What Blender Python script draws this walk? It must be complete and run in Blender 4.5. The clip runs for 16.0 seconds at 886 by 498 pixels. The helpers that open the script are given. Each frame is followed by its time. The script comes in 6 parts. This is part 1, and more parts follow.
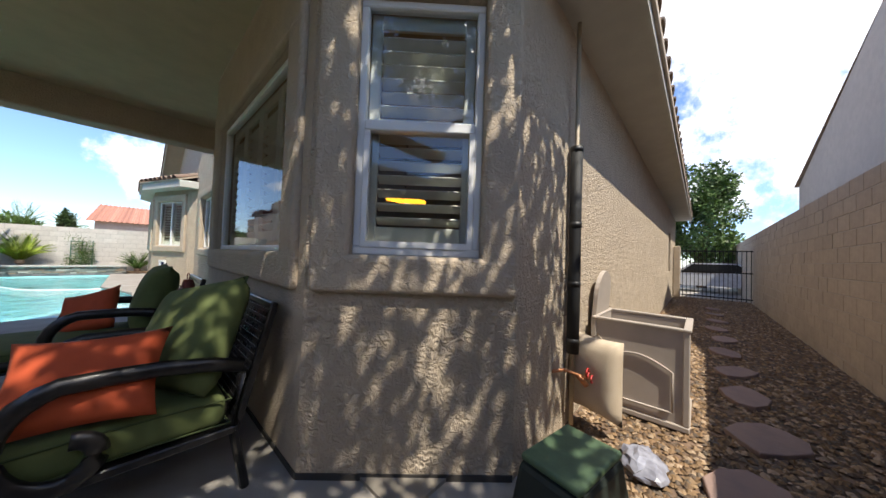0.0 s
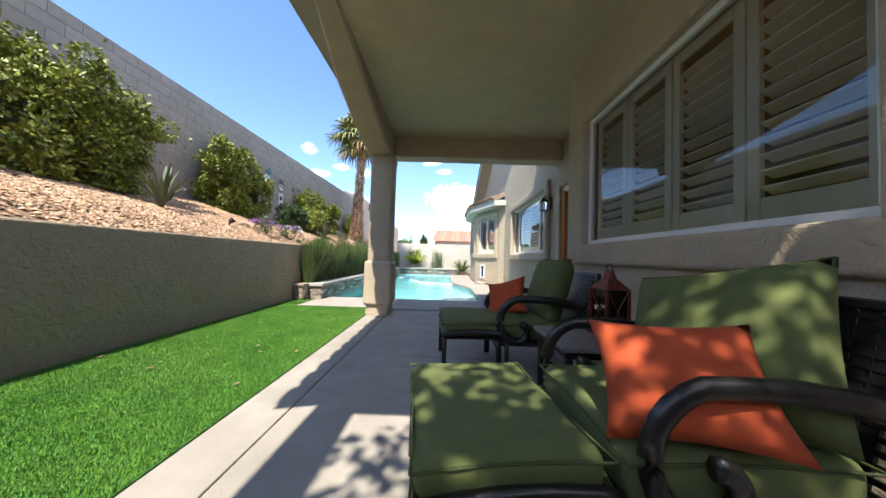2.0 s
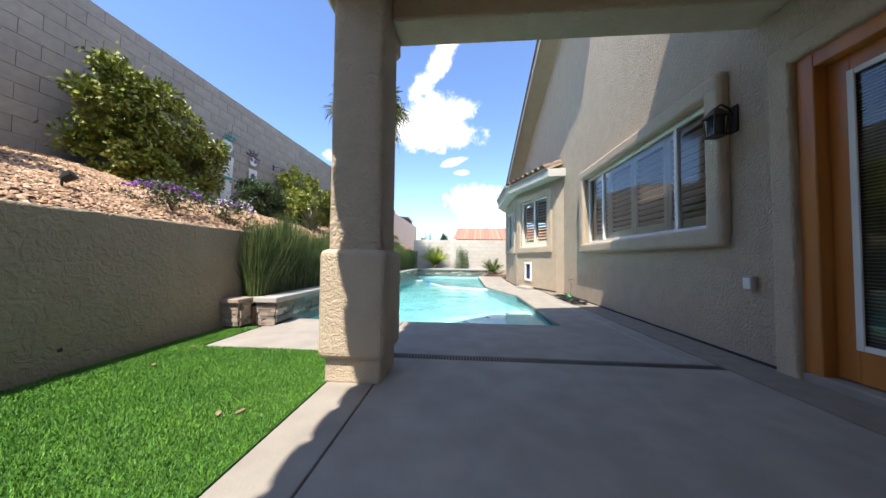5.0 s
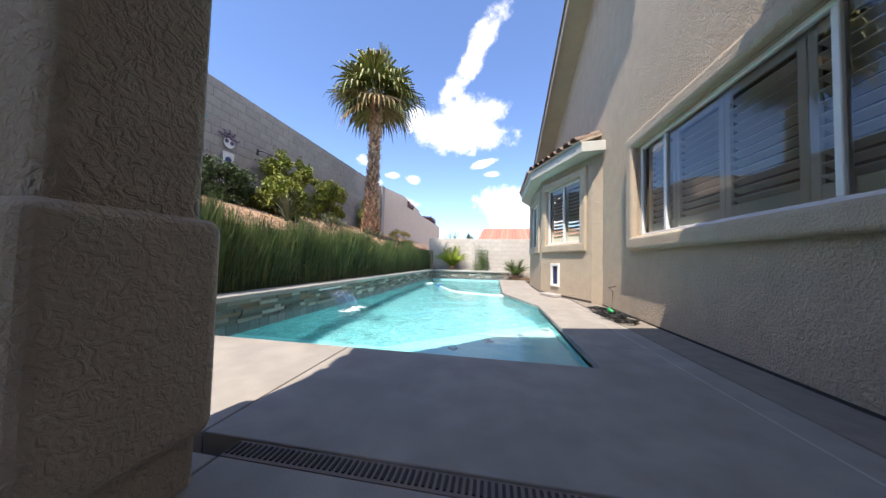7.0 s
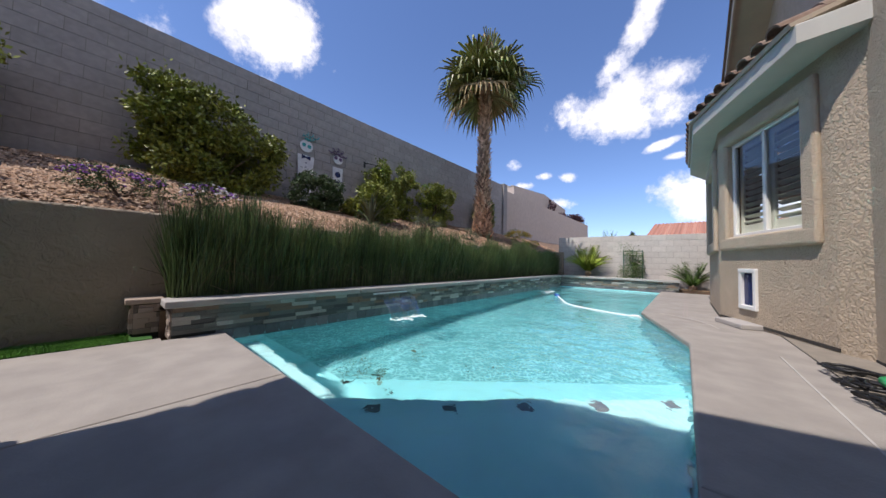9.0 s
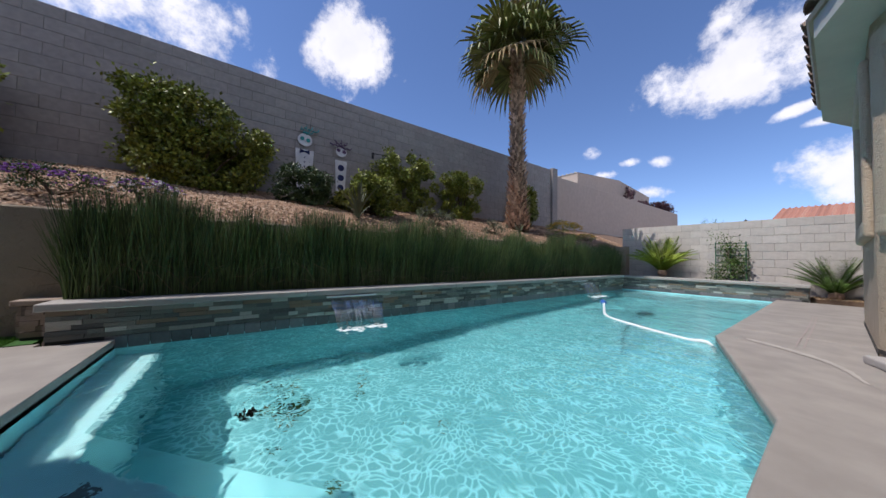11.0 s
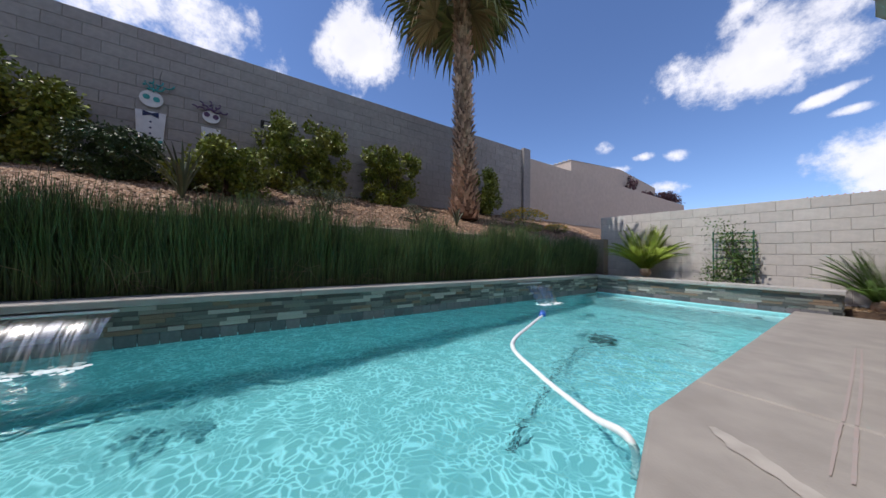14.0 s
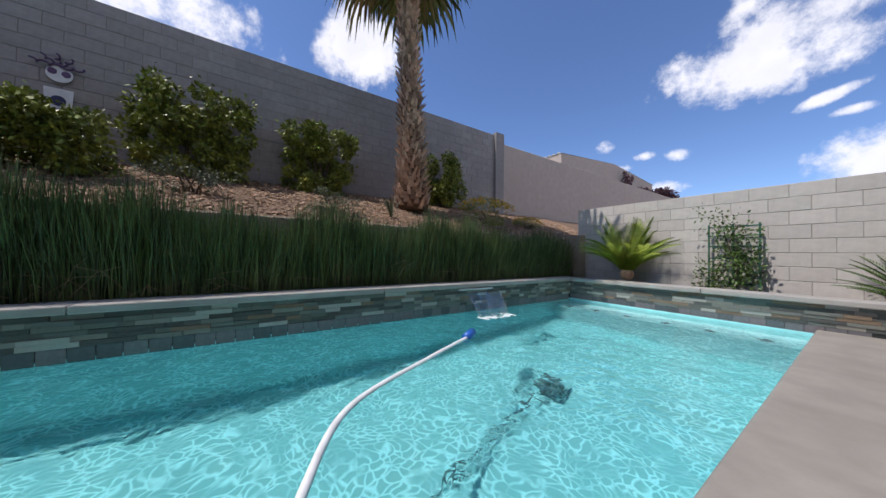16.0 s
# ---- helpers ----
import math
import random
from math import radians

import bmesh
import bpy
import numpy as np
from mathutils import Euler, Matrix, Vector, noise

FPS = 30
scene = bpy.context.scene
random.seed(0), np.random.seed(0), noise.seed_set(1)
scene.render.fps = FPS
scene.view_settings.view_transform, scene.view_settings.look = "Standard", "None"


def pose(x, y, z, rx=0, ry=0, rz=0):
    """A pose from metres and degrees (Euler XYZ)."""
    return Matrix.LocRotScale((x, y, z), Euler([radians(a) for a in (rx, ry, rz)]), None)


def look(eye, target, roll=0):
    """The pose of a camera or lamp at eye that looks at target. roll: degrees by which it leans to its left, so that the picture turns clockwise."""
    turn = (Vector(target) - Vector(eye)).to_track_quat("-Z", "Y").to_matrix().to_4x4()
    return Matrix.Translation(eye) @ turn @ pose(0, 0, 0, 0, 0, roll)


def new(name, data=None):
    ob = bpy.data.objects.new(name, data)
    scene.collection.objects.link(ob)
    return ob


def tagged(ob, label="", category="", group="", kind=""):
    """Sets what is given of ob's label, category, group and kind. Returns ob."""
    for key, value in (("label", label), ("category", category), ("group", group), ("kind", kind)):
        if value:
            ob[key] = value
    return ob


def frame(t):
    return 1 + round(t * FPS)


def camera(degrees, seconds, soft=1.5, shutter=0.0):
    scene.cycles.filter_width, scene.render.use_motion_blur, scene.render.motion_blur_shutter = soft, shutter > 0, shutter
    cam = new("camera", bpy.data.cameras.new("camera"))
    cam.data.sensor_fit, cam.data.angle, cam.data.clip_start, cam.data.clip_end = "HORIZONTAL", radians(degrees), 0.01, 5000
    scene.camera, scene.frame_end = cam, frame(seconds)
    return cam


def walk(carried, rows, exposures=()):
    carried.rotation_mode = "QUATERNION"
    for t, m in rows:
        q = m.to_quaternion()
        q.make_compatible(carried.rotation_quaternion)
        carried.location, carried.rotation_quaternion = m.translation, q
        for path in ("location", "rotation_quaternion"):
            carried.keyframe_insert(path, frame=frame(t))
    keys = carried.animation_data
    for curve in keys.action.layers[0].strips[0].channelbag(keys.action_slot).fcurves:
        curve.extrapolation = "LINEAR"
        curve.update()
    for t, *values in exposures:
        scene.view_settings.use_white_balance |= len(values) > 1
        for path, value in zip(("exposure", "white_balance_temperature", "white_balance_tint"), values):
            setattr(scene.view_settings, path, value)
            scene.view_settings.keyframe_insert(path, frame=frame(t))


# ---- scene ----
cam = camera(114.9, 16.0)
PATH = [
    (0, (0.706, -1.528, 1.244), (2.185, -0.183, 1.297), 2.0),
    (0.5, (0.501, -1.466, 1.187), (1.611, 0.197, 1.239), 2.2),
    (1, (0.267, -1.278, 1.14), (0.953, 0.601, 1.187), 2.2),
    (1.5, (0.013, -0.963, 1.093), (0.269, 1.019, 1.16), 2.1),
    (2, (-0.171, -0.571, 1.046), (-0.19, 1.428, 1.108), 1.8),
    (2.5, (-0.41, -0.131, 1.012), (-0.509, 1.866, 1.079), 1.2),
    (3, (-0.569, 0.369, 0.967), (-0.694, 2.364, 1.036), 0.7),
    (3.5, (-0.626, 0.868, 0.935), (-0.762, 2.862, 0.999), 0.6),
    (4, (-0.637, 1.412, 0.925), (-0.78, 3.406, 0.989), 0.6),
    (4.5, (-0.604, 1.95, 0.914), (-0.754, 3.943, 0.98), 0.6),
    (7, (-0.091, 3.925, 0.828), (-0.45, 5.891, 0.906), 1.4),
    (7.5, (0.125, 4.307, 0.825), (-0.503, 6.204, 0.908), 1.5),
    (8, (0.331, 4.71, 0.822), (-0.566, 6.495, 0.911), 1.6),
    (8.5, (0.572, 5.133, 0.82), (-0.55, 6.787, 0.907), 1.5),
    (9, (0.716, 5.555, 0.816), (-0.581, 7.075, 0.9), 1.4),
    (11.5, (0.98, 7.731, 0.820), (-0.669, 8.861, 0.873), 0.8),
    (12, (0.997, 8.158, 0.819), (-0.662, 9.273, 0.865), 0.7),
    (12.5, (0.987, 8.581, 0.819), (-0.676, 9.692, 0.866), 0.8),
    (13, (0.941, 9.028, 0.818), (-0.722, 10.139, 0.858), 0.8),
    (13.5, (0.866, 9.481, 0.817), (-0.797, 10.592, 0.863), 0.7),
    (14, (0.784, 9.923, 0.817), (-0.879, 11.033, 0.859), 0.8),
    (14.5, (0.707, 10.34, 0.816), (-0.957, 11.449, 0.857), 0.8),
    (15, (0.617, 10.762, 0.817), (-1.047, 11.87, 0.857), 0.8),
    (15.5, (0.522, 11.19, 0.822), (-1.142, 12.298, 0.865), 0.8),
    (16, (0.472, 11.607, 0.817), (-1.192, 12.715, 0.854), 0.9),
]
walk(cam, [(t, look(eye, target, roll)) for t, eye, target, roll in PATH],
     [(0, 0.78, 6950, 8), (0.8, 0.93, 7050, 8), (1.5, 1.18, 7050, 7), (3, 1.35, 7050, 6), (4.5, 1.17, 7050, 8), (7, 0.95, 7050, 13), (8, 0.6, 6850, 14), (9, 0.16, 6650, 15), (12, -0.1, 6500, 14), (16, -0.1, 6500, 13)])

# ---- world, sun ----
SUN = Vector((-0.13, -0.55, 1.0)).normalized()
world = bpy.data.worlds.new("world")
scene.world = world
world.use_nodes = True


def build_world():
    nt = world.node_tree
    nt.nodes.clear()
    N, Lk = nt.nodes.new, nt.links.new
    sky = N("ShaderNodeTexSky")
    sky.sky_type, sky.sun_disc = "NISHITA", False
    sky.sun_elevation, sky.sun_rotation = math.asin(SUN.z), math.atan2(SUN.x, SUN.y)
    sky.altitude, sky.dust_density, sky.ozone_density = 600, 0.3, 3.2
    co = N("ShaderNodeTexCoord")
    warp = N("ShaderNodeTexNoise")
    warp.inputs["Scale"].default_value, warp.inputs["Detail"].default_value = 6.5, 10
    warp.inputs["Roughness"].default_value = 0.66
    Lk(co.outputs["Generated"], warp.inputs["Vector"])
    total = None
    # yaw from +y to the right, height, width, tallness and lean of each bank of cloud
    for yaw, up, wide, tall, *lean in CLOUDS:
        a, e = radians(yaw), radians(up)
        ax = Vector((math.sin(a) * math.cos(e), math.cos(a) * math.cos(e), math.sin(e)))
        right = Vector((math.cos(a), -math.sin(a), 0))
        upv = right.cross(ax)
        if lean:
            turn = Matrix.Rotation(radians(lean[0]), 3, ax)
            right, upv = turn @ right, turn @ upv
        sums = []
        for v, size in ((right, wide), (upv, tall)):
            d = N("ShaderNodeVectorMath")
            d.operation = "DOT_PRODUCT"
            Lk(co.outputs["Generated"], d.inputs[0])
            d.inputs[1].default_value = v / math.tan(radians(size))
            sq = N("ShaderNodeMath")
            sq.operation = "MULTIPLY"
            Lk(d.outputs["Value"], sq.inputs[0])
            Lk(d.outputs["Value"], sq.inputs[1])
            sums.append(sq)
        add = N("ShaderNodeMath")
        add.operation = "ADD"
        Lk(sums[0].outputs[0], add.inputs[0])
        Lk(sums[1].outputs[0], add.inputs[1])
        front = N("ShaderNodeVectorMath")
        front.operation = "DOT_PRODUCT"
        Lk(co.outputs["Generated"], front.inputs[0])
        front.inputs[1].default_value = ax
        behind = N("ShaderNodeMath")
        behind.operation = "LESS_THAN"
        Lk(front.outputs["Value"], behind.inputs[0])
        behind.inputs[1].default_value = 0.0
        far = N("ShaderNodeMath")
        far.operation = "MULTIPLY_ADD"
        Lk(behind.outputs[0], far.inputs[0])
        far.inputs[1].default_value = 20
        Lk(add.outputs[0], far.inputs[2])
        if total is None:
            total = far
        else:
            m = N("ShaderNodeMath")
            m.operation = "MINIMUM"
            Lk(total.outputs[0], m.inputs[0])
            Lk(far.outputs[0], m.inputs[1])
            total = m
    w = N("ShaderNodeMath")
    w.operation = "MULTIPLY_ADD"
    Lk(warp.outputs["Fac"], w.inputs[0])
    w.inputs[1].default_value = -7.0
    w.inputs[2].default_value = 3.5
    s = N("ShaderNodeMath")
    s.operation = "ADD"
    Lk(w.outputs[0], s.inputs[0])
    Lk(total.outputs[0], s.inputs[1])
    ramp = N("ShaderNodeMapRange")
    ramp.interpolation_type = "SMOOTHSTEP"
    for k, v in (("From Min", 1.35), ("From Max", -0.1), ("To Min", 0.0), ("To Max", 0.92)):
        ramp.inputs[k].default_value = v
    Lk(s.outputs[0], ramp.inputs["Value"])
    tint = N("ShaderNodeMixRGB")
    tint.blend_type = "MULTIPLY"
    tint.inputs["Fac"].default_value = 1.0
    Lk(sky.outputs[0], tint.inputs["Color1"])
    tint.inputs["Color2"].default_value = (0.86, 0.96, 1.16, 1)
    puffs = N("ShaderNodeTexNoise")
    puffs.inputs["Scale"].default_value, puffs.inputs["Detail"].default_value = 9.0, 6
    Lk(co.outputs["Generated"], puffs.inputs["Vector"])
    shade = N("ShaderNodeMixRGB")
    Lk(puffs.outputs["Fac"], shade.inputs["Fac"])
    shade.inputs["Color1"].default_value = (9.5, 9.5, 9.8, 1)
    shade.inputs["Color2"].default_value = (5.2, 5.4, 6.2, 1)
    mix = N("ShaderNodeMixRGB")
    Lk(ramp.outputs[0], mix.inputs["Fac"])
    Lk(tint.outputs[0], mix.inputs["Color1"])
    Lk(shade.outputs[0], mix.inputs["Color2"])
    bg = N("ShaderNodeBackground")
    bg.inputs["Strength"].default_value = SKY
    Lk(mix.outputs[0], bg.inputs["Color"])
    out = N("ShaderNodeOutputWorld")
    Lk(bg.outputs[0], out.inputs["Surface"])


SKY = 0.15
CLOUDS = [(-9, 25, 10, 3.6), (-4, 28, 6, 3.2, -8), (-5.5, 36, 2.0, 7, 38), (-74, 35, 6, 6, 20), (-104, 30, 12, 4.5, -8), (1, 12.5, 5, 3), (-2.5, 19, 2.6, 0.7, -15), (-0.5, 17, 1.8, 0.6), (-26.5, 18.6, 1.6, 1.2), (-16.5, 15.9, 1.7, 1.0), (-21, 16.3, 1.6, 0.7),
          (-24.5, 14.8, 2.2, 0.9), (-21, 11, 4, 1.2), (-46, 47, 6, 1.5), (-24, 10, 5, 1.6), (8, 9, 8, 3), (-45, 12, 3, 1),
          (80, 38, 26, 14), (104, 22, 26, 14), (60, 55, 16, 12), (125, 45, 22, 12), (160, 30, 20, 8), (-150, 35, 20, 8)]
build_world()
sun = new("sun", bpy.data.lights.new("sun", "SUN"))
sun.data.energy, sun.data.angle, sun.data.color = 4.2, radians(0.55), (1.0, 0.95, 0.88)
sun.rotation_mode = "QUATERNION"
sun.rotation_quaternion = SUN.to_track_quat("Z", "Y")


# ---- materials ----
def material(name, color, rough=0.8, color2=None, scale=8.0, bump=0.0, bump_scale=60.0, metal=0.0, stain=None, per=0.0, coat=0.0, stretch=(1, 1, 1)):
    """Noise-mottled paint, fine relief, big soft stains, and a random shade for each object."""
    m = bpy.data.materials.new(name)
    m.use_nodes = True
    nt = m.node_tree
    N, Lk = nt.nodes.new, nt.links.new
    b = nt.nodes["Principled BSDF"]
    b.inputs["Roughness"].default_value, b.inputs["Metallic"].default_value = rough, metal
    if coat:
        b.inputs["Coat Weight"].default_value = coat
    co = N("ShaderNodeTexCoord")
    mp = N("ShaderNodeMapping")
    mp.inputs["Scale"].default_value = stretch
    Lk(co.outputs["Object"], mp.inputs["Vector"])
    n1 = N("ShaderNodeTexNoise")
    n1.inputs["Scale"].default_value, n1.inputs["Detail"].default_value = scale, 6
    Lk(mp.outputs[0], n1.inputs["Vector"])
    mix = N("ShaderNodeMixRGB")
    mix.inputs["Color1"].default_value = (*color, 1)
    c2 = color2 or tuple(c * 0.82 for c in color)
    mix.inputs["Color2"].default_value = (*c2, 1)
    r1 = N("ShaderNodeMapRange")
    r1.inputs["From Min"].default_value, r1.inputs["From Max"].default_value = 0.35, 0.65
    Lk(n1.outputs["Fac"], r1.inputs["Value"])
    Lk(r1.outputs[0], mix.inputs["Fac"])
    last = mix.outputs[0]
    n2 = N("ShaderNodeTexNoise")
    n2.inputs["Scale"].default_value, n2.inputs["Detail"].default_value = 0.9, 4
    Lk(co.outputs["Object"], n2.inputs["Vector"])
    r2 = N("ShaderNodeMapRange")
    r2.inputs["From Min"].default_value, r2.inputs["From Max"].default_value, r2.inputs["To Max"].default_value = 0.45, 0.72, 0.5
    Lk(n2.outputs["Fac"], r2.inputs["Value"])
    mx = N("ShaderNodeMixRGB")
    mx.inputs["Color2"].default_value = (*(stain or tuple(c * 0.8 for c in color)), 1)
    Lk(r2.outputs[0], mx.inputs["Fac"])
    Lk(last, mx.inputs["Color1"])
    last = mx.outputs[0]
    if per:
        oi = N("ShaderNodeObjectInfo")
        ge = N("ShaderNodeNewGeometry")
        ad = N("ShaderNodeMath")
        ad.operation = "ADD"
        Lk(oi.outputs["Random"], ad.inputs[0])
        Lk(ge.outputs["Random Per Island"], ad.inputs[1])
        fr = N("ShaderNodeMath")
        fr.operation = "FRACT"
        Lk(ad.outputs[0], fr.inputs[0])
        rr = N("ShaderNodeMapRange")
        rr.inputs["To Min"].default_value, rr.inputs["To Max"].default_value = 1 - per, 1 + per
        Lk(fr.outputs[0], rr.inputs["Value"])
        hv = N("ShaderNodeHueSaturation")
        Lk(rr.outputs[0], hv.inputs["Value"])
        Lk(last, hv.inputs["Color"])
        last = hv.outputs[0]
    Lk(last, b.inputs["Base Color"])
    if bump:
        n3 = N("ShaderNodeTexNoise")
        n3.inputs["Scale"].default_value, n3.inputs["Detail"].default_value = bump_scale, 4
        Lk(mp.outputs[0], n3.inputs["Vector"])
        bp = N("ShaderNodeBump")
        bp.inputs["Strength"].default_value, bp.inputs["Distance"].default_value = 1.0, bump
        Lk(n3.outputs["Fac"], bp.inputs["Height"])
        Lk(bp.outputs[0], b.inputs["Normal"])
    return m


def palette(name, colors, rough=0.8, bump=0.003, bump_scale=40.0, spread=1.0):
    """A colour for each object or island out of a list, with a little grain."""
    m = material(name, (1, 1, 1), rough, bump=bump, bump_scale=bump_scale)
    nt = m.node_tree
    N, Lk = nt.nodes.new, nt.links.new
    b = nt.nodes["Principled BSDF"]
    oi, ge, ad, fr = N("ShaderNodeObjectInfo"), N("ShaderNodeNewGeometry"), N("ShaderNodeMath"), N("ShaderNodeMath")
    Lk(oi.outputs["Random"], ad.inputs[0])
    Lk(ge.outputs["Random Per Island"], ad.inputs[1])
    fr.operation = "FRACT"
    Lk(ad.outputs[0], fr.inputs[0])
    ramp = N("ShaderNodeValToRGB")
    ramp.color_ramp.interpolation = "CONSTANT"
    while len(ramp.color_ramp.elements) < len(colors):
        ramp.color_ramp.elements.new(0.5)
    for i, c in enumerate(colors):
        ramp.color_ramp.elements[i].position = i / len(colors)
        ramp.color_ramp.elements[i].color = (*c, 1)
    Lk(fr.outputs[0], ramp.inputs[0])
    n = N("ShaderNodeTexNoise")
    n.inputs["Scale"].default_value, n.inputs["Detail"].default_value = 25, 5
    co = N("ShaderNodeTexCoord")
    Lk(co.outputs["Object"], n.inputs["Vector"])
    rr = N("ShaderNodeMapRange")
    rr.inputs["To Min"].default_value, rr.inputs["To Max"].default_value = 0.6, 1.4
    Lk(n.outputs["Fac"], rr.inputs["Value"])
    hv = N("ShaderNodeHueSaturation")
    Lk(rr.outputs[0], hv.inputs["Value"])
    Lk(ramp.outputs[0], hv.inputs["Color"])
    Lk(hv.outputs[0], b.inputs["Base Color"])
    return m


def stucco(name, color, depth=0.010, scale=28.0):
    m = material(name, color, 0.92, tuple(c * 0.9 for c in color), 5.0, stain=tuple(c * 0.86 for c in color))
    nt = m.node_tree
    N, Lk = nt.nodes.new, nt.links.new
    co = N("ShaderNodeTexCoord")
    vo = N("ShaderNodeTexNoise")
    vo.inputs["Scale"].default_value, vo.inputs["Detail"].default_value = scale, 3
    vo.inputs["Distortion"].default_value = 1.2
    Lk(co.outputs["Object"], vo.inputs["Vector"])
    rr = N("ShaderNodeMapRange")
    rr.inputs["From Min"].default_value, rr.inputs["From Max"].default_value = 0.38, 0.62
    Lk(vo.outputs["Fac"], rr.inputs["Value"])
    fine = N("ShaderNodeTexNoise")
    fine.inputs["Scale"].default_value = 220
    Lk(co.outputs["Object"], fine.inputs["Vector"])
    ad = N("ShaderNodeMath")
    ad.operation = "MULTIPLY_ADD"
    Lk(fine.outputs["Fac"], ad.inputs[0])
    ad.inputs[1].default_value = 0.35
    Lk(rr.outputs[0], ad.inputs[2])
    bp = N("ShaderNodeBump")
    bp.inputs["Distance"].default_value = depth
    Lk(ad.outputs[0], bp.inputs["Height"])
    Lk(bp.outputs[0], nt.nodes["Principled BSDF"].inputs["Normal"])
    return m


def glass_material():
    m = bpy.data.materials.new("window_glass")
    m.use_nodes = True
    nt = m.node_tree
    nt.nodes.clear()
    N, Lk = nt.nodes.new, nt.links.new
    t, g, f, x, o = N("ShaderNodeBsdfTransparent"), N("ShaderNodeBsdfGlossy"), N("ShaderNodeFresnel"), N("ShaderNodeMixShader"), N("ShaderNodeOutputMaterial")
    t.inputs[0].default_value = (0.93, 0.96, 0.94, 1)
    g.inputs["Roughness"].default_value = 0.01
    f.inputs["IOR"].default_value = 1.9
    Lk(f.outputs[0], x.inputs[0])
    Lk(t.outputs[0], x.inputs[1])
    Lk(g.outputs[0], x.inputs[2])
    Lk(x.outputs[0], o.inputs[0])
    return m


def water_material():
    m = bpy.data.materials.new("pool_water")
    m.use_nodes = True
    nt = m.node_tree
    nt.nodes.clear()
    N, Lk = nt.nodes.new, nt.links.new
    t, g, f, x, o = N("ShaderNodeBsdfRefraction"), N("ShaderNodeBsdfGlossy"), N("ShaderNodeFresnel"), N("ShaderNodeMixShader"), N("ShaderNodeOutputMaterial")
    t.inputs["Color"].default_value, t.inputs["IOR"].default_value = (0.78, 0.97, 0.98, 1), 1.33
    t.inputs["Roughness"].default_value = 0.0
    g.inputs["Roughness"].default_value = 0.02
    f.inputs["IOR"].default_value = 1.33
    co = N("ShaderNodeTexCoord")
    n1, n2 = N("ShaderNodeTexNoise"), N("ShaderNodeTexNoise")
    n1.inputs["Scale"].default_value, n1.inputs["Detail"].default_value, n1.inputs["Distortion"].default_value = 6.0, 3, 0.6
    n2.inputs["Scale"].default_value, n2.inputs["Detail"].default_value = 1.3, 1
    Lk(co.outputs["Object"], n1.inputs["Vector"])
    Lk(co.outputs["Object"], n2.inputs["Vector"])
    a = N("ShaderNodeMath")
    a.operation = "MULTIPLY_ADD"
    Lk(n2.outputs["Fac"], a.inputs[0])
    a.inputs[1].default_value = 2.0
    Lk(n1.outputs["Fac"], a.inputs[2])
    bp = N("ShaderNodeBump")
    bp.inputs["Distance"].default_value = 0.016
    Lk(a.outputs[0], bp.inputs["Height"])
    for node in (t, g, f):
        Lk(bp.outputs[0], node.inputs["Normal"])
    Lk(f.outputs[0], x.inputs[0])
    Lk(t.outputs[0], x.inputs[1])
    Lk(g.outputs[0], x.inputs[2])
    Lk(x.outputs[0], o.inputs[0])
    return m


def caustic_net_material():
    """An added see-through sheet whose fine broken net paints sunlight focused by the water."""
    m = bpy.data.materials.new("water_ripples")
    m.use_nodes = True
    nt = m.node_tree
    nt.nodes.clear()
    N, Lk = nt.nodes.new, nt.links.new
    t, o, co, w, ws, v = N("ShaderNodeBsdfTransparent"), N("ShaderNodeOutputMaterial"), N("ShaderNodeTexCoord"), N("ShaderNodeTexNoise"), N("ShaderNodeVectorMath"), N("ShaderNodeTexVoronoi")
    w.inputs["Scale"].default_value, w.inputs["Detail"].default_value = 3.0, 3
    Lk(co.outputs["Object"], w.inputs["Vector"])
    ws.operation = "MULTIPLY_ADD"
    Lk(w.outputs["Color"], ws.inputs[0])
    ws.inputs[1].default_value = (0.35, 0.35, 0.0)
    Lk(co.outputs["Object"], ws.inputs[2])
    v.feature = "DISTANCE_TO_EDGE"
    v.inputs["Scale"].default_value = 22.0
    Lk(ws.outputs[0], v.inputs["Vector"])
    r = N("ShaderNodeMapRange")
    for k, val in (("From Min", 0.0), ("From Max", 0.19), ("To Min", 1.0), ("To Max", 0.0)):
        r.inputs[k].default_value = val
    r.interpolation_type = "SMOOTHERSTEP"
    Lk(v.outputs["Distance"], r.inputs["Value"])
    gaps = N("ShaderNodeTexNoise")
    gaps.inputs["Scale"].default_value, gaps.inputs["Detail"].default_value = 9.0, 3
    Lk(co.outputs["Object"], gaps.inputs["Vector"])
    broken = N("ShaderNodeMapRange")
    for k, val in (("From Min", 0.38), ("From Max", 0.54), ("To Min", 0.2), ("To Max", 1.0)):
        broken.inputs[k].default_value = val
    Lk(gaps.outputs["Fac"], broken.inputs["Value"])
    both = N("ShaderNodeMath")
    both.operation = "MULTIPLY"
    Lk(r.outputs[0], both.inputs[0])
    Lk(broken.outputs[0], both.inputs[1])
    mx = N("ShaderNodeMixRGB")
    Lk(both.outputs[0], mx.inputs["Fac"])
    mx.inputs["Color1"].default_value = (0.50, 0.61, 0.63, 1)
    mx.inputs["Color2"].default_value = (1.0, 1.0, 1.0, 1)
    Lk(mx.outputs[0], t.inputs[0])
    Lk(t.outputs[0], o.inputs[0])
    return m


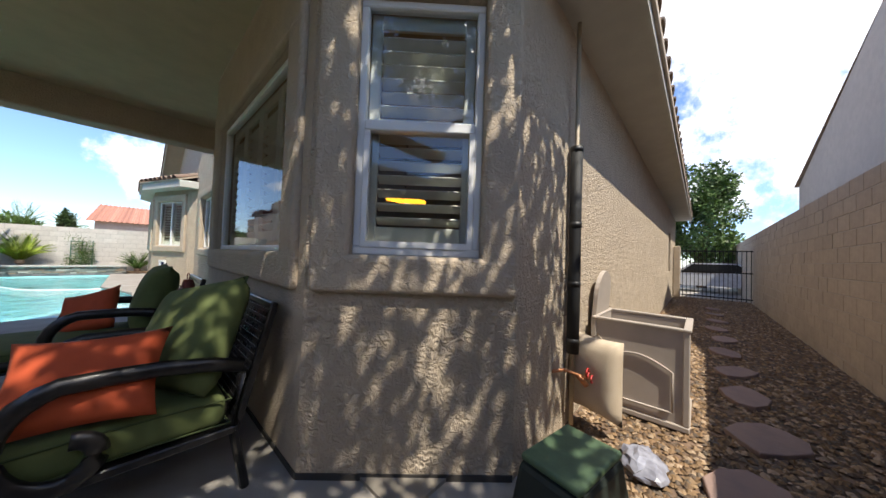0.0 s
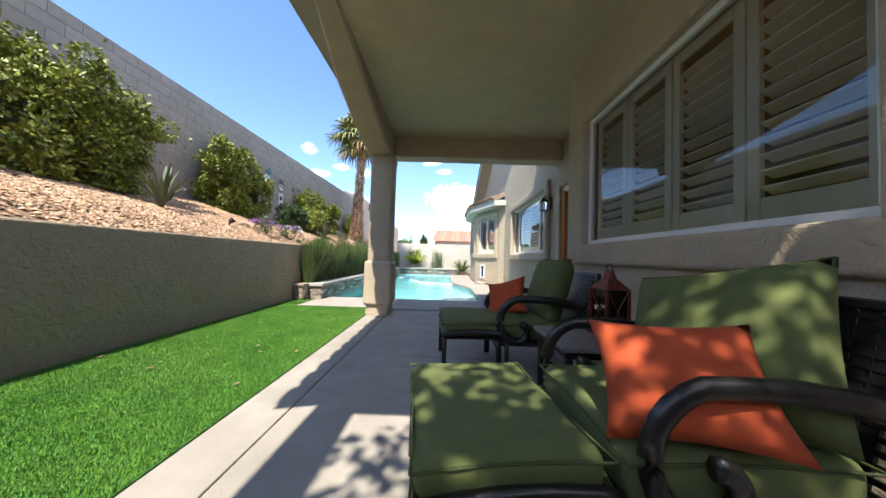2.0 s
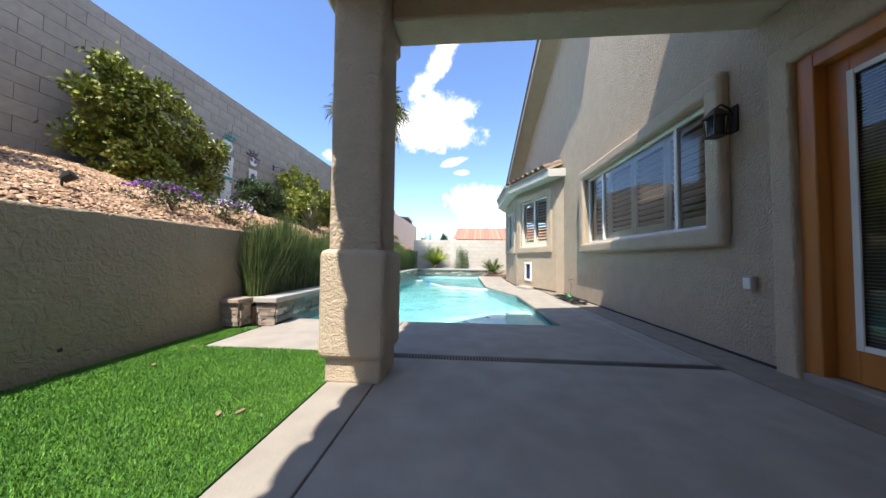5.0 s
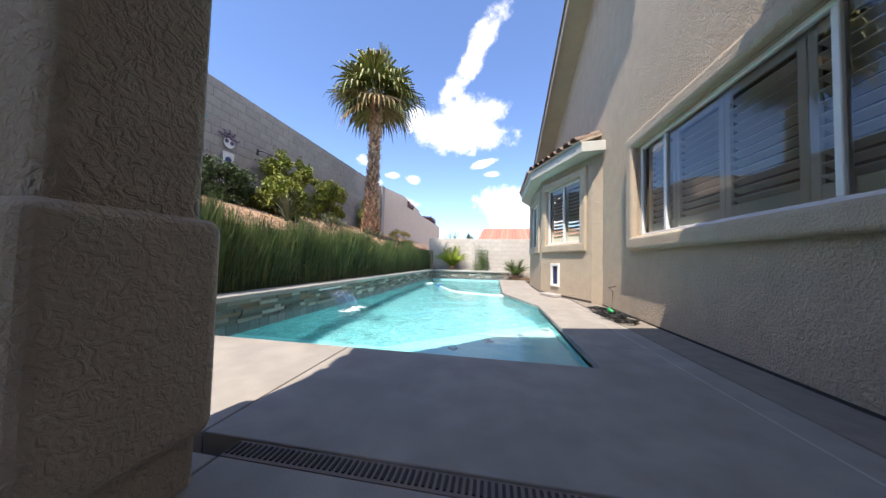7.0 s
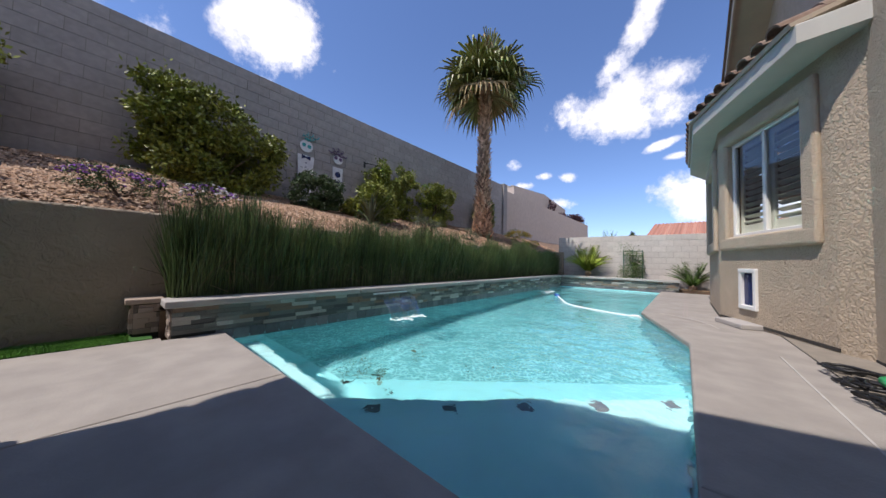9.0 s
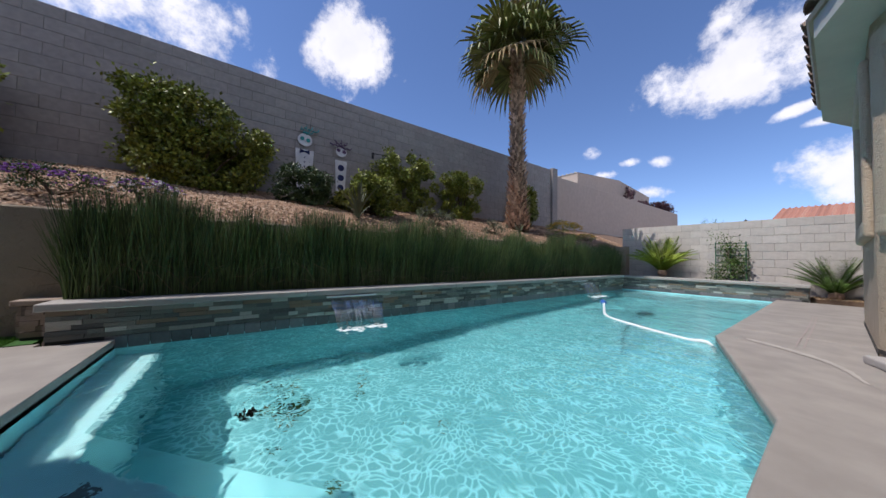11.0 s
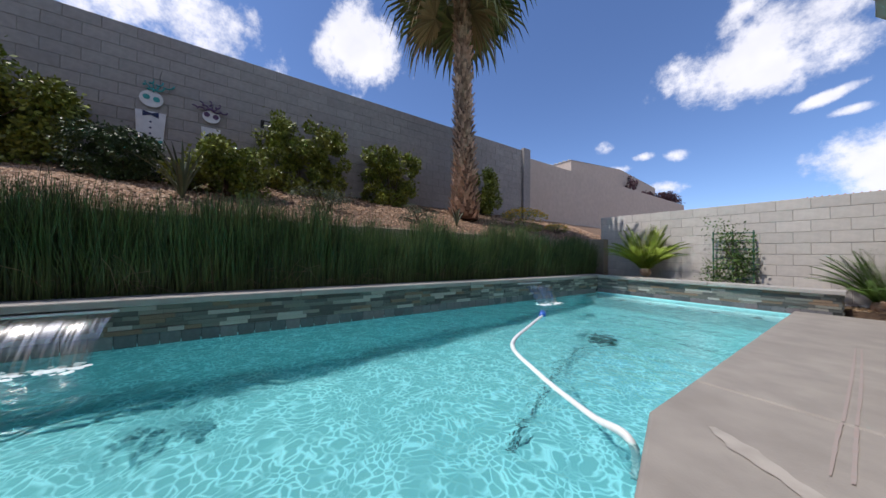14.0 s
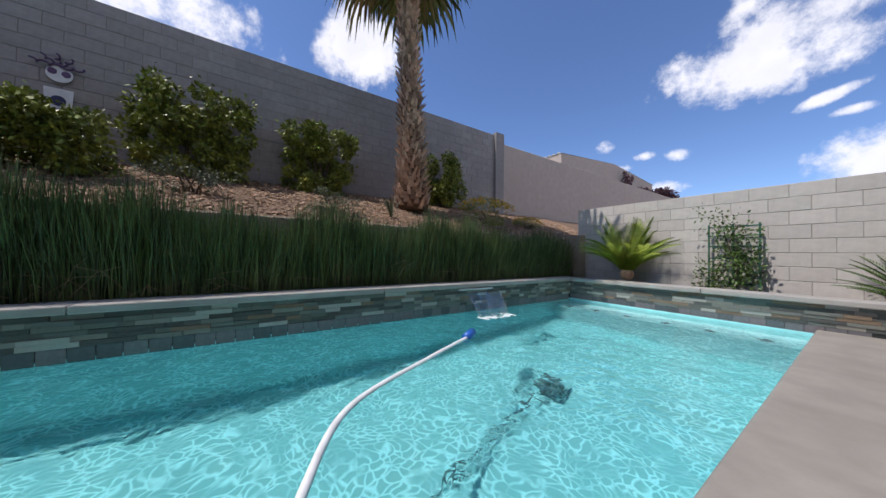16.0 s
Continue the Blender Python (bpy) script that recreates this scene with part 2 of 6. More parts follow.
M = {
    "stucco": stucco("tan_stucco", (0.51, 0.415, 0.31)),
    "stucco_fine": stucco("tan_stucco_fine", (0.51, 0.415, 0.31), 0.004, 32.0),
    "ceiling": stucco("ceiling_stucco", (0.52, 0.43, 0.29), 0.001, 30.0),
    "retaining": stucco("retaining_stucco", (0.34, 0.28, 0.21), 0.008, 14.0),
    "block": material("grey_block", (0.33, 0.305, 0.295), 0.95, (0.275, 0.257, 0.25), 12, 0.002, 90, per=0.07, stain=(0.22, 0.21, 0.21)),
    "block_pale": material("pale_block", (0.56, 0.52, 0.48), 0.95, (0.50, 0.465, 0.43), 12, 0.002, 90, per=0.08, stain=(0.47, 0.44, 0.41)),
    "block_side": material("beige_block", (0.42, 0.35, 0.28), 0.95, (0.37, 0.31, 0.25), 12, 0.002, 90, per=0.05, stain=(0.33, 0.28, 0.22)),
    "mortar": material("mortar", (0.24, 0.225, 0.21), 0.95, bump=0.002),
    "mortar_pale": material("mortar_pale", (0.40, 0.37, 0.34), 0.95, bump=0.002),
    "concrete": material("concrete_deck", (0.33, 0.302, 0.268), 0.82, (0.27, 0.246, 0.22), 4, 0.002, 70, stain=(0.215, 0.193, 0.17)),
    "coping": material("coping", (0.40, 0.375, 0.35), 0.85, (0.35, 0.33, 0.31), 7, 0.002, 60, stain=(0.31, 0.295, 0.28)),
    "joint": material("joint_dark", (0.05, 0.045, 0.04), 0.95),
    "drain": material("drain_plastic", (0.22, 0.17, 0.14), 0.7),
    "turf": material("turf_base", (0.03, 0.12, 0.015), 0.9, (0.02, 0.08, 0.01), 40),
    "blade": material("turf_blade", (0.10, 0.26, 0.028), 0.6, (0.06, 0.185, 0.02), 3, per=0.45, stain=(0.14, 0.29, 0.05)),
    "soil": material("soil", (0.20, 0.13, 0.085), 0.95, (0.14, 0.09, 0.06), 14, 0.01, 25),
    "gravel": palette("gravel", [(0.37, 0.225, 0.13), (0.45, 0.3, 0.19), (0.27, 0.16, 0.095), (0.52, 0.38, 0.27), (0.32, 0.21, 0.14), (0.4, 0.25, 0.155), (0.2, 0.125, 0.08)]),
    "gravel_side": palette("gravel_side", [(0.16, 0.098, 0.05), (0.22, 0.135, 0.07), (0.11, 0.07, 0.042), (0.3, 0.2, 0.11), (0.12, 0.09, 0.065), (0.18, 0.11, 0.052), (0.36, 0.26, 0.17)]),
    "ledger": palette("ledger_stone", [(0.13, 0.135, 0.12), (0.2, 0.205, 0.18), (0.09, 0.1, 0.095), (0.28, 0.27, 0.235), (0.15, 0.165, 0.15), (0.42, 0.41, 0.37), (0.12, 0.125, 0.115), (0.22, 0.16, 0.11), (0.17, 0.18, 0.165), (0.08, 0.085, 0.08)], 0.6, 0.004, 50),
    "ledger_warm": palette("ledger_warm", [(0.33, 0.26, 0.21), (0.26, 0.2, 0.165), (0.38, 0.31, 0.26), (0.21, 0.17, 0.15)], 0.8, 0.004, 50),
    "ledger_dark": material("ledger_backing", (0.035, 0.04, 0.04), 0.9),
    "tile": palette("slate_tile", [(0.10, 0.11, 0.12), (0.14, 0.14, 0.15), (0.08, 0.09, 0.1), (0.16, 0.14, 0.15)], 0.35, 0.001, 50),
    # water's absorption tint painted into the plaster colour, paler where the water is shallow
    "plaster": material("water_tinted_plaster", (0.37, 0.74, 0.77), 0.7, (0.34, 0.70, 0.73), 3.0, stain=(0.32, 0.67, 0.71)),
    "plaster_thin_tint": material("thin_water_tint_plaster", (0.50, 0.71, 0.73), 0.7, (0.45, 0.67, 0.70), 3.0, stain=(0.42, 0.64, 0.68)),
    "caustic_net": caustic_net_material(),
    "water": water_material(),
    "white": material("white_vinyl", (0.78, 0.78, 0.76), 0.4, (0.74, 0.74, 0.72), 5),
    "shutter": material("white_shutter", (0.84, 0.86, 0.79), 0.45, (0.80, 0.82, 0.75), 5),
    "screen": material("bug_screen", (0.12, 0.12, 0.12), 0.8),
    "glass": glass_material(),
    "soffit": material("soffit_paint", (0.50, 0.49, 0.44), 0.7, (0.46, 0.45, 0.41), 5),
    "fascia": material("fascia_paint", (0.46, 0.38, 0.29), 0.7, (0.42, 0.35, 0.27), 5),
    "roof_tile": palette("roof_tile", [(0.16, 0.11, 0.085), (0.2, 0.135, 0.1), (0.12, 0.085, 0.07), (0.23, 0.17, 0.13)], 0.85, 0.004, 30),
    "roof_red": palette("roof_tile_red", [(0.42, 0.2, 0.14), (0.47, 0.25, 0.18), (0.36, 0.17, 0.12)], 0.85, 0.004, 30),
    "wood": material("stained_wood", (0.52, 0.20, 0.045), 0.45, (0.42, 0.145, 0.03), 9, 0.001, 50, stretch=(1, 1, 0.08), coat=0.2),
    "iron": material("dark_iron", (0.018, 0.017, 0.018), 0.38, (0.03, 0.028, 0.028), 30, 0.0005, 120, metal=0.5, coat=0.3),
    "cushion": material("green_cushion", (0.105, 0.13, 0.042), 0.9, (0.088, 0.112, 0.036), 14, 0.0012, 500),
    "piping": material("green_piping", (0.06, 0.08, 0.025), 0.9),
    "orange": material("orange_pillow", (0.48, 0.075, 0.022), 0.85, (0.42, 0.062, 0.018), 14, 0.0012, 400),
    "red_metal": material("red_lantern_metal", (0.20, 0.035, 0.02), 0.55, (0.13, 0.025, 0.015), 12, 0.001, 80, metal=0.3),
    "bronze": material("bronze_metal", (0.05, 0.03, 0.022), 0.5, metal=0.7),
    "green_plastic": material("green_plastic", (0.09, 0.15, 0.08), 0.6, (0.07, 0.12, 0.065), 20, 0.0008, 150),
    "dark_plastic": material("dark_plastic", (0.02, 0.03, 0.025), 0.6),
    "resin": material("grey_beige_resin", (0.42, 0.36, 0.31), 0.5, (0.38, 0.33, 0.285), 7),
    "cloth": material("beige_cloth", (0.55, 0.45, 0.33), 0.9, (0.5, 0.4, 0.29), 10, 0.002, 120),
    "foam": material("black_foam", (0.015, 0.015, 0.015), 0.7, bump=0.002, bump_scale=60),
    "pipe": material("tan_pipe", (0.42, 0.34, 0.24), 0.6),
    "copper": material("copper_pipe", (0.45, 0.2, 0.1), 0.45, metal=0.9),
    "red_paint": material("red_paint", (0.4, 0.02, 0.015), 0.5),
    "flagstone": material("flagstone", (0.20, 0.14, 0.125), 0.85, (0.25, 0.17, 0.14), 6, 0.004, 30, per=0.15, stain=(0.16, 0.12, 0.11)),
    "bark": material("palm_bark", (0.15, 0.08, 0.048), 0.95, (0.10, 0.055, 0.035), 10, 0.012, 30, per=0.3),
    "boot": material("palm_boot", (0.60, 0.40, 0.28), 0.9, (0.28, 0.16, 0.10), 9, 0.006, 30, per=0.5),
    "frond": material("palm_frond", (0.12, 0.16, 0.03), 0.45, (0.24, 0.235, 0.08), 3, per=0.5),
    "frond_dry": material("palm_frond_dry", (0.33, 0.24, 0.11), 0.8, (0.26, 0.18, 0.08), 3, per=0.3),
    "cycad": material("cycad_leaf", (0.05, 0.11, 0.012), 0.7, (0.085, 0.15, 0.02), 3, per=0.35),
    "lime_palm": material("lime_palm_leaf", (0.30, 0.38, 0.03), 0.5, (0.12, 0.18, 0.025), 3, per=0.35),
    "leaf": material("shrub_leaf", (0.13, 0.175, 0.02), 0.5, (0.22, 0.24, 0.035), 4, per=0.55, stain=(0.26, 0.26, 0.05)),
    "leaf_dark": material("dark_leaf", (0.03, 0.065, 0.015), 0.5, (0.05, 0.085, 0.02), 4, per=0.45),
    "leaf_grey": material("grey_green_leaf", (0.10, 0.12, 0.07), 0.6, (0.07, 0.09, 0.05), 4, per=0.4),
    "leaf_purple": material("purple_leaf", (0.06, 0.02, 0.03), 0.6, per=0.4),
    "tree_leaf": material("tree_leaf", (0.06, 0.12, 0.02), 0.5, (0.09, 0.15, 0.03), 4, per=0.45),
    "reed": material("reed", (0.05, 0.088, 0.022), 0.55, (0.105, 0.14, 0.045), 3, per=0.7),
    "reed_dry": material("reed_dry", (0.24, 0.19, 0.11), 0.8, per=0.3),
    "twig": material("twig", (0.10, 0.065, 0.04), 0.9),
    "flower_purple": material("purple_flower", (0.30, 0.11, 0.48), 0.7, per=0.3),
    "flower_white": material("white_flower", (0.75, 0.72, 0.75), 0.7, per=0.1),
    "flower_yellow": material("yellow_flower", (0.65, 0.4, 0.02), 0.7, per=0.3),
    "hose_black": material("black_hose", (0.012, 0.012, 0.012), 0.5),
    "hose_white": material("white_hose", (0.85, 0.86, 0.86), 0.4),
    "blue_plastic": material("blue_plastic", (0.02, 0.12, 0.5), 0.4),
    "lime_plastic": material("green_nozzle", (0.02, 0.4, 0.12), 0.4),
    "white_metal": material("white_painted_metal", (0.72, 0.72, 0.74), 0.5, (0.62, 0.62, 0.65), 12),
    "teal": material("teal_paint", (0.03, 0.32, 0.32), 0.4),
    "violet": material("violet_paint", (0.10, 0.05, 0.13), 0.4),
    "navy": material("navy_glass", (0.03, 0.04, 0.12), 0.2),
    "trellis": material("green_trellis", (0.04, 0.14, 0.09), 0.5),
    "plastic_bag": material("clear_bag", (0.36, 0.37, 0.43), 0.2, (0.2, 0.2, 0.24), 14),
    "table": material("stone_tabletop", (0.24, 0.215, 0.2), 0.6, (0.19, 0.17, 0.16), 10, 0.001, 60),
    "interior": material("interior_paint", (0.25, 0.22, 0.18), 0.9),
    "amber": None,
    "car": material("white_car_paint", (0.75, 0.76, 0.78), 0.25, coat=0.6),
    "tyre": material("tyre_rubber", (0.02, 0.02, 0.02), 0.8),
    "neighbour": stucco("neighbour_stucco", (0.50, 0.42, 0.36), 0.003, 20),
    "ground": material("desert_ground", (0.33, 0.26, 0.2), 0.95, (0.27, 0.21, 0.16), 1.5, 0.02, 8),
    "asphalt": material("asphalt", (0.05, 0.05, 0.052), 0.9, bump=0.004),
    "caulk": material("pale_caulk", (0.46, 0.44, 0.41), 0.8),
    "waterfall": None,
}


def emissive(name, color, power):
    m = bpy.data.materials.new(name)
    m.use_nodes = True
    b = m.node_tree.nodes["Principled BSDF"]
    b.inputs["Base Color"].default_value = (*color, 1)
    b.inputs["Emission Color"].default_value, b.inputs["Emission Strength"].default_value = (*color, 1), power
    return m


M["amber"] = emissive("amber_lamp", (1.0, 0.42, 0.03), 1.6)


# ---- mesh helpers ----
def mesh_from(bm, name, mat):
    me = bpy.data.meshes.new(name)
    bm.to_mesh(me)
    bm.free()
    me.materials.append(M[mat])
    return me


def part(name, bm, mat, parent=None, label="", smooth=False, kind=""):
    me = mesh_from(bm, name, mat)
    if smooth:
        for p in me.polygons:
            p.use_smooth = True
    ob = new(name, me)
    if parent:
        ob.parent = parent
    return tagged(ob, label, kind=kind)


def raw(name, verts, faces, mat, parent=None, smooth=False, kind="", label=""):
    me = bpy.data.meshes.new(name)
    me.from_pydata(verts, [], faces)
    me.materials.append(M[mat])
    if smooth:
        for p in me.polygons:
            p.use_smooth = True
    ob = new(name, me)
    if parent:
        ob.parent = parent
    return tagged(ob, label, kind=kind)


def thing(name, label, category, at=(0, 0, 0), turn=0.0, group=""):
    ob = new(name)
    ob.empty_display_size = 0.1
    ob.matrix_basis = pose(*at, 0, 0, turn)
    return tagged(ob, label, category, group)


def box(bm, x0, x1, y0, y1, z0, z1, bev=0.0, seg=1, m=None):
    """A box between two corners, its edges rounded by bev."""
    g = bmesh.ops.create_cube(bm, size=1)["verts"]
    for v in g:
        v.co = Vector((x0 + (v.co.x + 0.5) * (x1 - x0), y0 + (v.co.y + 0.5) * (y1 - y0), z0 + (v.co.z + 0.5) * (z1 - z0)))
    if bev:
        edges = list({e for v in g for e in v.link_edges})
        r = bmesh.ops.bevel(bm, geom=edges, offset=bev, segments=seg, profile=0.5, affect="EDGES")
        if m is not None:
            g = list({v for f in r["faces"] for v in f.verts} | {v for v in g if v.is_valid})
    if m is not None:
        bmesh.ops.transform(bm, matrix=m, verts=[v for v in g if v.is_valid])
    return bm


def boxed(*a, **k):
    return box(bmesh.new(), *a, **k)


def tube(bm, pts, r, n=8, caps=True, flat=1.0):
    """A tube along points; r may be a list."""
    pts = [Vector(p) for p in pts]
    rings = []
    for i, p in enumerate(pts):
        d = (pts[min(i + 1, len(pts) - 1)] - pts[max(i - 1, 0)]).normalized()
        a = d.cross(Vector((0, 0, 1)))
        a = a.normalized() if a.length > 1e-3 else Vector((1, 0, 0))
        b = d.cross(a)
        rr = r[i] if isinstance(r, (list, tuple)) else r
        rings.append([bm.verts.new(p + a * math.cos(2 * math.pi * k / n) * rr + b * math.sin(2 * math.pi * k / n) * rr * flat) for k in range(n)])
    for A, B in zip(rings, rings[1:]):
        for k in range(n):
            bm.faces.new((A[k], A[(k + 1) % n], B[(k + 1) % n], B[k]))
    if caps:
        bm.faces.new(rings[0][::-1])
        bm.faces.new(rings[-1])
    return bm


def tubed(*a, **k):
    return tube(bmesh.new(), *a, **k)


def prism(points, z0, z1, bev=0.0):
    """An upright prism over a counter-clockwise outline."""
    bm = bmesh.new()
    lo = [bm.verts.new((x, y, z0)) for x, y in points]
    hi = [bm.verts.new((x, y, z1)) for x, y in points]
    n = len(points)
    bm.faces.new(lo[::-1])
    top = bm.faces.new(hi)
    for i in range(n):
        bm.faces.new((lo[i], lo[(i + 1) % n], hi[(i + 1) % n], hi[i]))
    bm.normal_update()
    if bev:
        bmesh.ops.bevel(bm, geom=list(top.edges), offset=bev, segments=3, profile=0.5, affect="EDGES")
    return bm


def frame_of(p0, p1):
    """x along the wall from p0 to p1, y into the wall (to its left), z up."""
    d = (Vector((*p1, 0)) - Vector((*p0, 0)))
    return Matrix.Translation((*p0, 0)) @ Matrix.Rotation(math.atan2(d.y, d.x), 4, "Z"), d.length


def wall_panel(name, p0, p1, z0, z1, mat, holes=(), thick=0.2, top=None, parent=None):
    """A wall whose outer face runs from p0 to p1 and whose body lies to the left, with holes (s0, s1, z0, z1) cut through."""
    m, L = frame_of(p0, p1)
    xs = sorted({0, L, *[h[0] for h in holes], *[h[1] for h in holes]})
    zs = sorted({z0, z1, *[h[2] for h in holes], *[h[3] for h in holes]})
    bm = bmesh.new()
    for a, b in zip(xs, xs[1:]):
        for c, d in zip(zs, zs[1:]):
            if any(h[0] <= (a + b) / 2 <= h[1] and h[2] <= (c + d) / 2 <= h[3] for h in holes):
                continue
            box(bm, a, b, 0, thick, c, d)
    bmesh.ops.remove_doubles(bm, verts=bm.verts, dist=1e-4)
    inner = [f for f in bm.faces if len([g for g in bm.faces if g is not f and set(g.verts) == set(f.verts)])]
    bmesh.ops.delete(bm, geom=inner, context="FACES")
    bmesh.ops.transform(bm, matrix=m, verts=bm.verts)
    ob = part(name, bm, mat, parent)
    return tagged(ob, kind="structure") if not parent else ob


def ring(s0, s1, z0, z1, wide, y0, y1, bev, sides="LRTB", seg=4):
    """A raised rounded band round an opening."""
    bm = bmesh.new()
    if "B" in sides:
        box(bm, s0 - wide, s1 + wide, y0, y1, z0 - wide, z0, bev, seg)
    if "T" in sides:
        box(bm, s0 - wide, s1 + wide, y0, y1, z1, z1 + wide, bev, seg)
    if "L" in sides:
        box(bm, s0 - wide, s0, y0 + 0.003, y1, z0 - wide * 0.5, z1 + wide * 0.5, bev, seg)
    if "R" in sides:
        box(bm, s1, s1 + wide, y0 + 0.003, y1, z0 - wide * 0.5, z1 + wide * 0.5, bev, seg)
    return bm


def placed(bm, m):
    bmesh.ops.transform(bm, matrix=m, verts=bm.verts)
    return bm


def window(number, p0, p1, s0, s1, z0, z1, splits=(), rail=None, shutters=(), slats=True, depth=0.03, screen=None):
    """A vinyl window in the wall p0-p1: frame, mullions, meeting rail, panes, and plantation shutters behind."""
    m, _ = frame_of(p0, p1)
    w = tagged(new("window_%d" % number), kind="structure")
    f = 0.045
    bm = bmesh.new()
    y0, y1 = depth, depth + 0.06
    box(bm, s0, s1, y0, y1, z0, z0 + f, 0.006)
    box(bm, s0, s1, y0, y1, z1 - f, z1, 0.006)
    box(bm, s0, s0 + f, y0 + 0.002, y1, z0 + f, z1 - f, 0.006)
    box(bm, s1 - f, s1, y0 + 0.002, y1, z0 + f, z1 - f, 0.006)
    part("window_frame", placed(bm, m), "white", w)
    edges = [s0 + f, *splits, s1 - f]
    for s in splits:
        part("mullion", placed(boxed(s - 0.025, s + 0.025, y0 + 0.004, y1 + 0.004, z0 + f, z1 - f, 0.005), m), "white", w)
    if rail:
        part("meeting_rail", placed(boxed(s0 + f, s1 - f, y0 - 0.012, y1, rail - 0.03, rail + 0.03, 0.006), m), "white", w)
        part("sash_frame", placed(box(box(box(bmesh.new(), s0 + f, s0 + f + 0.03, y0 - 0.008, y1 - 0.01, z0 + f, rail - 0.03), s1 - f - 0.03, s1 - f, y0 - 0.008, y1 - 0.01, z0 + f, rail - 0.03),
                                      s0 + f + 0.03, s1 - f - 0.03, y0 - 0.008, y1 - 0.01, z0 + f, z0 + f + 0.035), m), "white", w)
    zcuts = [z0 + f, rail, z1 - f] if rail else [z0 + f, z1 - f]
    for a, b in zip(edges, edges[1:]):
        for c, d in zip(zcuts, zcuts[1:]):
            p = raw("pane", [tuple(m @ Vector(q)) for q in ((a, y0 + 0.03, c), (b, y0 + 0.03, c), (b, y0 + 0.03, d), (a, y0 + 0.03, d))], [(0, 1, 2, 3)], "glass", w)
            p.visible_shadow = False
    for i, (a, b) in enumerate(shutters):
        sh = part("shutter", placed(box(box(box(box(bmesh.new(), a, a + 0.065, y1 + 0.015, y1 + 0.045, z0 + 0.03, z1 - 0.03, 0.004), b - 0.065, b, y1 + 0.015, y1 + 0.045, z0 + 0.03, z1 - 0.03, 0.004),
                                          a + 0.065, b - 0.065, y1 + 0.017, y1 + 0.043, z0 + 0.03, z0 + 0.17, 0.004), a + 0.065, b - 0.065, y1 + 0.017, y1 + 0.043, z1 - 0.12, z1 - 0.03, 0.004), m), "shutter", w)
        n = int((z1 - z0 - 0.31) / 0.085)
        for k in range(n):
            zc = z0 + 0.21 + 0.085 * k
            sl = boxed(a + 0.065, b - 0.065, -0.04, 0.04, -0.005, 0.005, 0.003)
            placed(sl, Matrix.Translation((0, y1 + 0.05, zc)) @ Matrix.Rotation(radians(-28), 4, "X"))
            part("slat", placed(sl, m), "shutter", sh)
    return w, m


# ---- ground, deck, lawn ----
S_ = "structure"
tagged(part("ground", placed(boxed(-400, 400, -400, 400, -0.3, 0), Matrix.Translation((0, 0, -2.2))), "ground"), kind=S_)
PX0, PX1, PX2 = -3.0, 0.75, 0.13
PY0, PY1, PY2, PY3 = 6.37, 9.63, 11.7, 17.14
ED = -1.53


def rise(y):
    """The paving climbs a little towards the pool and falls again beyond it."""
    return 0.01 * (min(1, max(0, (y - 2.43) / 2.5)) - min(1, max(0, (y - 7.0) / 5.4)))


def slab(name, pts, z0, z1, mat, bev=0.0, tilt=True):
    bm = prism(pts, z0, z1, bev)
    if tilt:
        for v in bm.verts:
            v.co.z += rise(v.co.y)
    return tagged(part(name, bm, mat), kind=S_)


slab("concrete_strip", [(ED, -1.2), (-1.19, -1.2), (-1.19, 2.43), (ED, 2.43)], -0.12, 0, "concrete", 0.008)
slab("concrete_strip", [(ED, 2.43), (-1.19, 2.43), (-1.19, 4.93), (ED, 4.93)], -0.12, 0, "concrete", 0.008)
slab("patio_slab", [(-1.18, -1.2), (2.3, -1.2), (2.3, 2.42), (-1.18, 2.42)], -0.12, 0, "concrete", 0.006)
slab("patio_slab", [(-1.18, 2.43), (2.3, 2.43), (2.3, 4.93), (-1.18, 4.93)], -0.12, 0, "concrete", 0.006)
slab("pool_deck", [(-3.12, 5.05), (-1.41, 5.05), (-1.41, PY0), (-3.0, PY0), (-3.0, 5.9), (-3.12, 5.9)], -0.12, 0, "concrete", 0.006)
slab("pool_deck", [(-1.40, 5.05), (2.1, 5.05), (2.1, 7.0), (PX1, 7.0), (PX1, PY0), (-1.40, PY0)], -0.12, 0, "concrete", 0.006)
slab("pool_deck", [(PX1, 7.005), (2.1, 7.005), (2.1, 12.4), (PX2, 12.4), (PX2, PY2), (PX1, PY1)], -0.12, 0, "concrete", 0.02)
slab("pool_deck", [(PX2, 12.405), (1.3, 12.405), (1.3, PY3), (PX2, PY3)], -0.12, 0, "concrete", 0.02)
slab("slab_bed", [(-3.5, -1.2), (2.3, -1.2), (2.3, 6.2), (-3.5, 6.2)], -0.3, -0.122, "joint", tilt=False)
slab("lawn", [(-3.52, -6), (ED - 0.005, -6), (ED - 0.005, 2.43), (-3.52, 2.43)], -0.13, 0.004, "turf")
slab("lawn", [(-3.52, 2.43), (ED - 0.005, 2.43), (ED - 0.005, 5.04), (-3.52, 5.04)], -0.13, 0.004, "turf")
slab("lawn", [(-3.52, 5.04), (-3.13, 5.04), (-3.13, 5.85), (-3.52, 5.85)], -0.13, 0.004, "turf")
slab("side_yard", [(ED, -2.88), (24, -2.88), (24, -0.7), (2.3, -0.7), (2.3, -1.21), (ED, -1.21)], -0.3, -0.03, "soil")
slab("bed_far", [(0.13, 17.4), (9, 17.4), (9, 18.1), (0.13, 18.1)], -0.3, 0.06, "soil")
slab("bed_far", [(1.31, 12.41), (9, 12.41), (9, 17.4), (1.31, 17.4)], -0.3, -0.02, "soil")

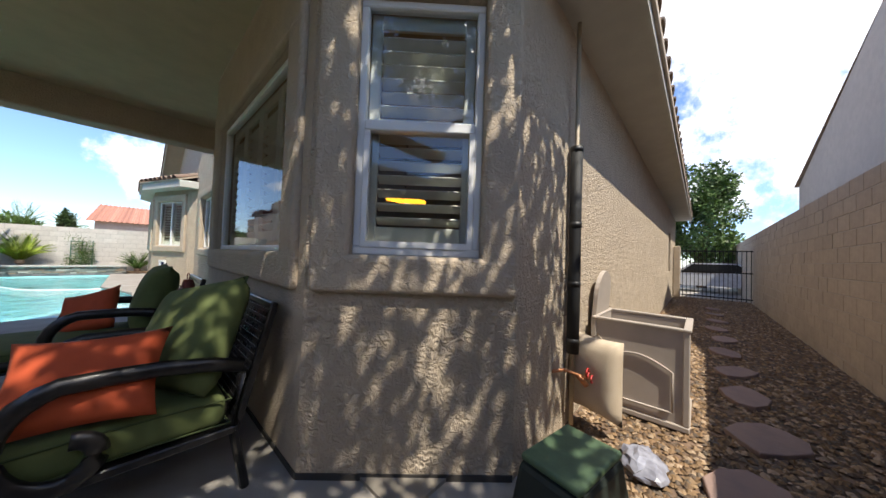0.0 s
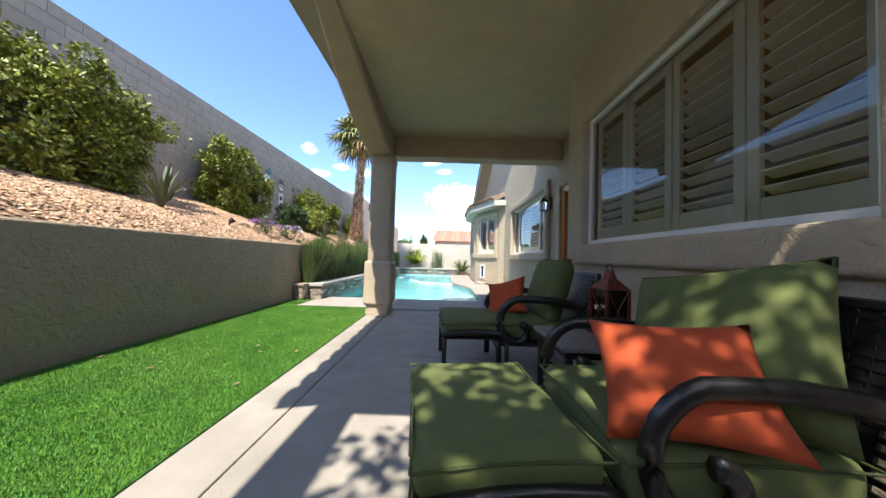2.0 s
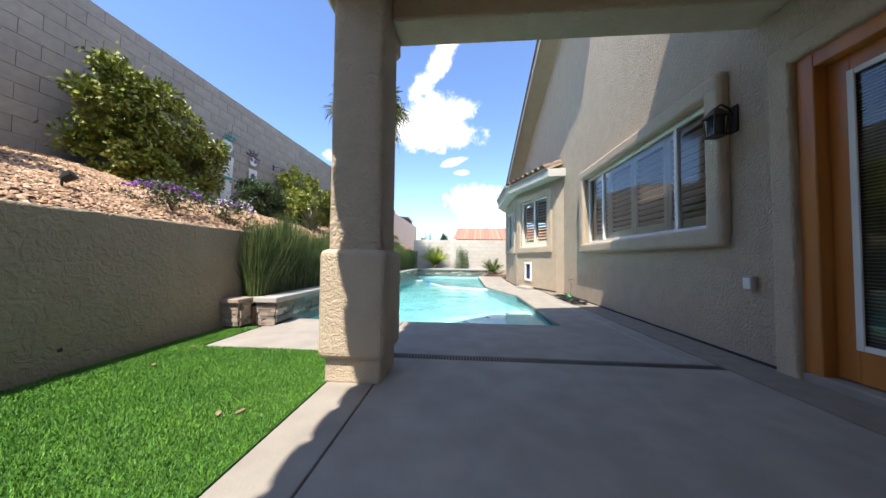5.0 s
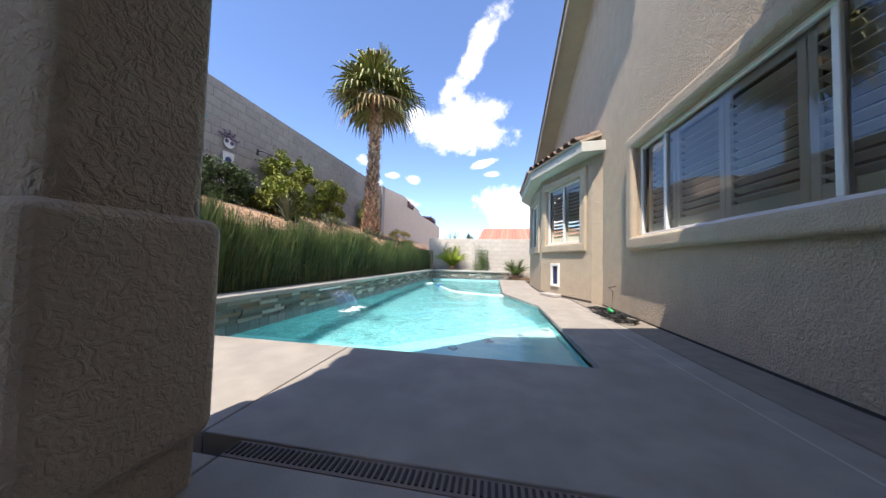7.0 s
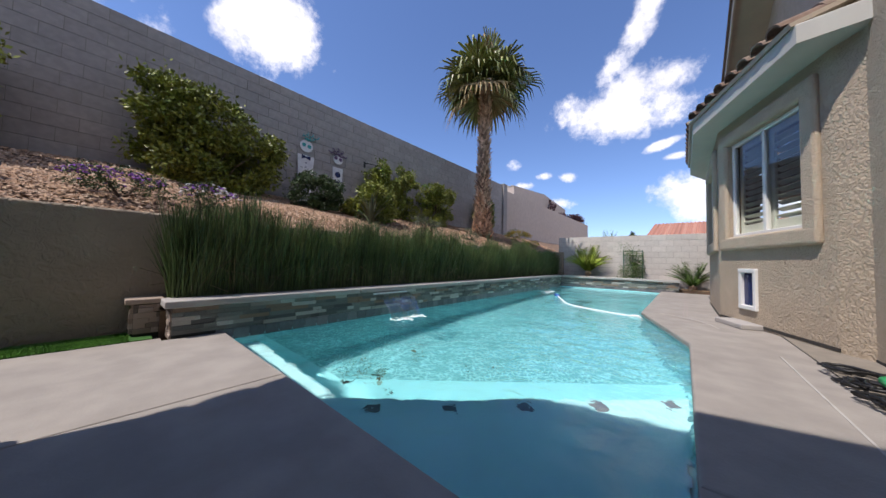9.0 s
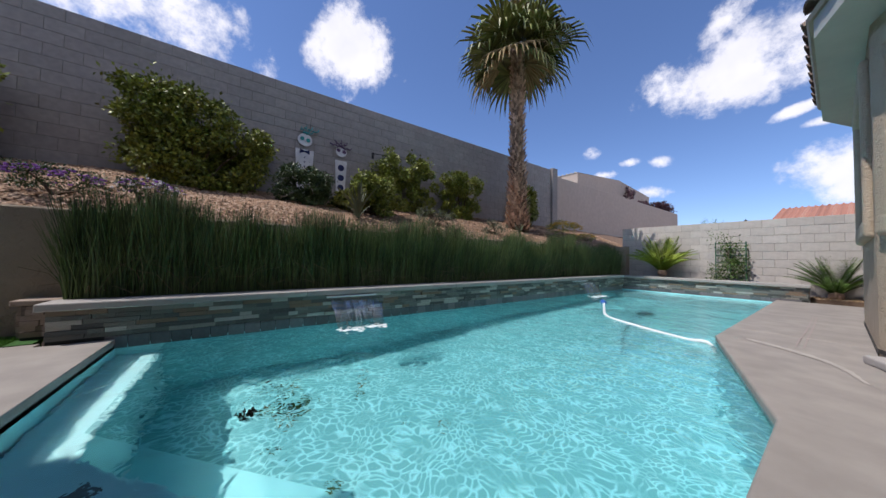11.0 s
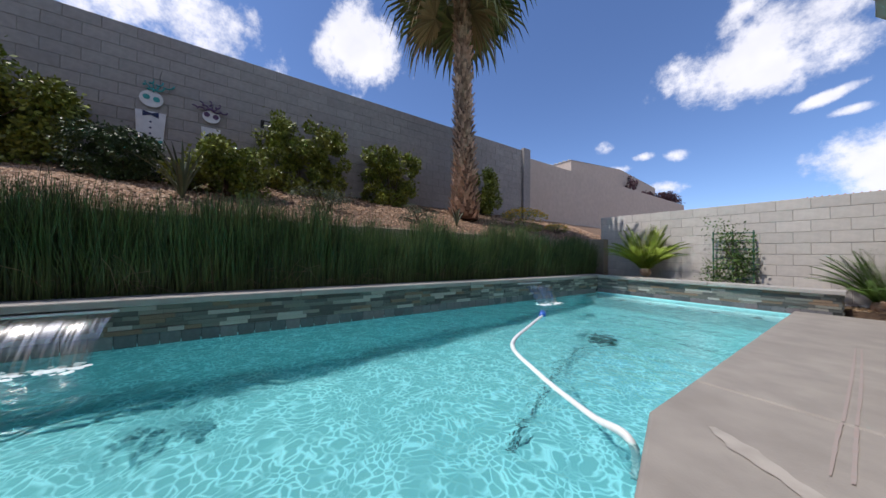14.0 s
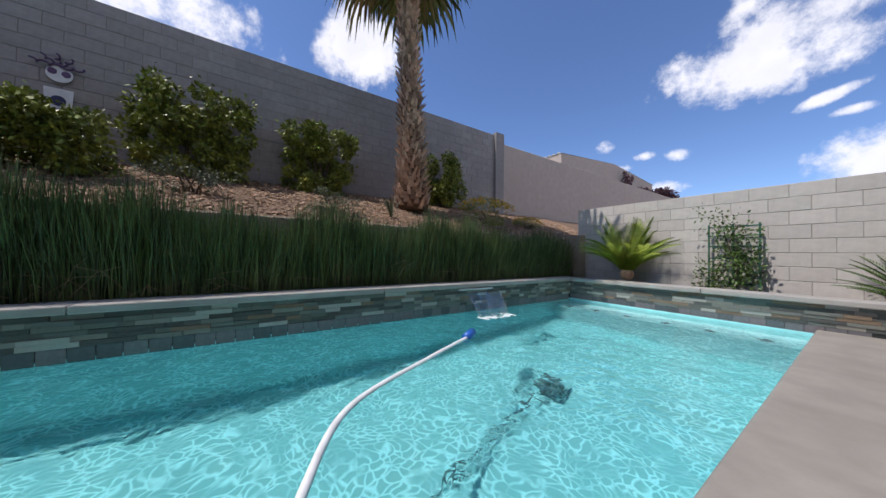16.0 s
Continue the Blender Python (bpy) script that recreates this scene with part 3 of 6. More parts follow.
# drain channel across the deck
tagged(part("drain_channel", boxed(-1.19, 2.0, 4.94, 5.04, -0.12, 0.004), "drain"), kind=S_)
bm = bmesh.new()
for i in range(120):
    x = -1.18 + 0.0263 * i
    box(bm, x, x + 0.012, 4.955, 5.025, 0.0, 0.010)
part("drain_slots", bm, "joint", bpy.data.objects["drain_channel"], kind="stuff")

# ---- pool ----
pool = tagged(new("pool_basin"), kind=S_)
bm = prism([(PX0, PY0), (PX1, PY0), (PX1, PY1), (PX2, PY2), (PX2, PY3), (PX0, PY3)], -1.45, -0.05)
bmesh.ops.delete(bm, geom=[f for f in bm.faces if f.normal.z > 0.5], context="FACES")
bmesh.ops.reverse_faces(bm, faces=bm.faces)
part("pool_shell", bm, "plaster", pool)
SH = [(PX0 + 0.01, PY0 + 0.01), (PX1 - 0.01, PY0 + 0.01), (PX1 - 0.01, 8.42), (-1.22, 6.68), (PX0 + 0.01, 6.70)]
# shelf and bench: same plaster with less of the painted water tint
part("tanning_shelf", prism(SH, -1.44, -0.36, 0.02), "plaster_thin_tint", pool)
part("far_bench", prism([(PX0 + 0.01, 16.55), (PX2 - 0.01, 16.55), (PX2 - 0.01, PY3 - 0.01), (PX0 + 0.01, PY3 - 0.01)], -1.44, -0.45, 0.02), "plaster_thin_tint", pool)


def diamond(x, y, z, r=0.048):
    bm = boxed(-r, r, -r, r, 0, 0.008)
    placed(bm, Matrix.Translation((x, y, z)) @ Matrix.Rotation(radians(45), 4, "Z"))
    return part("tile", bm, "tile", pool)


for k in range(5):
    diamond(-0.92 + 0.39 * k, 6.77 + 0.36 * k, -0.36)
for k in range(6):
    diamond(-2.7 + 0.5 * k, 16.68, -0.45)
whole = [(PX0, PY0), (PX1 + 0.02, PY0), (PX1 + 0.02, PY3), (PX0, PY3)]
# the added sheet with painted caustics covers the deep part only
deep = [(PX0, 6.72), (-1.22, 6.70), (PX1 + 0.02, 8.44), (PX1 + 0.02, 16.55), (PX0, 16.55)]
for nm, z, mt, outline in (("water_surface", -0.07, "water", whole), ("water_ripples", -0.076, "caustic_net", deep)):
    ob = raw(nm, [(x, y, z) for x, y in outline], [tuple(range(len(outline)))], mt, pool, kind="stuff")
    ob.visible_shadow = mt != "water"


def tile_line(p0, p1, z0, z1, w=0.15):
    m, L = frame_of(p0, p1)
    n = max(1, int(L / w))
    me = None
    for i in range(n):
        if me is None:
            me = mesh_from(boxed(0.003, w - 0.003, -0.012, 0, z0, z1), "tile", "tile")
        ob = new("tile", me)
        ob.parent = pool
        ob.matrix_basis = m @ Matrix.Translation((i * w, 0, 0))


# ---- raised planter along the pool, in stacked ledger stone ----
def ledger_wall(owner, p0, p1, z0, z1, row=0.036, mat="ledger", lo=0.09, hi=0.34, proud=0.02):
    m, L = frame_of(p0, p1)
    z = z0
    shapes = [mesh_from(boxed(0, 1, 0, 1, 0, 1), "stone", mat) for _ in range(1)]
    while z < z1 - 0.01:
        s = -random.random() * 0.1
        h = min(row, z1 - z)
        while s < L:
            a, b = max(s, 0), min(s + random.uniform(lo, hi), L)
            s = b if b > 0 else s + 0.1
            if b - a < 0.02:
                continue
            ob = new("stone", shapes[0])
            ob.parent = owner
            d = random.uniform(0.004, proud)
            ob.matrix_basis = m @ Matrix.Translation((a + 0.0015, -d, z + 0.001)) @ Matrix.Diagonal((b - a - 0.003, d + 0.005, h - 0.003, 1))
        z += row


planter = tagged(new("pool_planter"), kind=S_)
part("planter_core", boxed(-3.28, -3.01, 5.96, 17.4, -0.3, 0.30), "ledger_dark", planter)
part("planter_core_far", boxed(-3.0, 0.58, 17.16, 17.4, -0.3, 0.30), "ledger_dark", planter)
for k, (a, b) in enumerate(((5.9, 8.0), (8.005, 10.4), (10.405, 13.0), (13.005, 15.4), (15.405, 17.43))):
    part("cap", boxed(-3.33, -2.965, a, b, 0.30, 0.37, 0.012, 2), "coping", planter)
for a, b in ((-2.96, -0.9), (-0.895, 0.62)):
    part("cap", boxed(a, b, 17.09, 17.43, 0.30, 0.37, 0.012, 2), "coping", planter)
tagged(part("planter_soil", boxed(-3.53, -3.28, 5.9, 18.0, -0.3, 0.24), "soil"), kind=S_)

# return wall of warm stone beside the lawn
short = tagged(new("stone_return_wall"), kind=S_)
part("wall_core", boxed(-3.52, -3.31, 5.72, 5.9, -0.3, 0.32), "ledger_dark", short)
part("cap", boxed(-3.53, -3.28, 5.66, 5.93, 0.325, 0.375, 0.01, 2), "ledger_warm", short)

# ---- retaining wall and bank ----
tagged(part("retaining_wall", boxed(-3.75, -3.53, -7, 18.0, -0.4, 1.25, 0.02, 2), "retaining"), kind=S_)
tagged(part("retaining_wall_end", boxed(-3.53, -3.15, 17.75, 17.98, -0.3, 1.3), "retaining"), kind=S_)


def bank_height(x, y):
    u = max(0.0, min(1.0, (-3.7 - x) / 2.3))
    return 1.2 + 0.95 * u ** 0.85 + 0.05 * noise.noise(Vector((x * 0.8, y * 0.8, 0)))


vs, fs = [], []
nx, ny = 14, 110
for j in range(ny + 1):
    for i in range(nx + 1):
        x, y = -3.7 - 2.4 * i / nx, -7 + 33 * j / ny
        vs.append((x, y, bank_height(x, y)))
for j in range(ny):
    for i in range(nx):
        a = j * (nx + 1) + i
        fs.append((a, a + nx + 1, a + nx + 2, a + 1))
tagged(raw("garden_bank", vs, fs, "soil", smooth=True), kind=S_)


def block_wall(name, p0, p1, z0, z1, mat, mortar, length=0.405, height=0.203, thick=0.19, single=(0, 0), recess=0.004):
    """Running bond; blocks in the stretch single=(s0, s1) are objects of their own, the others one mesh."""
    m, L = frame_of(p0, p1)
    w = tagged(new(name), kind=S_)
    part("wall_core", placed(boxed(0, L, recess, thick, z0, z1 - 0.003), m), mortar, w)
    one = mesh_from(boxed(0.004, length - 0.004, -0.002, 0.03, 0.004, height - 0.004, 0.004), "block", mat)
    vs, fs = [], []
    rows = int(round((z1 - z0) / height))
    for r in range(rows):
        z = z1 - (r + 1) * height
        s = -length / 2 * (r % 2)
        while s < L:
            a, b = max(s, 0), min(s + length, L)
            s += length
            if single[0] <= a and b <= single[1] and b - a > length - 0.01:
                ob = new("block", one)
                ob.parent = w
                ob.matrix_basis = m @ Matrix.Translation((a, random.uniform(-0.002, 0.002), z))
            elif b - a > 0.03:
                k = len(vs)
                y0, y1 = random.uniform(-0.004, 0.0), 0.03
                for x in (a + 0.004, b - 0.004):
                    for y in (y0, y1):
                        for zz in (z + 0.004, z + height - 0.004):
                            vs.append(tuple(m @ Vector((x, y, zz))))
                fs += [(k, k + 1, k + 3, k + 2), (k + 4, k + 6, k + 7, k + 5), (k, k + 4, k + 5, k + 1), (k + 1, k + 5, k + 7, k + 3), (k, k + 2, k + 6, k + 4)]
    raw("far_blocks", vs, fs, mat, w, kind="stuff")
    return w


# ---- house: outer walls ----
N0, N1, N2, N3 = (2.19, -0.76), (1.36, 0.10), (1.36, 3.0), (2.0, 3.62)
WT = 3.36
tagged(wall_panel("wall_side", N0, (16.0, -0.76), -0.1, 3.1, "stucco", [(10.4, 11.3, 1.0, 2.3)], 0.2), kind=S_)


def seg(p0, p1, s):
    d = (Vector(p1) - Vector(p0)).normalized()
    return tuple(Vector(p0) + d * s)


# Diagonal wall: outer face towards the yard; body to the left when walked from N1 to N0 reversed
DL = (Vector(N1) - Vector(N0)).length
wall_panel("wall_diagonal", N1, N0, -0.1, WT, "stucco", [(0.245, 0.975, 1.24, 2.74)])
wall_panel("wall_nook", N2, N1, -0.1, WT, "stucco_fine", [(0.45, 2.58, 1.24, 2.61)])
wall_panel("wall_nook_return", N3, N2, -0.1, WT, "stucco_fine", [])
wall_panel("wall_back", (2.0, 9.95), N3, -0.1, 8.2, "stucco", [(1.4, 4.42, 1.24, 2.58), (5.17, 6.2, 0.0, 2.45)])
B0, B1, B2, B3 = (1.86, 10.15), (1.16, 12.0), (1.16, 14.4), (2.0, 16.2)
wall_panel("bay_wall", B0, (2.0, 9.95), -0.1, 3.2, "stucco", [])
BL = (Vector(B1) - Vector(B0)).length
wall_panel("bay_wall", B1, B0, -0.1, 3.2, "stucco", [(0.3, 1.64, 1.28, 2.70), (0.52, 0.86, 0.25, 0.8)])
wall_panel("bay_wall", B2, B1, -0.1, 3.2, "stucco", [(0.4, 2.0, 1.28, 2.64)])
wall_panel("bay_wall", B3, B2, -0.1, 3.2, "stucco_fine", [])
wall_panel("wall_back", (2.0, 20), (2.0, 16.2), -0.1, 4.5, "stucco")
# upper gable wall above the bay
bm = bmesh.new()
pts = [(9.95, 3.2), (16.2, 3.2), (16.2, 4.45), (9.95, 7.05)]
f0 = [bm.verts.new((2.0, y, z)) for y, z in pts]
f1 = [bm.verts.new((2.2, y, z)) for y, z in pts]
bm.faces.new(f0[::-1]), bm.faces.new(f1)
for i in range(4):
    bm.faces.new((f0[i], f0[(i + 1) % 4], f1[(i + 1) % 4], f1[i]))
bmesh.ops.recalc_face_normals(bm, faces=bm.faces)
tagged(part("wall_gable", bm, "stucco"), kind=S_)
# closing walls inside and behind
tagged(part("wall_inner", boxed(5.0, 5.15, -0.5, 20, -0.1, 3.2), "interior"), kind=S_)
tagged(part("floor_inner", boxed(1.6, 5.0, -0.5, 20, -0.12, 0.02), "interior"), kind=S_)
tagged(part("ceiling_inner", boxed(2.25, 16, -0.55, 20, 3.12, 3.2), "interior"), kind=S_)

# ---- patio cover ----
cover = tagged(new("patio_ceiling"), kind=S_)
part("ceiling_board", prism([(-1.2, -0.2), (1.35, -0.2), (1.35, 3.0), (2.0, 3.62), (2.0, 4.8), (-1.2, 4.8)], 3.33, 3.45), "ceiling", cover)
bm = bmesh.new()
rings = []
for y, xo, zb in ((5.1, -1.62, 2.84), (4.5, -1.62, 2.84), (3.6, -1.6, 2.98), (2.8, -1.56, 3.14), (2.3, -1.5, 3.27), (1.7, -1.4, 3.34), (1.0, -1.42, 3.34), (-3.6, -1.56, 3.34)):
    rings.append([bm.verts.new(p) for p in ((xo, y, 3.5), (xo, y, zb + 0.03), (xo + 0.03, y, zb), (-1.23, y, zb), (-1.2, y, zb + 0.03), (-1.2, y, 3.5))])
for a, b in zip(rings, rings[1:]):
    for k in range(6):
        bm.faces.new((a[k], a[(k + 1) % 6], b[(k + 1) % 6], b[k]))
bm.faces.new(rings[0])
bm.faces.new(rings[-1][::-1])
bmesh.ops.recalc_face_normals(bm, faces=bm.faces)
part("west_beam", bm, "stucco_fine", cover)
part("north_beam", boxed(-1.2, 1.998, 4.75, 5.08, 2.95, 3.5, 0.03, 3), "stucco_fine", cover)
part("south_beam", boxed(-1.2, 1.35, -0.4, -0.05, 3.1, 3.5, 0.03, 3), "stucco_fine", cover)

column = tagged(new("patio_column"), kind=S_)
part("shaft", boxed(-1.55, -1.15, 4.40, 4.80, 0.9, 2.86, 0.05, 4), "stucco", column)
part("pedestal", boxed(-1.59, -1.10, 4.35, 4.84, 0.18, 0.955, 0.05, 4), "stucco_fine", column)
part("base", boxed(-1.55, -1.14, 4.40, 4.80, 0.0, 0.19, 0.02, 3), "stucco_fine", column)


# ---- roofs ----
def tile_roof(name, origin, run, slope_dir, pitch, length, up, mat="roof_tile", w=0.3, row=0.36, first=0):
    """Barrel tiles in rows over a sloping board. run: unit along the eave; slope_dir: unit uphill on plan."""
    roof = tagged(new(name), kind=S_)
    r, s = Vector((*run, 0)), Vector((*slope_dir, 0))
    u = (s * math.cos(radians(pitch)) + Vector((0, 0, 1)) * math.sin(radians(pitch))).normalized()
    nrm = r.cross(u)
    if nrm.z < 0:
        nrm = -nrm
    m = Matrix((r.to_4d(), u.to_4d(), nrm.to_4d(), (0, 0, 0, 1))).transposed()
    m.col[3] = Vector((*origin, 1))
    m[3][0], m[3][1], m[3][2], m[3][3] = 0, 0, 0, 1
    bm = boxed(0, length, 0, up, -0.05, -0.005)
    part("roof_board", placed(bm, m), "fascia", roof)
    half = bmesh.new()
    n = 6
    rings = []
    for y, zz in ((0, 0.03), (row + 0.05, 0.0)):
        out = [half.verts.new((w / 2 - math.cos(math.pi * k / n) * w * 0.42, y, zz + math.sin(math.pi * k / n) * 0.085)) for k in range(n + 1)]
        inn = [half.verts.new((w / 2 - math.cos(math.pi * k / n) * w * 0.34, y, zz + math.sin(math.pi * k / n) * 0.065)) for k in range(n + 1)]
        rings.append((out, inn))
    (o0, i0), (o1, i1) = rings
    for k in range(n):
        half.faces.new((o0[k], o0[k + 1], o1[k + 1], o1[k]))
        half.faces.new((i0[k], i0[k + 1], o0[k + 1], o0[k]))
    bmesh.ops.recalc_face_normals(half, faces=half.faces)
    tm = mesh_from(half, "roof_tile", mat)
    rows, cols = int(up / row), int(length / w)
    far = []
    for j in range(rows):
        for i in range(cols):
            loc = m @ Matrix.Translation((i * w, j * row, 0.0)) @ Matrix.Rotation(random.uniform(-0.02, 0.02), 4, "Z")
            if j < first:
                ob = new("roof_tile", tm)
                ob.parent = roof
                ob.matrix_basis = loc
            else:
                far.append(loc)
    if far:
        vs, fs = [], []
        for loc in far:
            k = len(vs)
            vs += [tuple(loc @ v.co) for v in tm.vertices]
            fs += [tuple(k + q for q in p.vertices) for p in tm.polygons]
        raw("roof_tiles", vs, fs, mat, roof, kind="stuff")
    return roof


side_roof = tile_roof("roof_side", (2.0, -1.26, 3.2), (1, 0), (0, 1), 20, 14.5, 3.2, first=2)
part("soffit", boxed(2.2, 16.4, -1.22, -0.76, 3.1, 3.13), "soffit", side_roof)
part("fascia", boxed(2.0, 16.5, -1.25, -1.22, 3.04, 3.2), "soffit", side_roof)
part("gutter_trim", boxed(2.0, 16.5, -1.28, -1.25, 3.12, 3.2, 0.006), "fascia", side_roof)
cover_roof = tile_roof("roof_cover", (-1.75, -0.55, 3.48), (0, 1), (1, 0), 26, 5.85, 4.1, first=0)
gable_roof = tagged(new("roof_gable"), kind=S_)
for lbl, y0, y1, z0, z1 in (("rake", 16.9, 6.6, 4.3, 8.55),):
    d = Vector((0, y1 - y0, z1 - z0))
    L = d.length
    mm = Matrix.Translation((1.5, y0, z0)) @ Matrix.Rotation(-math.atan2(z1 - z0, y0 - y1), 4, "X")
    part("roof_board", placed(boxed(0, 0.75, -L, 0, 0, 0.05), mm), "fascia", gable_roof)
    part("rake_board", placed(boxed(-0.03, 0.0, -L, 0, -0.16, 0.06, 0.006), mm), "fascia", gable_roof)
    part("rake_tiles", placed(boxed(-0.07, 0.1, -L, 0.1, 0.065, 0.14, 0.02, 2), mm), "roof_tile", gable_roof)

# bay eave and its skirt of tiles
bay_roof = tagged(new("roof_bay"), kind=S_)
E0, E1, E2, E3 = (1.58, 9.85), (0.85, 11.85), (0.85, 14.6), (1.6, 16.5)
part("soffit", prism([(2.0, 9.8), (2.0, 16.6), E3, E2, E1, E0][::-1], 3.05, 3.25, 0.02), "soffit", bay_roof)
for a, b in ((E1, E0), (E2, E1), (E3, E2)):
    d = (Vector(b) - Vector(a)).normalized()
    ln = (Vector(b) - Vector(a)).length
    q = tile_roof("roof_bay_tiles", (a[0] - d.y * 0.05 * -1, a[1], 3.28), (d.x, d.y), (-d.y, d.x), 22, ln, 1.3, w=0.26, first=2)

# ---- boundary walls and the houses beyond ----
block_wall("garden_wall", (-6.02, -8.0), (-6.02, 17.8), 1.55, 4.6, "block", "mortar", single=(15, 19.2))
tagged(part("wall_post", boxed(-6.08, -5.93, 17.8, 18.15, 1.2, 4.66), "block"), kind=S_)
tagged(part("neighbour_wall", boxed(-6.25, -6.03, 18.15, 34, 1.0, 4.4, 0.01), "neighbour"), kind=S_)
block_wall("wall_far", (-3.4, 18.1), (9.0, 18.1), -0.16, 1.93, "block_pale", "mortar_pale", single=(0.4, 5.0))
block_wall("wall_side_yard", (24.0, -2.88), (-5.0, -2.88), -0.1, 2.35, "block_side", "mortar_pale", single=(16.5, 20.0))
tagged(part("wall_behind", boxed(-6.2, -1.9, -7.2, -7.0, -0.3, 4.4), "block"), kind=S_)




# ---- windows and doors ----
w, m = window(1, N1, N0, 0.245, 0.975, 1.24, 2.74, rail=1.99, shutters=((0.29, 0.93),))
w, m = window(2, N2, N1, 0.45, 2.58, 1.24, 2.61, splits=(), shutters=((0.5, 0.99), (1.0, 1.5), (1.51, 2.01), (2.02, 2.53)))
w, m = window(3, (2.0, 9.95), N3, 1.4, 4.42, 1.24, 2.58, splits=(2.0, 3.85), shutters=((1.48, 2.1), (2.11, 2.85), (2.86, 3.6), (3.61, 4.37)))
w, m = window(4, B1, B0, 0.3, 1.64, 1.28, 2.70, splits=(0.95,), shutters=((0.34, 0.95), (0.96, 1.60)))
w, m = window(5, B2, B1, 0.4, 2.0, 1.28, 2.64, splits=(1.2,), shutters=((0.44, 1.2), (1.2, 1.96)))


def trim_of(p0, p1, s0, s1, z0, z1, wide, proud, bev):
    m, _ = frame_of(p0, p1)
    tagged(part("trim", placed(ring(s0, s1, z0, z1, wide, -proud, 0.02, bev), m), "stucco_fine"), kind=S_)


trim_of(N1, N0, 0.245, 0.975, 1.24, 2.74, 0.215, 0.05, 0.035)
trim_of(N2, N1, 0.45, 2.58, 1.24, 2.61, 0.22, 0.05, 0.035)
trim_of((2.0, 9.95), N3, 1.4, 4.42, 1.24, 2.58, 0.2, 0.1, 0.05)
trim_of(B1, B0, 0.3, 1.64, 1.28, 2.70, 0.2, 0.06, 0.04)
trim_of(B2, B1, 0.4, 2.0, 1.28, 2.64, 0.2, 0.06, 0.04)


# ---- plain ceiling inside the window nook ----
tagged(part("inner_ceiling", prism([(1.46, 0.05), (1.9, -0.45), (3.5, -0.45), (3.5, 3.9), (2.3, 3.9), (1.46, 3.0)], 2.78, 2.86), "ceiling"), kind=S_)


# ---- door, sconce and fittings on the house wall ----
def door():
    d = tagged(new("door_1"), kind=S_)
    x = 2.0
    y0, y1, zt = 3.75, 4.78, 2.45
    bm = bmesh.new()
    for a, b in ((y0, y0 + 0.11), (y1 - 0.11, y1)):
        box(bm, x + 0.0, x + 0.16, a, b, 0.08, zt, 0.006)
    box(bm, x + 0.0, x + 0.16, y0 + 0.11, y1 - 0.11, zt - 0.11, zt, 0.006)
    part("door_frame", bm, "wood", d)
    part("threshold", boxed(x - 0.02, x + 0.18, y0, y1, 0.0, 0.08, 0.008), "concrete", d)
    a, b = y0 + 0.115, y1 - 0.115
    bm = bmesh.new()
    box(bm, x + 0.09, x + 0.135, a, a + 0.12, 0.09, zt - 0.115, 0.004)
    box(bm, x + 0.09, x + 0.135, b - 0.12, b, 0.09, zt - 0.115, 0.004)
    box(bm, x + 0.09, x + 0.135, a + 0.12, b - 0.12, zt - 0.235, zt - 0.115, 0.004)
    box(bm, x + 0.09, x + 0.135, a + 0.12, b - 0.12, 0.09, 0.33, 0.004)
    leaf = part("door_leaf", bm, "wood", d)
    bm = bmesh.new()
    box(bm, x + 0.075, x + 0.09, a + 0.11, a + 0.15, 0.31, zt - 0.225, 0.004)
    box(bm, x + 0.075, x + 0.09, b - 0.15, b - 0.11, 0.31, zt - 0.225, 0.004)
    box(bm, x + 0.075, x + 0.09, a + 0.15, b - 0.15, zt - 0.265, zt - 0.225, 0.004)
    box(bm, x + 0.075, x + 0.09, a + 0.15, b - 0.15, 0.31, 0.35, 0.004)
    part("glass_bead", bm, "white", leaf)
    raw("pane", [(x + 0.1, b - 0.12, 0.33), (x + 0.1, a + 0.12, 0.33), (x + 0.1, a + 0.12, zt - 0.235), (x + 0.1, b - 0.12, zt - 0.235)], [(0, 1, 2, 3)], "glass", leaf).visible_shadow = False
    bm = bmesh.new()
    for k in range(78):
        z = 0.36 + 0.0235 * k
        box(bm, x + 0.116, x + 0.13, a + 0.13, b - 0.13, z, z + 0.003)
    part("blind_slats", bm, "shutter", leaf, kind="stuff")
    part("door_handle", tubed([(x + 0.09, a + 0.06, 1.02), (x + 0.04, a + 0.06, 1.02), (x + 0.03, a + 0.16, 1.02)], 0.009), "bronze", leaf, smooth=True)
    tagged(part("trim", placed(ring(5.17, 6.2, 0.0, 2.45, 0.16, -0.05, 0.02, 0.025, "LRT"), frame_of((2.0, 9.95), N3)[0]), "stucco_fine"), kind=S_)


door()


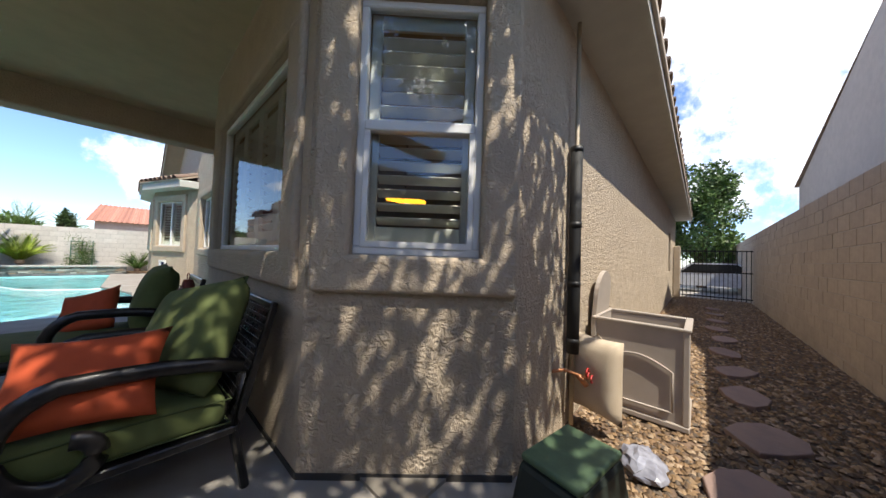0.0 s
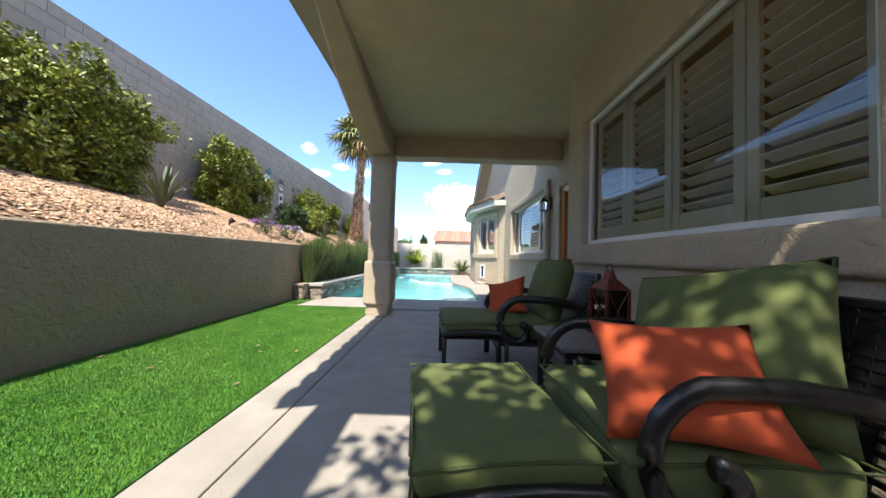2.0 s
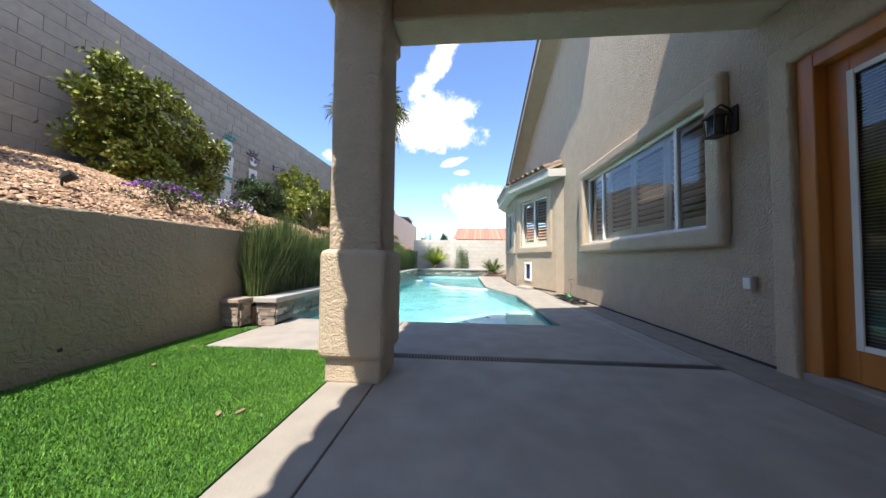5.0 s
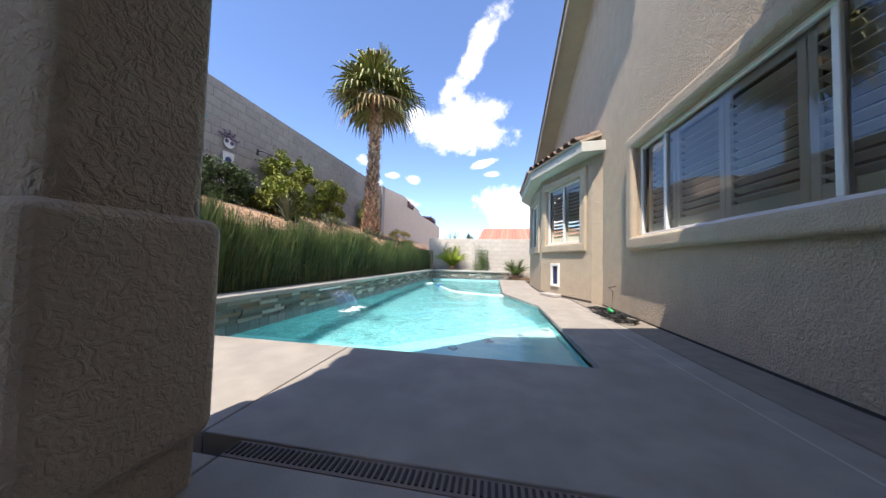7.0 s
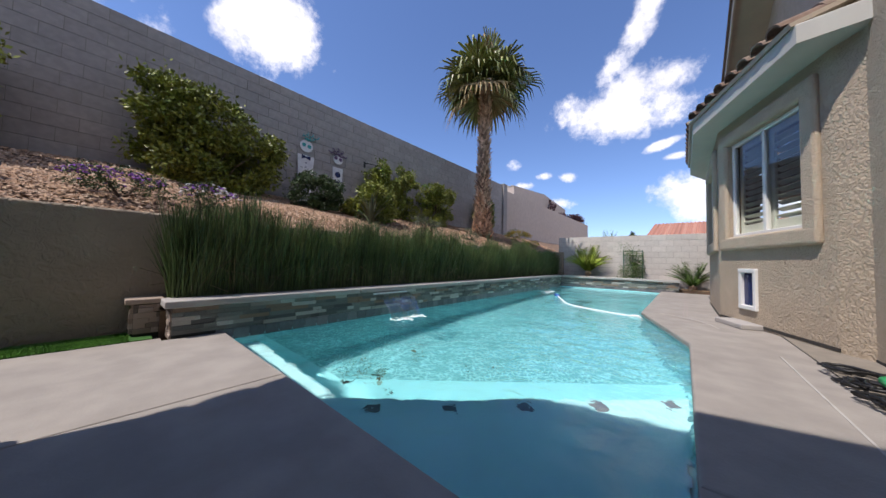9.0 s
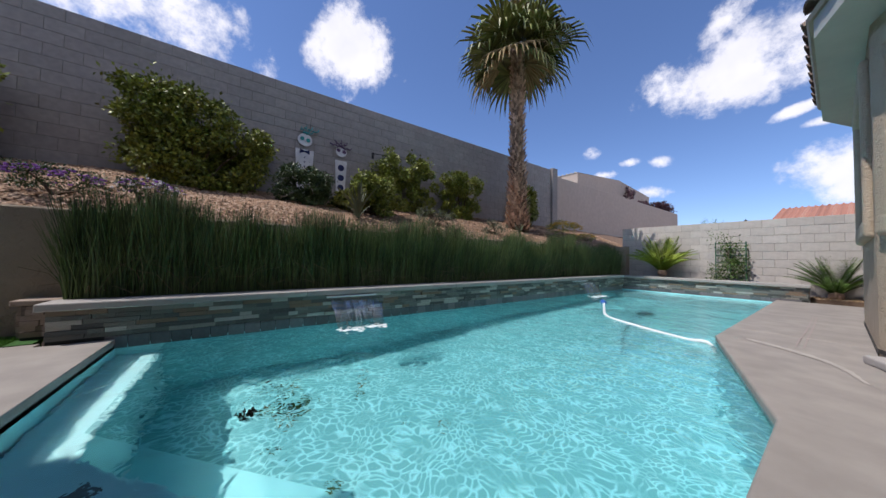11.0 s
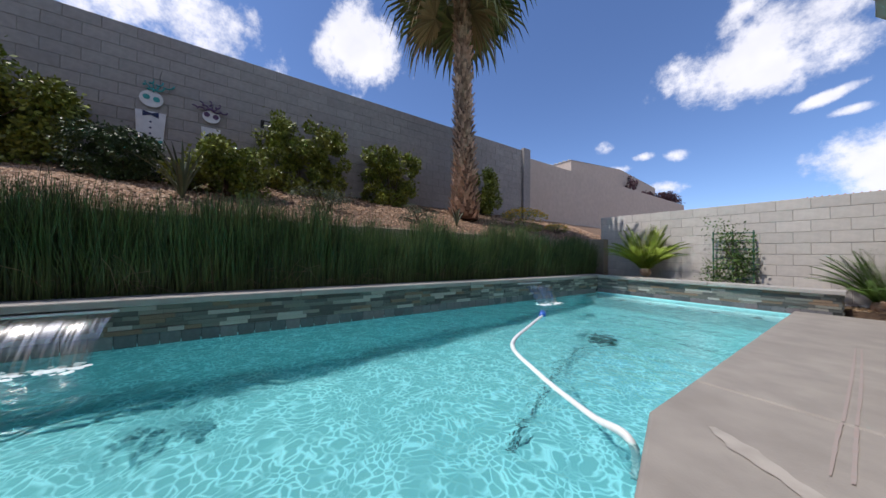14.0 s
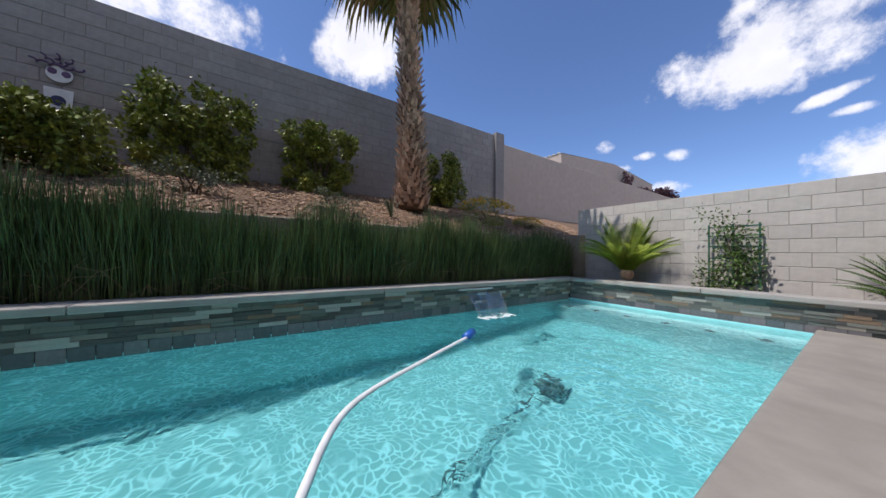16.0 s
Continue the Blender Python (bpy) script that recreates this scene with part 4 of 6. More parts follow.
def sconce(y, z):
    s = thing("wall_lantern", "dark bronze lantern sconce with glass sides on tan stucco wall", "wall lamp", (2.0, y, z))
    part("back_plate", boxed(-0.02, 0.0, -0.05, 0.05, -0.14, 0.12, 0.008), "bronze", s)
    part("arm", tubed([(-0.01, 0, 0.02), (-0.05, 0, 0.1), (-0.12, 0, 0.14), (-0.17, 0, 0.1)], 0.009), "bronze", s, smooth=True)
    cage = bmesh.new()
    for a in (-1, 1):
        for b in (-1, 1):
            tube(cage, [(-0.17 + a * 0.05, b * 0.05, -0.16), (-0.17 + a * 0.062, b * 0.062, 0.02)], 0.006, 5)
    box(cage, -0.24, -0.10, -0.07, 0.07, -0.175, -0.16, 0.004)
    part("cage", cage, "bronze", s)
    cap = bmesh.new()
    bmesh.ops.create_cone(cap, segments=4, radius1=0.11, radius2=0.02, depth=0.09, cap_ends=True, matrix=Matrix.Translation((-0.17, 0, 0.06)) @ Matrix.Rotation(radians(45), 4, "Z"))
    part("cap", cap, "bronze", s)
    part("glass", boxed(-0.215, -0.125, -0.045, 0.045, -0.155, 0.01), "glass", s).visible_shadow = False
    return s


sconce(5.28, 2.26)
o = thing("outlet", "weatherproof grey outlet cover on tan stucco wall", "electrical outlet", (2.0, 5.15, 0.70))
part("cover", boxed(-0.045, 0.0, -0.045, 0.045, -0.06, 0.07, 0.01, 2), "resin", o)
part("lid", boxed(-0.055, -0.045, -0.035, 0.035, -0.045, 0.055, 0.004), "white", o)

# cat flap in the bay
pd = thing("pet_door", "white plastic pet door in the tan bay wall", "pet door")
m, _ = frame_of(B1, B0)
part("frame", placed(ring(0.57, 0.81, 0.3, 0.75, 0.06, -0.035, 0.02, 0.01, seg=2), m), "white", pd)
part("flap", placed(boxed(0.57, 0.81, 0.01, 0.02, 0.3, 0.75), m), "navy", pd)
pdstep = thing("step_block", "low concrete step below the pet door", "step", (1.32, 11.35, 0.0), 22)
part("block", boxed(-0.16, 0.1, -0.3, 0.3, 0, 0.07, 0.015, 2), "coping", pdstep)


# ---- patio furniture ----
def puff(w, d, h, n=14, sag=0.0):
    """A stuffed cushion, centred, with soft corners and a bulging middle."""
    bm = bmesh.new()
    def at(i, j, top):
        u, v = 2 * i / n - 1, 2 * j / n - 1
        k = (1 - abs(u) ** 6) ** 0.5 * (1 - abs(v) ** 6) ** 0.5
        x, y = u * w / 2 * (1 - 0.05 * (1 - abs(v) ** 2)), v * d / 2 * (1 - 0.05 * (1 - abs(u) ** 2))
        z = (h / 2) * (k * (0.75 + 0.25 * (1 - u * u) * (1 - v * v))) * top
        z += 0.006 * noise.noise(Vector((x * 7, y * 7, top))) * k
        return bm.verts.new((x, y, z - sag * (1 - u * u)))
    T_ = [[at(i, j, 1) for j in range(n + 1)] for i in range(n + 1)]
    B_ = [[T_[i][j] if i in (0, n) or j in (0, n) else at(i, j, -1) for j in range(n + 1)] for i in range(n + 1)]
    for i in range(n):
        for j in range(n):
            bm.faces.new((T_[i][j], T_[i + 1][j], T_[i + 1][j + 1], T_[i][j + 1]))
            bm.faces.new((B_[i][j], B_[i][j + 1], B_[i + 1][j + 1], B_[i + 1][j]))
    return bm


def welt(w, d, r=0.006, z=0.0):
    bm = bmesh.new()
    pts = []
    n = 10
    for k in range(4 * n + 1):
        s, t = divmod(k % (4 * n), n)
        t = 2 * t / n - 1
        u, v = ((t, -1), (1, t), (-t, 1), (-1, -t))[s]
        pts.append((u * w / 2 * (1 - 0.05 * (1 - v * v)), v * d / 2 * (1 - 0.05 * (1 - u * u)), z))
    return tube(bm, pts, r, 5, caps=False)


def slab_cushion(name, w, d, h, owner, mat="cushion", at=Matrix.Identity(4)):
    bm = bmesh.new()
    box(bm, -w / 2, w / 2, -d / 2, d / 2, -h / 2, h / 2, min(h * 0.38, 0.05), 4)
    bmesh.ops.subdivide_edges(bm, edges=[e for e in bm.edges if e.calc_length() > 0.3], cuts=6, use_grid_fill=True)
    for v in bm.verts:
        u, q = v.co.x / (w / 2), v.co.y / (d / 2)
        v.co.z += math.copysign(0.02 * max(0, 1 - u * u) * max(0, 1 - q * q), v.co.z) + 0.005 * noise.noise(v.co * 8)
    ob = part(name, placed(bm, at), mat, owner, smooth=True)
    for z in (h / 2 - 0.02, -h / 2 + 0.02):
        part("piping", placed(welt(w * 1.035, d * 1.035, 0.005, z), at), "piping", ob, smooth=True)
    return ob


SEAT = 0.345


def arm_points(side, y):
    """The arm sweeps forward, round in a wide loop, and curls up into a scroll over the rail."""
    pts = [(-0.38, y, 0.64), (-0.24, y * 1.02, 0.68), (-0.08, y * 1.04, 0.705), (0.06, y * 1.04, 0.71)]
    for k in range(0, 23):
        a = radians(84 - 15 * k)
        r = 0.195 - 0.0055 * k
        pts.append((0.17 + 0.02 * (k > 12) - r * -math.cos(a), y * 1.04, 0.515 - 0.004 * k + r * math.sin(a)))
    return pts


def lounge_chair(at, turn, label, group="green cushioned patio chairs"):
    c = thing("lounge_chair", label, "patio chair", at, turn, group)
    W = 0.38
    for y in (-W, W):
        part("leg", tubed([(0.33, y, 0.0), (0.34, y, 0.28), (0.36, y, 0.34)], 0.024, 8), "iron", c, smooth=True)
        part("leg", tubed([(-0.42, y, 0.0), (-0.36, y, 0.3), (-0.38, y, 0.6)], 0.022, 8), "iron", c, smooth=True)
        part("arm", tubed(arm_points(1, y), 0.025, 8, flat=1.4), "iron", c, smooth=True)
        part("side_rail", boxed(-0.38, 0.35, y - 0.018, y + 0.018, SEAT - 0.04, SEAT - 0.002, 0.006), "iron", c)
    part("front_rail", boxed(0.33, 0.37, -W, W, SEAT - 0.06, SEAT - 0.003, 0.006), "iron", c)
    part("seat_deck", boxed(-0.38, 0.33, -W + 0.02, W - 0.02, SEAT - 0.03, SEAT - 0.012), "iron", c)
    tilt = Matrix.Translation((-0.37, 0, 0.33)) @ Matrix.Rotation(radians(-14), 4, "Y")
    bm = bmesh.new()
    for y in (-W + 0.01, W - 0.01):
        box(bm, -0.018, 0.018, y - 0.018, y + 0.018, 0, 0.62, 0.006)
    box(bm, -0.02, 0.02, -W, W, 0.6, 0.64, 0.008)
    back = part("backrest", placed(bm, tilt), "iron", c)
    bm = bmesh.new()
    for k in range(12):
        y = -W + 0.055 + 0.0555 * k
        box(bm, -0.008, 0.008, y - 0.021, y + 0.021, 0.02, 0.61)
    for k in range(14):
        box(bm, -0.011, 0.011, -W + 0.02, W - 0.02, 0.04 + 0.041 * k, 0.058 + 0.041 * k)
    part("woven_sling", placed(bm, tilt), "iron", back, kind="stuff")
    slab_cushion("seat_cushion", 0.70, 0.73, 0.16, c, at=Matrix.Translation((0.02, 0, SEAT + 0.075)))
    return c


def back_cushion(owner_name, at, turn, lean, label, roll=0):
    t = thing(owner_name, label, "cushion", at, turn, "green back cushions")
    m = Matrix.Rotation(radians(lean), 4, "Y") @ Matrix.Rotation(radians(roll), 4, "X") @ Matrix.Rotation(radians(90), 4, "Y")
    part("cover", placed(puff(0.62, 0.68, 0.27), m), "cushion", t, smooth=True)
    part("piping", placed(welt(0.62, 0.66), m), "piping", t, smooth=True)
    return t


def pillow(at, turn, lean, label, roll=0, w=0.46, h=0.40):
    t = thing("throw_pillow", label, "pillow", at, turn, "orange throw pillows")
    m = Matrix.Rotation(radians(lean), 4, "Y") @ Matrix.Rotation(radians(roll), 4, "X") @ Matrix.Rotation(radians(90), 4, "Y")
    bm = puff(h, w, 0.15)
    for v in bm.verts:
        u, q = abs(v.co.x) / (h / 2), abs(v.co.y) / (w / 2)
        e = 1 + 0.07 * (u * q) ** 2
        v.co.x, v.co.y = v.co.x * e, v.co.y * e
    part("cover", placed(bm, m), "orange", t, smooth=True)
    return t


def ottoman(at, turn, label):
    c = thing("ottoman", label, "ottoman", at, turn, "green cushioned ottomans")
    for x in (-0.27, 0.27):
        for y in (-0.39, 0.39):
            part("leg", tubed([(x, y, 0.0), (x * 0.99, y * 0.99, 0.395)], 0.02, 8), "iron", c, smooth=True)
    for y in (-0.40, 0.40):
        arc = [(-0.29 + 0.058 * k, y, 0.395 + 0.026 * math.sin(math.pi * k / 10)) for k in range(11)]
        part("end_rail", tubed(arc, 0.02, 6, flat=1.3), "iron", c, smooth=True)
    for x in (-0.27, 0.27):
        part("side_rail", boxed(x - 0.015, x + 0.015, -0.39, 0.39, 0.32, 0.375, 0.005), "iron", c)
    part("deck", boxed(-0.26, 0.26, -0.38, 0.38, 0.35, 0.365), "iron", c)
    slab_cushion("cushion", 0.57, 0.74, 0.13, c, at=Matrix.Translation((0, 0, 0.432)))
    return c


lounge_chair((0.74, 0.62, 0), 180, "dark iron lounge chair with green seat cushion in dappled sun")
lounge_chair((0.65, 2.28, 0), 180, "dark iron lounge chair with green seat cushion in patio shade")
back_cushion("back_cushion", (0.95, 0.62, 0.75), 196, -24, "plump olive green back cushion leaning askew on the sunlit chair", 12)
back_cushion("back_cushion", (0.87, 2.30, 0.77), 180, -16, "plump olive green back cushion upright on the shaded chair")
pillow((0.60, 0.36, 0.68), 250, -36, "burnt orange throw pillow propped on the sunlit chair", 4, 0.46, 0.37)
pillow((0.48, 2.42, 0.65), 222, -22, "burnt orange throw pillow propped on the shaded chair", 18, 0.43, 0.37)
ottoman((0.0, 0.60, 0), 7, "dark iron ottoman with green cushion in front of the sunlit chair")
ottoman((0.09, 2.27, 0), 3, "dark iron ottoman with green cushion in front of the shaded chair")

tb = thing("side_table", "low dark iron side table with worn stone top between the chairs", "side table", (0.93, 1.43, 0))
part("tabletop", boxed(-0.38, 0.38, -0.29, 0.29, 0.50, 0.53, 0.006, 2), "table", tb)
part("apron", boxed(-0.36, 0.36, -0.27, 0.27, 0.455, 0.499, 0.006), "iron", tb)
for x in (-0.33, 0.33):
    for y in (-0.25, 0.25):
        part("leg", boxed(x - 0.02, x + 0.02, y - 0.02, y + 0.02, 0, 0.456, 0.005), "iron", tb)
for y in (-0.25, 0.25):
    part("stretcher", boxed(-0.31, 0.31, y - 0.01, y + 0.01, 0.1, 0.125, 0.004), "iron", tb)

ln = thing("lantern", "rust red metal lantern with glass panes on the side table", "lantern", (1.02, 1.49, 0.53), 8)
part("base", boxed(-0.105, 0.105, -0.105, 0.105, 0, 0.03, 0.006), "red_metal", ln)
for a in (-1, 1):
    for b in (-1, 1):
        part("post", boxed(a * 0.085 - 0.008, a * 0.085 + 0.008, b * 0.085 - 0.008, b * 0.085 + 0.008, 0.03, 0.33), "red_metal", ln)
        part("cross_wire", tubed([(a * 0.085, -0.085 * b, 0.03), (a * 0.085, 0.085 * b, 0.33)], 0.003, 4), "red_metal", ln)
        part("cross_wire", tubed([(-0.085 * b, a * 0.085, 0.03), (0.085 * b, a * 0.085, 0.33)], 0.003, 4), "red_metal", ln)
part("glass", boxed(-0.078, 0.078, -0.078, 0.078, 0.032, 0.325), "glass", ln).visible_shadow = False
bm = bmesh.new()
bmesh.ops.create_cone(bm, segments=4, radius1=0.128, radius2=0.04, depth=0.08, cap_ends=True, matrix=Matrix.Translation((0, 0, 0.37)) @ Matrix.Rotation(radians(45), 4, "Z"))
bmesh.ops.create_cone(bm, segments=12, radius1=0.045, radius2=0.03, depth=0.06, cap_ends=True, matrix=Matrix.Translation((0, 0, 0.43)))
part("roof", bm, "red_metal", ln)
part("ring", tubed([(0.0, 0.03 * math.cos(radians(t)), 0.48 + 0.03 * math.sin(radians(t))) for t in range(0, 361, 30)], 0.004, 6), "red_metal", ln, smooth=True)

# ---- corner and side yard ----
gb = thing("valve_box", "green plastic irrigation box with dark base at the wall corner", "utility box", (2.24, -1.06, 0), -10)
bm = boxed(-0.225, 0.225, -0.155, 0.155, 0, 0.25, 0.03, 2)
for v in bm.verts:
    k = 1 + 0.2 * (1 - v.co.z / 0.25)
    v.co.x, v.co.y = v.co.x * k, v.co.y * k
part("body", bm, "dark_plastic", gb)
part("lid", boxed(-0.22, 0.22, -0.15, 0.15, 0.25, 0.285, 0.015, 3), "green_plastic", gb)

pp = thing("wall_pipe", "tan riser pipe in black foam sleeve on the stucco wall", "pipe", (2.98, -0.82, 0))
part("riser", tubed([(0, 0, 0.02), (0, 0, 3.1)], 0.016, 10), "pipe", pp, smooth=True)
part("foam_sleeve", tubed([(0, 0, 0.55), (0, 0, 1.0), (0, 0, 1.5), (0, 0, 2.12)], [0.044, 0.047, 0.043, 0.045], 12), "foam", pp, smooth=True)
for z in (0.62, 1.05, 1.5, 2.08):
    part("tape", tubed([(0, 0, z), (0, 0, z + 0.04)], 0.048, 12), "hose_black", pp, smooth=True)
hb = thing("hose_bib", "copper hose bib with red wheel handles by the wall pipe", "outdoor tap", (2.86, -0.78, 0.40))
part("pipe", tubed([(-0.12, 0.02, 0.06), (0.0, -0.02, 0.05), (0.06, -0.1, 0.02), (0.1, -0.16, 0.0)], 0.012, 8), "copper", hb, smooth=True)
part("tap_body", tubed([(0.06, -0.1, 0.02), (0.09, -0.15, -0.05)], 0.02, 8), "copper", hb, smooth=True)
part("handle", tubed([(0.07 + 0.03 * math.cos(radians(t)), -0.16, 0.05 + 0.03 * math.sin(radians(t))) for t in range(0, 361, 40)], 0.007, 6), "red_paint", hb, smooth=True)
part("handle", tubed([(0.11 + 0.025 * math.cos(radians(t)), -0.18, 0.0 + 0.025 * math.sin(radians(t))) for t in range(0, 361, 40)], 0.007, 6), "red_paint", hb, smooth=True)
bg = thing("insulated_bag", "beige padded cloth cover hanging beside the storage box", "cover bag", (3.08, -0.95, 0.40), -20)
bm = puff(0.58, 0.42, 0.2, 12)
part("bag", placed(bm, Matrix.Rotation(radians(90), 4, "Y")), "cloth", bg, smooth=True)
part("drawstring", tubed([(0, -0.1, 0.24), (0, -0.02, 0.3), (0, 0.05, 0.25)], 0.006, 5), "cloth", bg, smooth=True)

db = thing("storage_box", "grey beige resin deck box with its lid propped open", "deck storage box", (3.78, -1.14, 0), 0)
x0, x1, y0, y1, zt = -0.26, 0.36, -0.33, 0.32, 0.74
bm = bmesh.new()
box(bm, x0, x1, y0, y0 + 0.025, 0.03, zt, 0.006)
box(bm, x0, x1, y1 - 0.025, y1, 0.03, zt, 0.006)
box(bm, x0, x0 + 0.025, y0 + 0.025, y1 - 0.025, 0.03, zt, 0.006)
box(bm, x1 - 0.025, x1, y0 + 0.025, y1 - 0.025, 0.03, zt, 0.006)
box(bm, x0 + 0.025, x1 - 0.025, y0 + 0.025, y1 - 0.025, 0.03, 0.05)
part("body", bm, "resin", db)
part("base_skirt", boxed(x0 - 0.015, x1 + 0.015, y0 - 0.015, y1 + 0.015, 0, 0.045, 0.008), "resin", db)
bm = bmesh.new()
for a, b, c, d in ((x0 - 0.02, x1 + 0.02, y0 - 0.02, y0 + 0.03), (x0 - 0.02, x1 + 0.02, y1 - 0.03, y1 + 0.005), (x0 - 0.02, x0 + 0.03, y0 + 0.03, y1 - 0.03), (x1 - 0.03, x1 + 0.02, y0 + 0.03, y1 - 0.03)):
    box(bm, a, b, c, d, zt, zt + 0.022, 0.005)
part("rim", bm, "resin", db)
arch = [(x0 - 0.012, -0.24 + 0.048 * k, 0.42 + 0.09 * math.sin(math.pi * k / 10)) for k in range(11)]
part("panel_mould", tubed([(x0 - 0.012, -0.24, 0.12), *arch, (x0 - 0.012, 0.24, 0.12), (x0 - 0.012, -0.24, 0.12)], 0.008, 5), "resin", db, smooth=True)
part("corner_post", boxed(x0 - 0.012, x0 + 0.03, y0 - 0.012, y0 + 0.03, 0.045, zt, 0.006), "resin", db)
part("corner_post", boxed(x0 - 0.012, x0 + 0.03, y1 - 0.03, y1 + 0.012, 0.045, zt, 0.006), "resin", db)
lid = bmesh.new()
ov = [(0.24 * math.cos(radians(t)) - 0.0, 0.2 + 0.22 * math.sin(radians(t))) for t in range(0, 181, 15)]
vsl = [lid.verts.new((x, 0, z)) for x, z in [(-0.24, -0.02), *reversed(ov), (0.24, -0.02)]]
f = lid.faces.new(vsl)
r = bmesh.ops.extrude_face_region(lid, geom=[f])
bmesh.ops.translate(lid, verts=[v for v in r["geom"] if isinstance(v, bmesh.types.BMVert)], vec=(0, 0.035, 0))
bmesh.ops.recalc_face_normals(lid, faces=lid.faces)
part("lid", placed(lid, Matrix.Translation((0.04, y1 - 0.01, zt)) @ Matrix.Rotation(radians(4), 4, "X")), "resin", db)

pb = thing("plastic_bag", "crumpled clear plastic bag on the gravel beside the box", "plastic bag", (2.86, -1.28, 0.0), 20)
bm = bmesh.new()
bmesh.ops.create_icosphere(bm, subdivisions=3, radius=0.16)
for v in bm.verts:
    v.co = Vector((v.co.x * 1.1, v.co.y * 0.7, max(0.0, v.co.z * 0.35 + 0.02)))
    v.co += Vector((noise.noise(v.co * 18), noise.noise(v.co * 18 + Vector((5, 0, 0))), abs(noise.noise(v.co * 22)))) * 0.035
part("bag", bm, "plastic_bag", pb)


def flagstone(x, y, rx, ry, turn, seed):
    rnd = random.Random(seed)
    n = 9
    pts = [(rx * math.cos(2 * math.pi * k / n) * rnd.uniform(0.82, 1.1), ry * math.sin(2 * math.pi * k / n) * rnd.uniform(0.82, 1.1)) for k in range(n)]
    t = thing("stepping_stone", "flat reddish grey flagstone set in brown gravel", "stepping stone", (x, y, -0.03), turn, "side yard stepping stones")
    part("slab", prism(pts, 0, 0.05, 0.01), "flagstone", t)


for k, (x, y, rx, ry) in enumerate(((2.95, -1.75, 0.3, 0.22), (3.85, -1.9, 0.3, 0.2), (4.7, -1.85, 0.28, 0.17), (5.55, -1.85, 0.28, 0.17), (6.5, -1.8, 0.28, 0.17), (7.5, -1.85, 0.27, 0.17),
                                    (8.5, -1.78, 0.27, 0.17), (9.6, -1.82, 0.27, 0.17), (10.8, -1.8, 0.27, 0.17), (12.0, -1.8, 0.27, 0.17))):
    flagstone(x, y, rx, ry, random.uniform(-30, 30), k)


def gravel(name, n, where, mat, size, kind_label):
    """Small faceted stones strewn over a surface, joined in one mesh."""
    base = bmesh.new()
    bmesh.ops.create_icosphere(base, subdivisions=1, radius=1)
    bv = [v.co.copy() for v in base.verts]
    bf = [[v.index for v in f.verts] for f in base.faces]
    base.free()
    bv, rng = np.array([tuple(v) for v in bv]), np.random.RandomState(7)
    # an eight-cornered stone keeps the mesh light
    bv = np.array([(1, 0, 0), (-1, 0, 0), (0, 1, 0), (0, -1, 0), (0.1, 0.1, 1), (0, 0, -1)], float)
    bf = [(0, 2, 4), (2, 1, 4), (1, 3, 4), (3, 0, 4)]
    verts, faces = [], []
    for i in range(n):
        x, y, z = where(rng)
        a = rng.uniform(0, 2 * math.pi)
        s = size * rng.uniform(0.6, 1.5)
        sc = np.array([s * rng.uniform(0.8, 1.5), s, s * rng.uniform(0.4, 0.8)])
        p = bv * sc + rng.uniform(-0.2, 0.2, bv.shape) * s
        c, q = math.cos(a), math.sin(a)
        p = np.stack([p[:, 0] * c - p[:, 1] * q + x, p[:, 0] * q + p[:, 1] * c + y, p[:, 2] + z], 1)
        k = len(verts)
        verts += [tuple(v) for v in p.tolist()]
        faces += [(k + b[0], k + b[1], k + b[2]) for b in bf]
    return tagged(raw(name, verts, faces, mat), kind_label, "gravel", kind="stuff")


def on_bank(rng):
    y = rng.uniform(-1.0, 20) if rng.rand() > 0.55 else rng.uniform(2.0, 9.0)
    x = rng.uniform(-5.98, -3.74)
    return x, y, bank_height(x, y) + 0.008


def on_side(rng):
    x = 1.6 + (rng.rand() ** 1.6) * 14
    return x, rng.uniform(-2.86, -0.80 if x > 2.3 else -1.24), -0.018


gravel("bank_gravel", 42000, on_bank, "gravel", 0.021, "reddish tan crushed gravel on the sloping garden bed")
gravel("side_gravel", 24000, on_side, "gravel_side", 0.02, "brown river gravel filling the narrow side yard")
gravel("far_gravel", 2500, lambda r: (r.uniform(0.6, 3.5), r.uniform(17.42, 18.05), 0.065), "gravel_side", 0.02, "brown gravel bed at the foot of the pale wall")


# ---- turf blades ----
def blades(name, n, x0, x1, y0, y1, h, mat):
    rng = np.random.RandomState(3)
    y = y0 + (y1 - y0) * rng.rand(n)
    x = x0 + (x1 - x0) * rng.rand(n)
    a, s = rng.rand(n) * 6.283, rng.uniform(0.7, 1.3, n) * h
    lx, ly = rng.uniform(-0.6, 0.6, n) * s, rng.uniform(-0.6, 0.6, n) * s
    w = 0.0028
    zz = 0.004 + 0.01 * np.clip((y - 2.43) / 2.5, 0, 1)
    v = np.empty((n, 3, 3))
    v[:, 0] = np.stack([x - np.cos(a) * w, y - np.sin(a) * w, zz], 1)
    v[:, 1] = np.stack([x + np.cos(a) * w, y + np.sin(a) * w, zz], 1)
    v[:, 2] = np.stack([x + lx, y + ly, zz + s], 1)
    me = bpy.data.meshes.new(name)
    me.from_pydata(v.reshape(-1, 3).tolist(), [], np.arange(3 * n).reshape(-1, 3).tolist())
    me.materials.append(M[mat])
    return tagged(new(name, me), "bright green artificial turf blades beside the concrete strip", "artificial grass", kind="stuff")


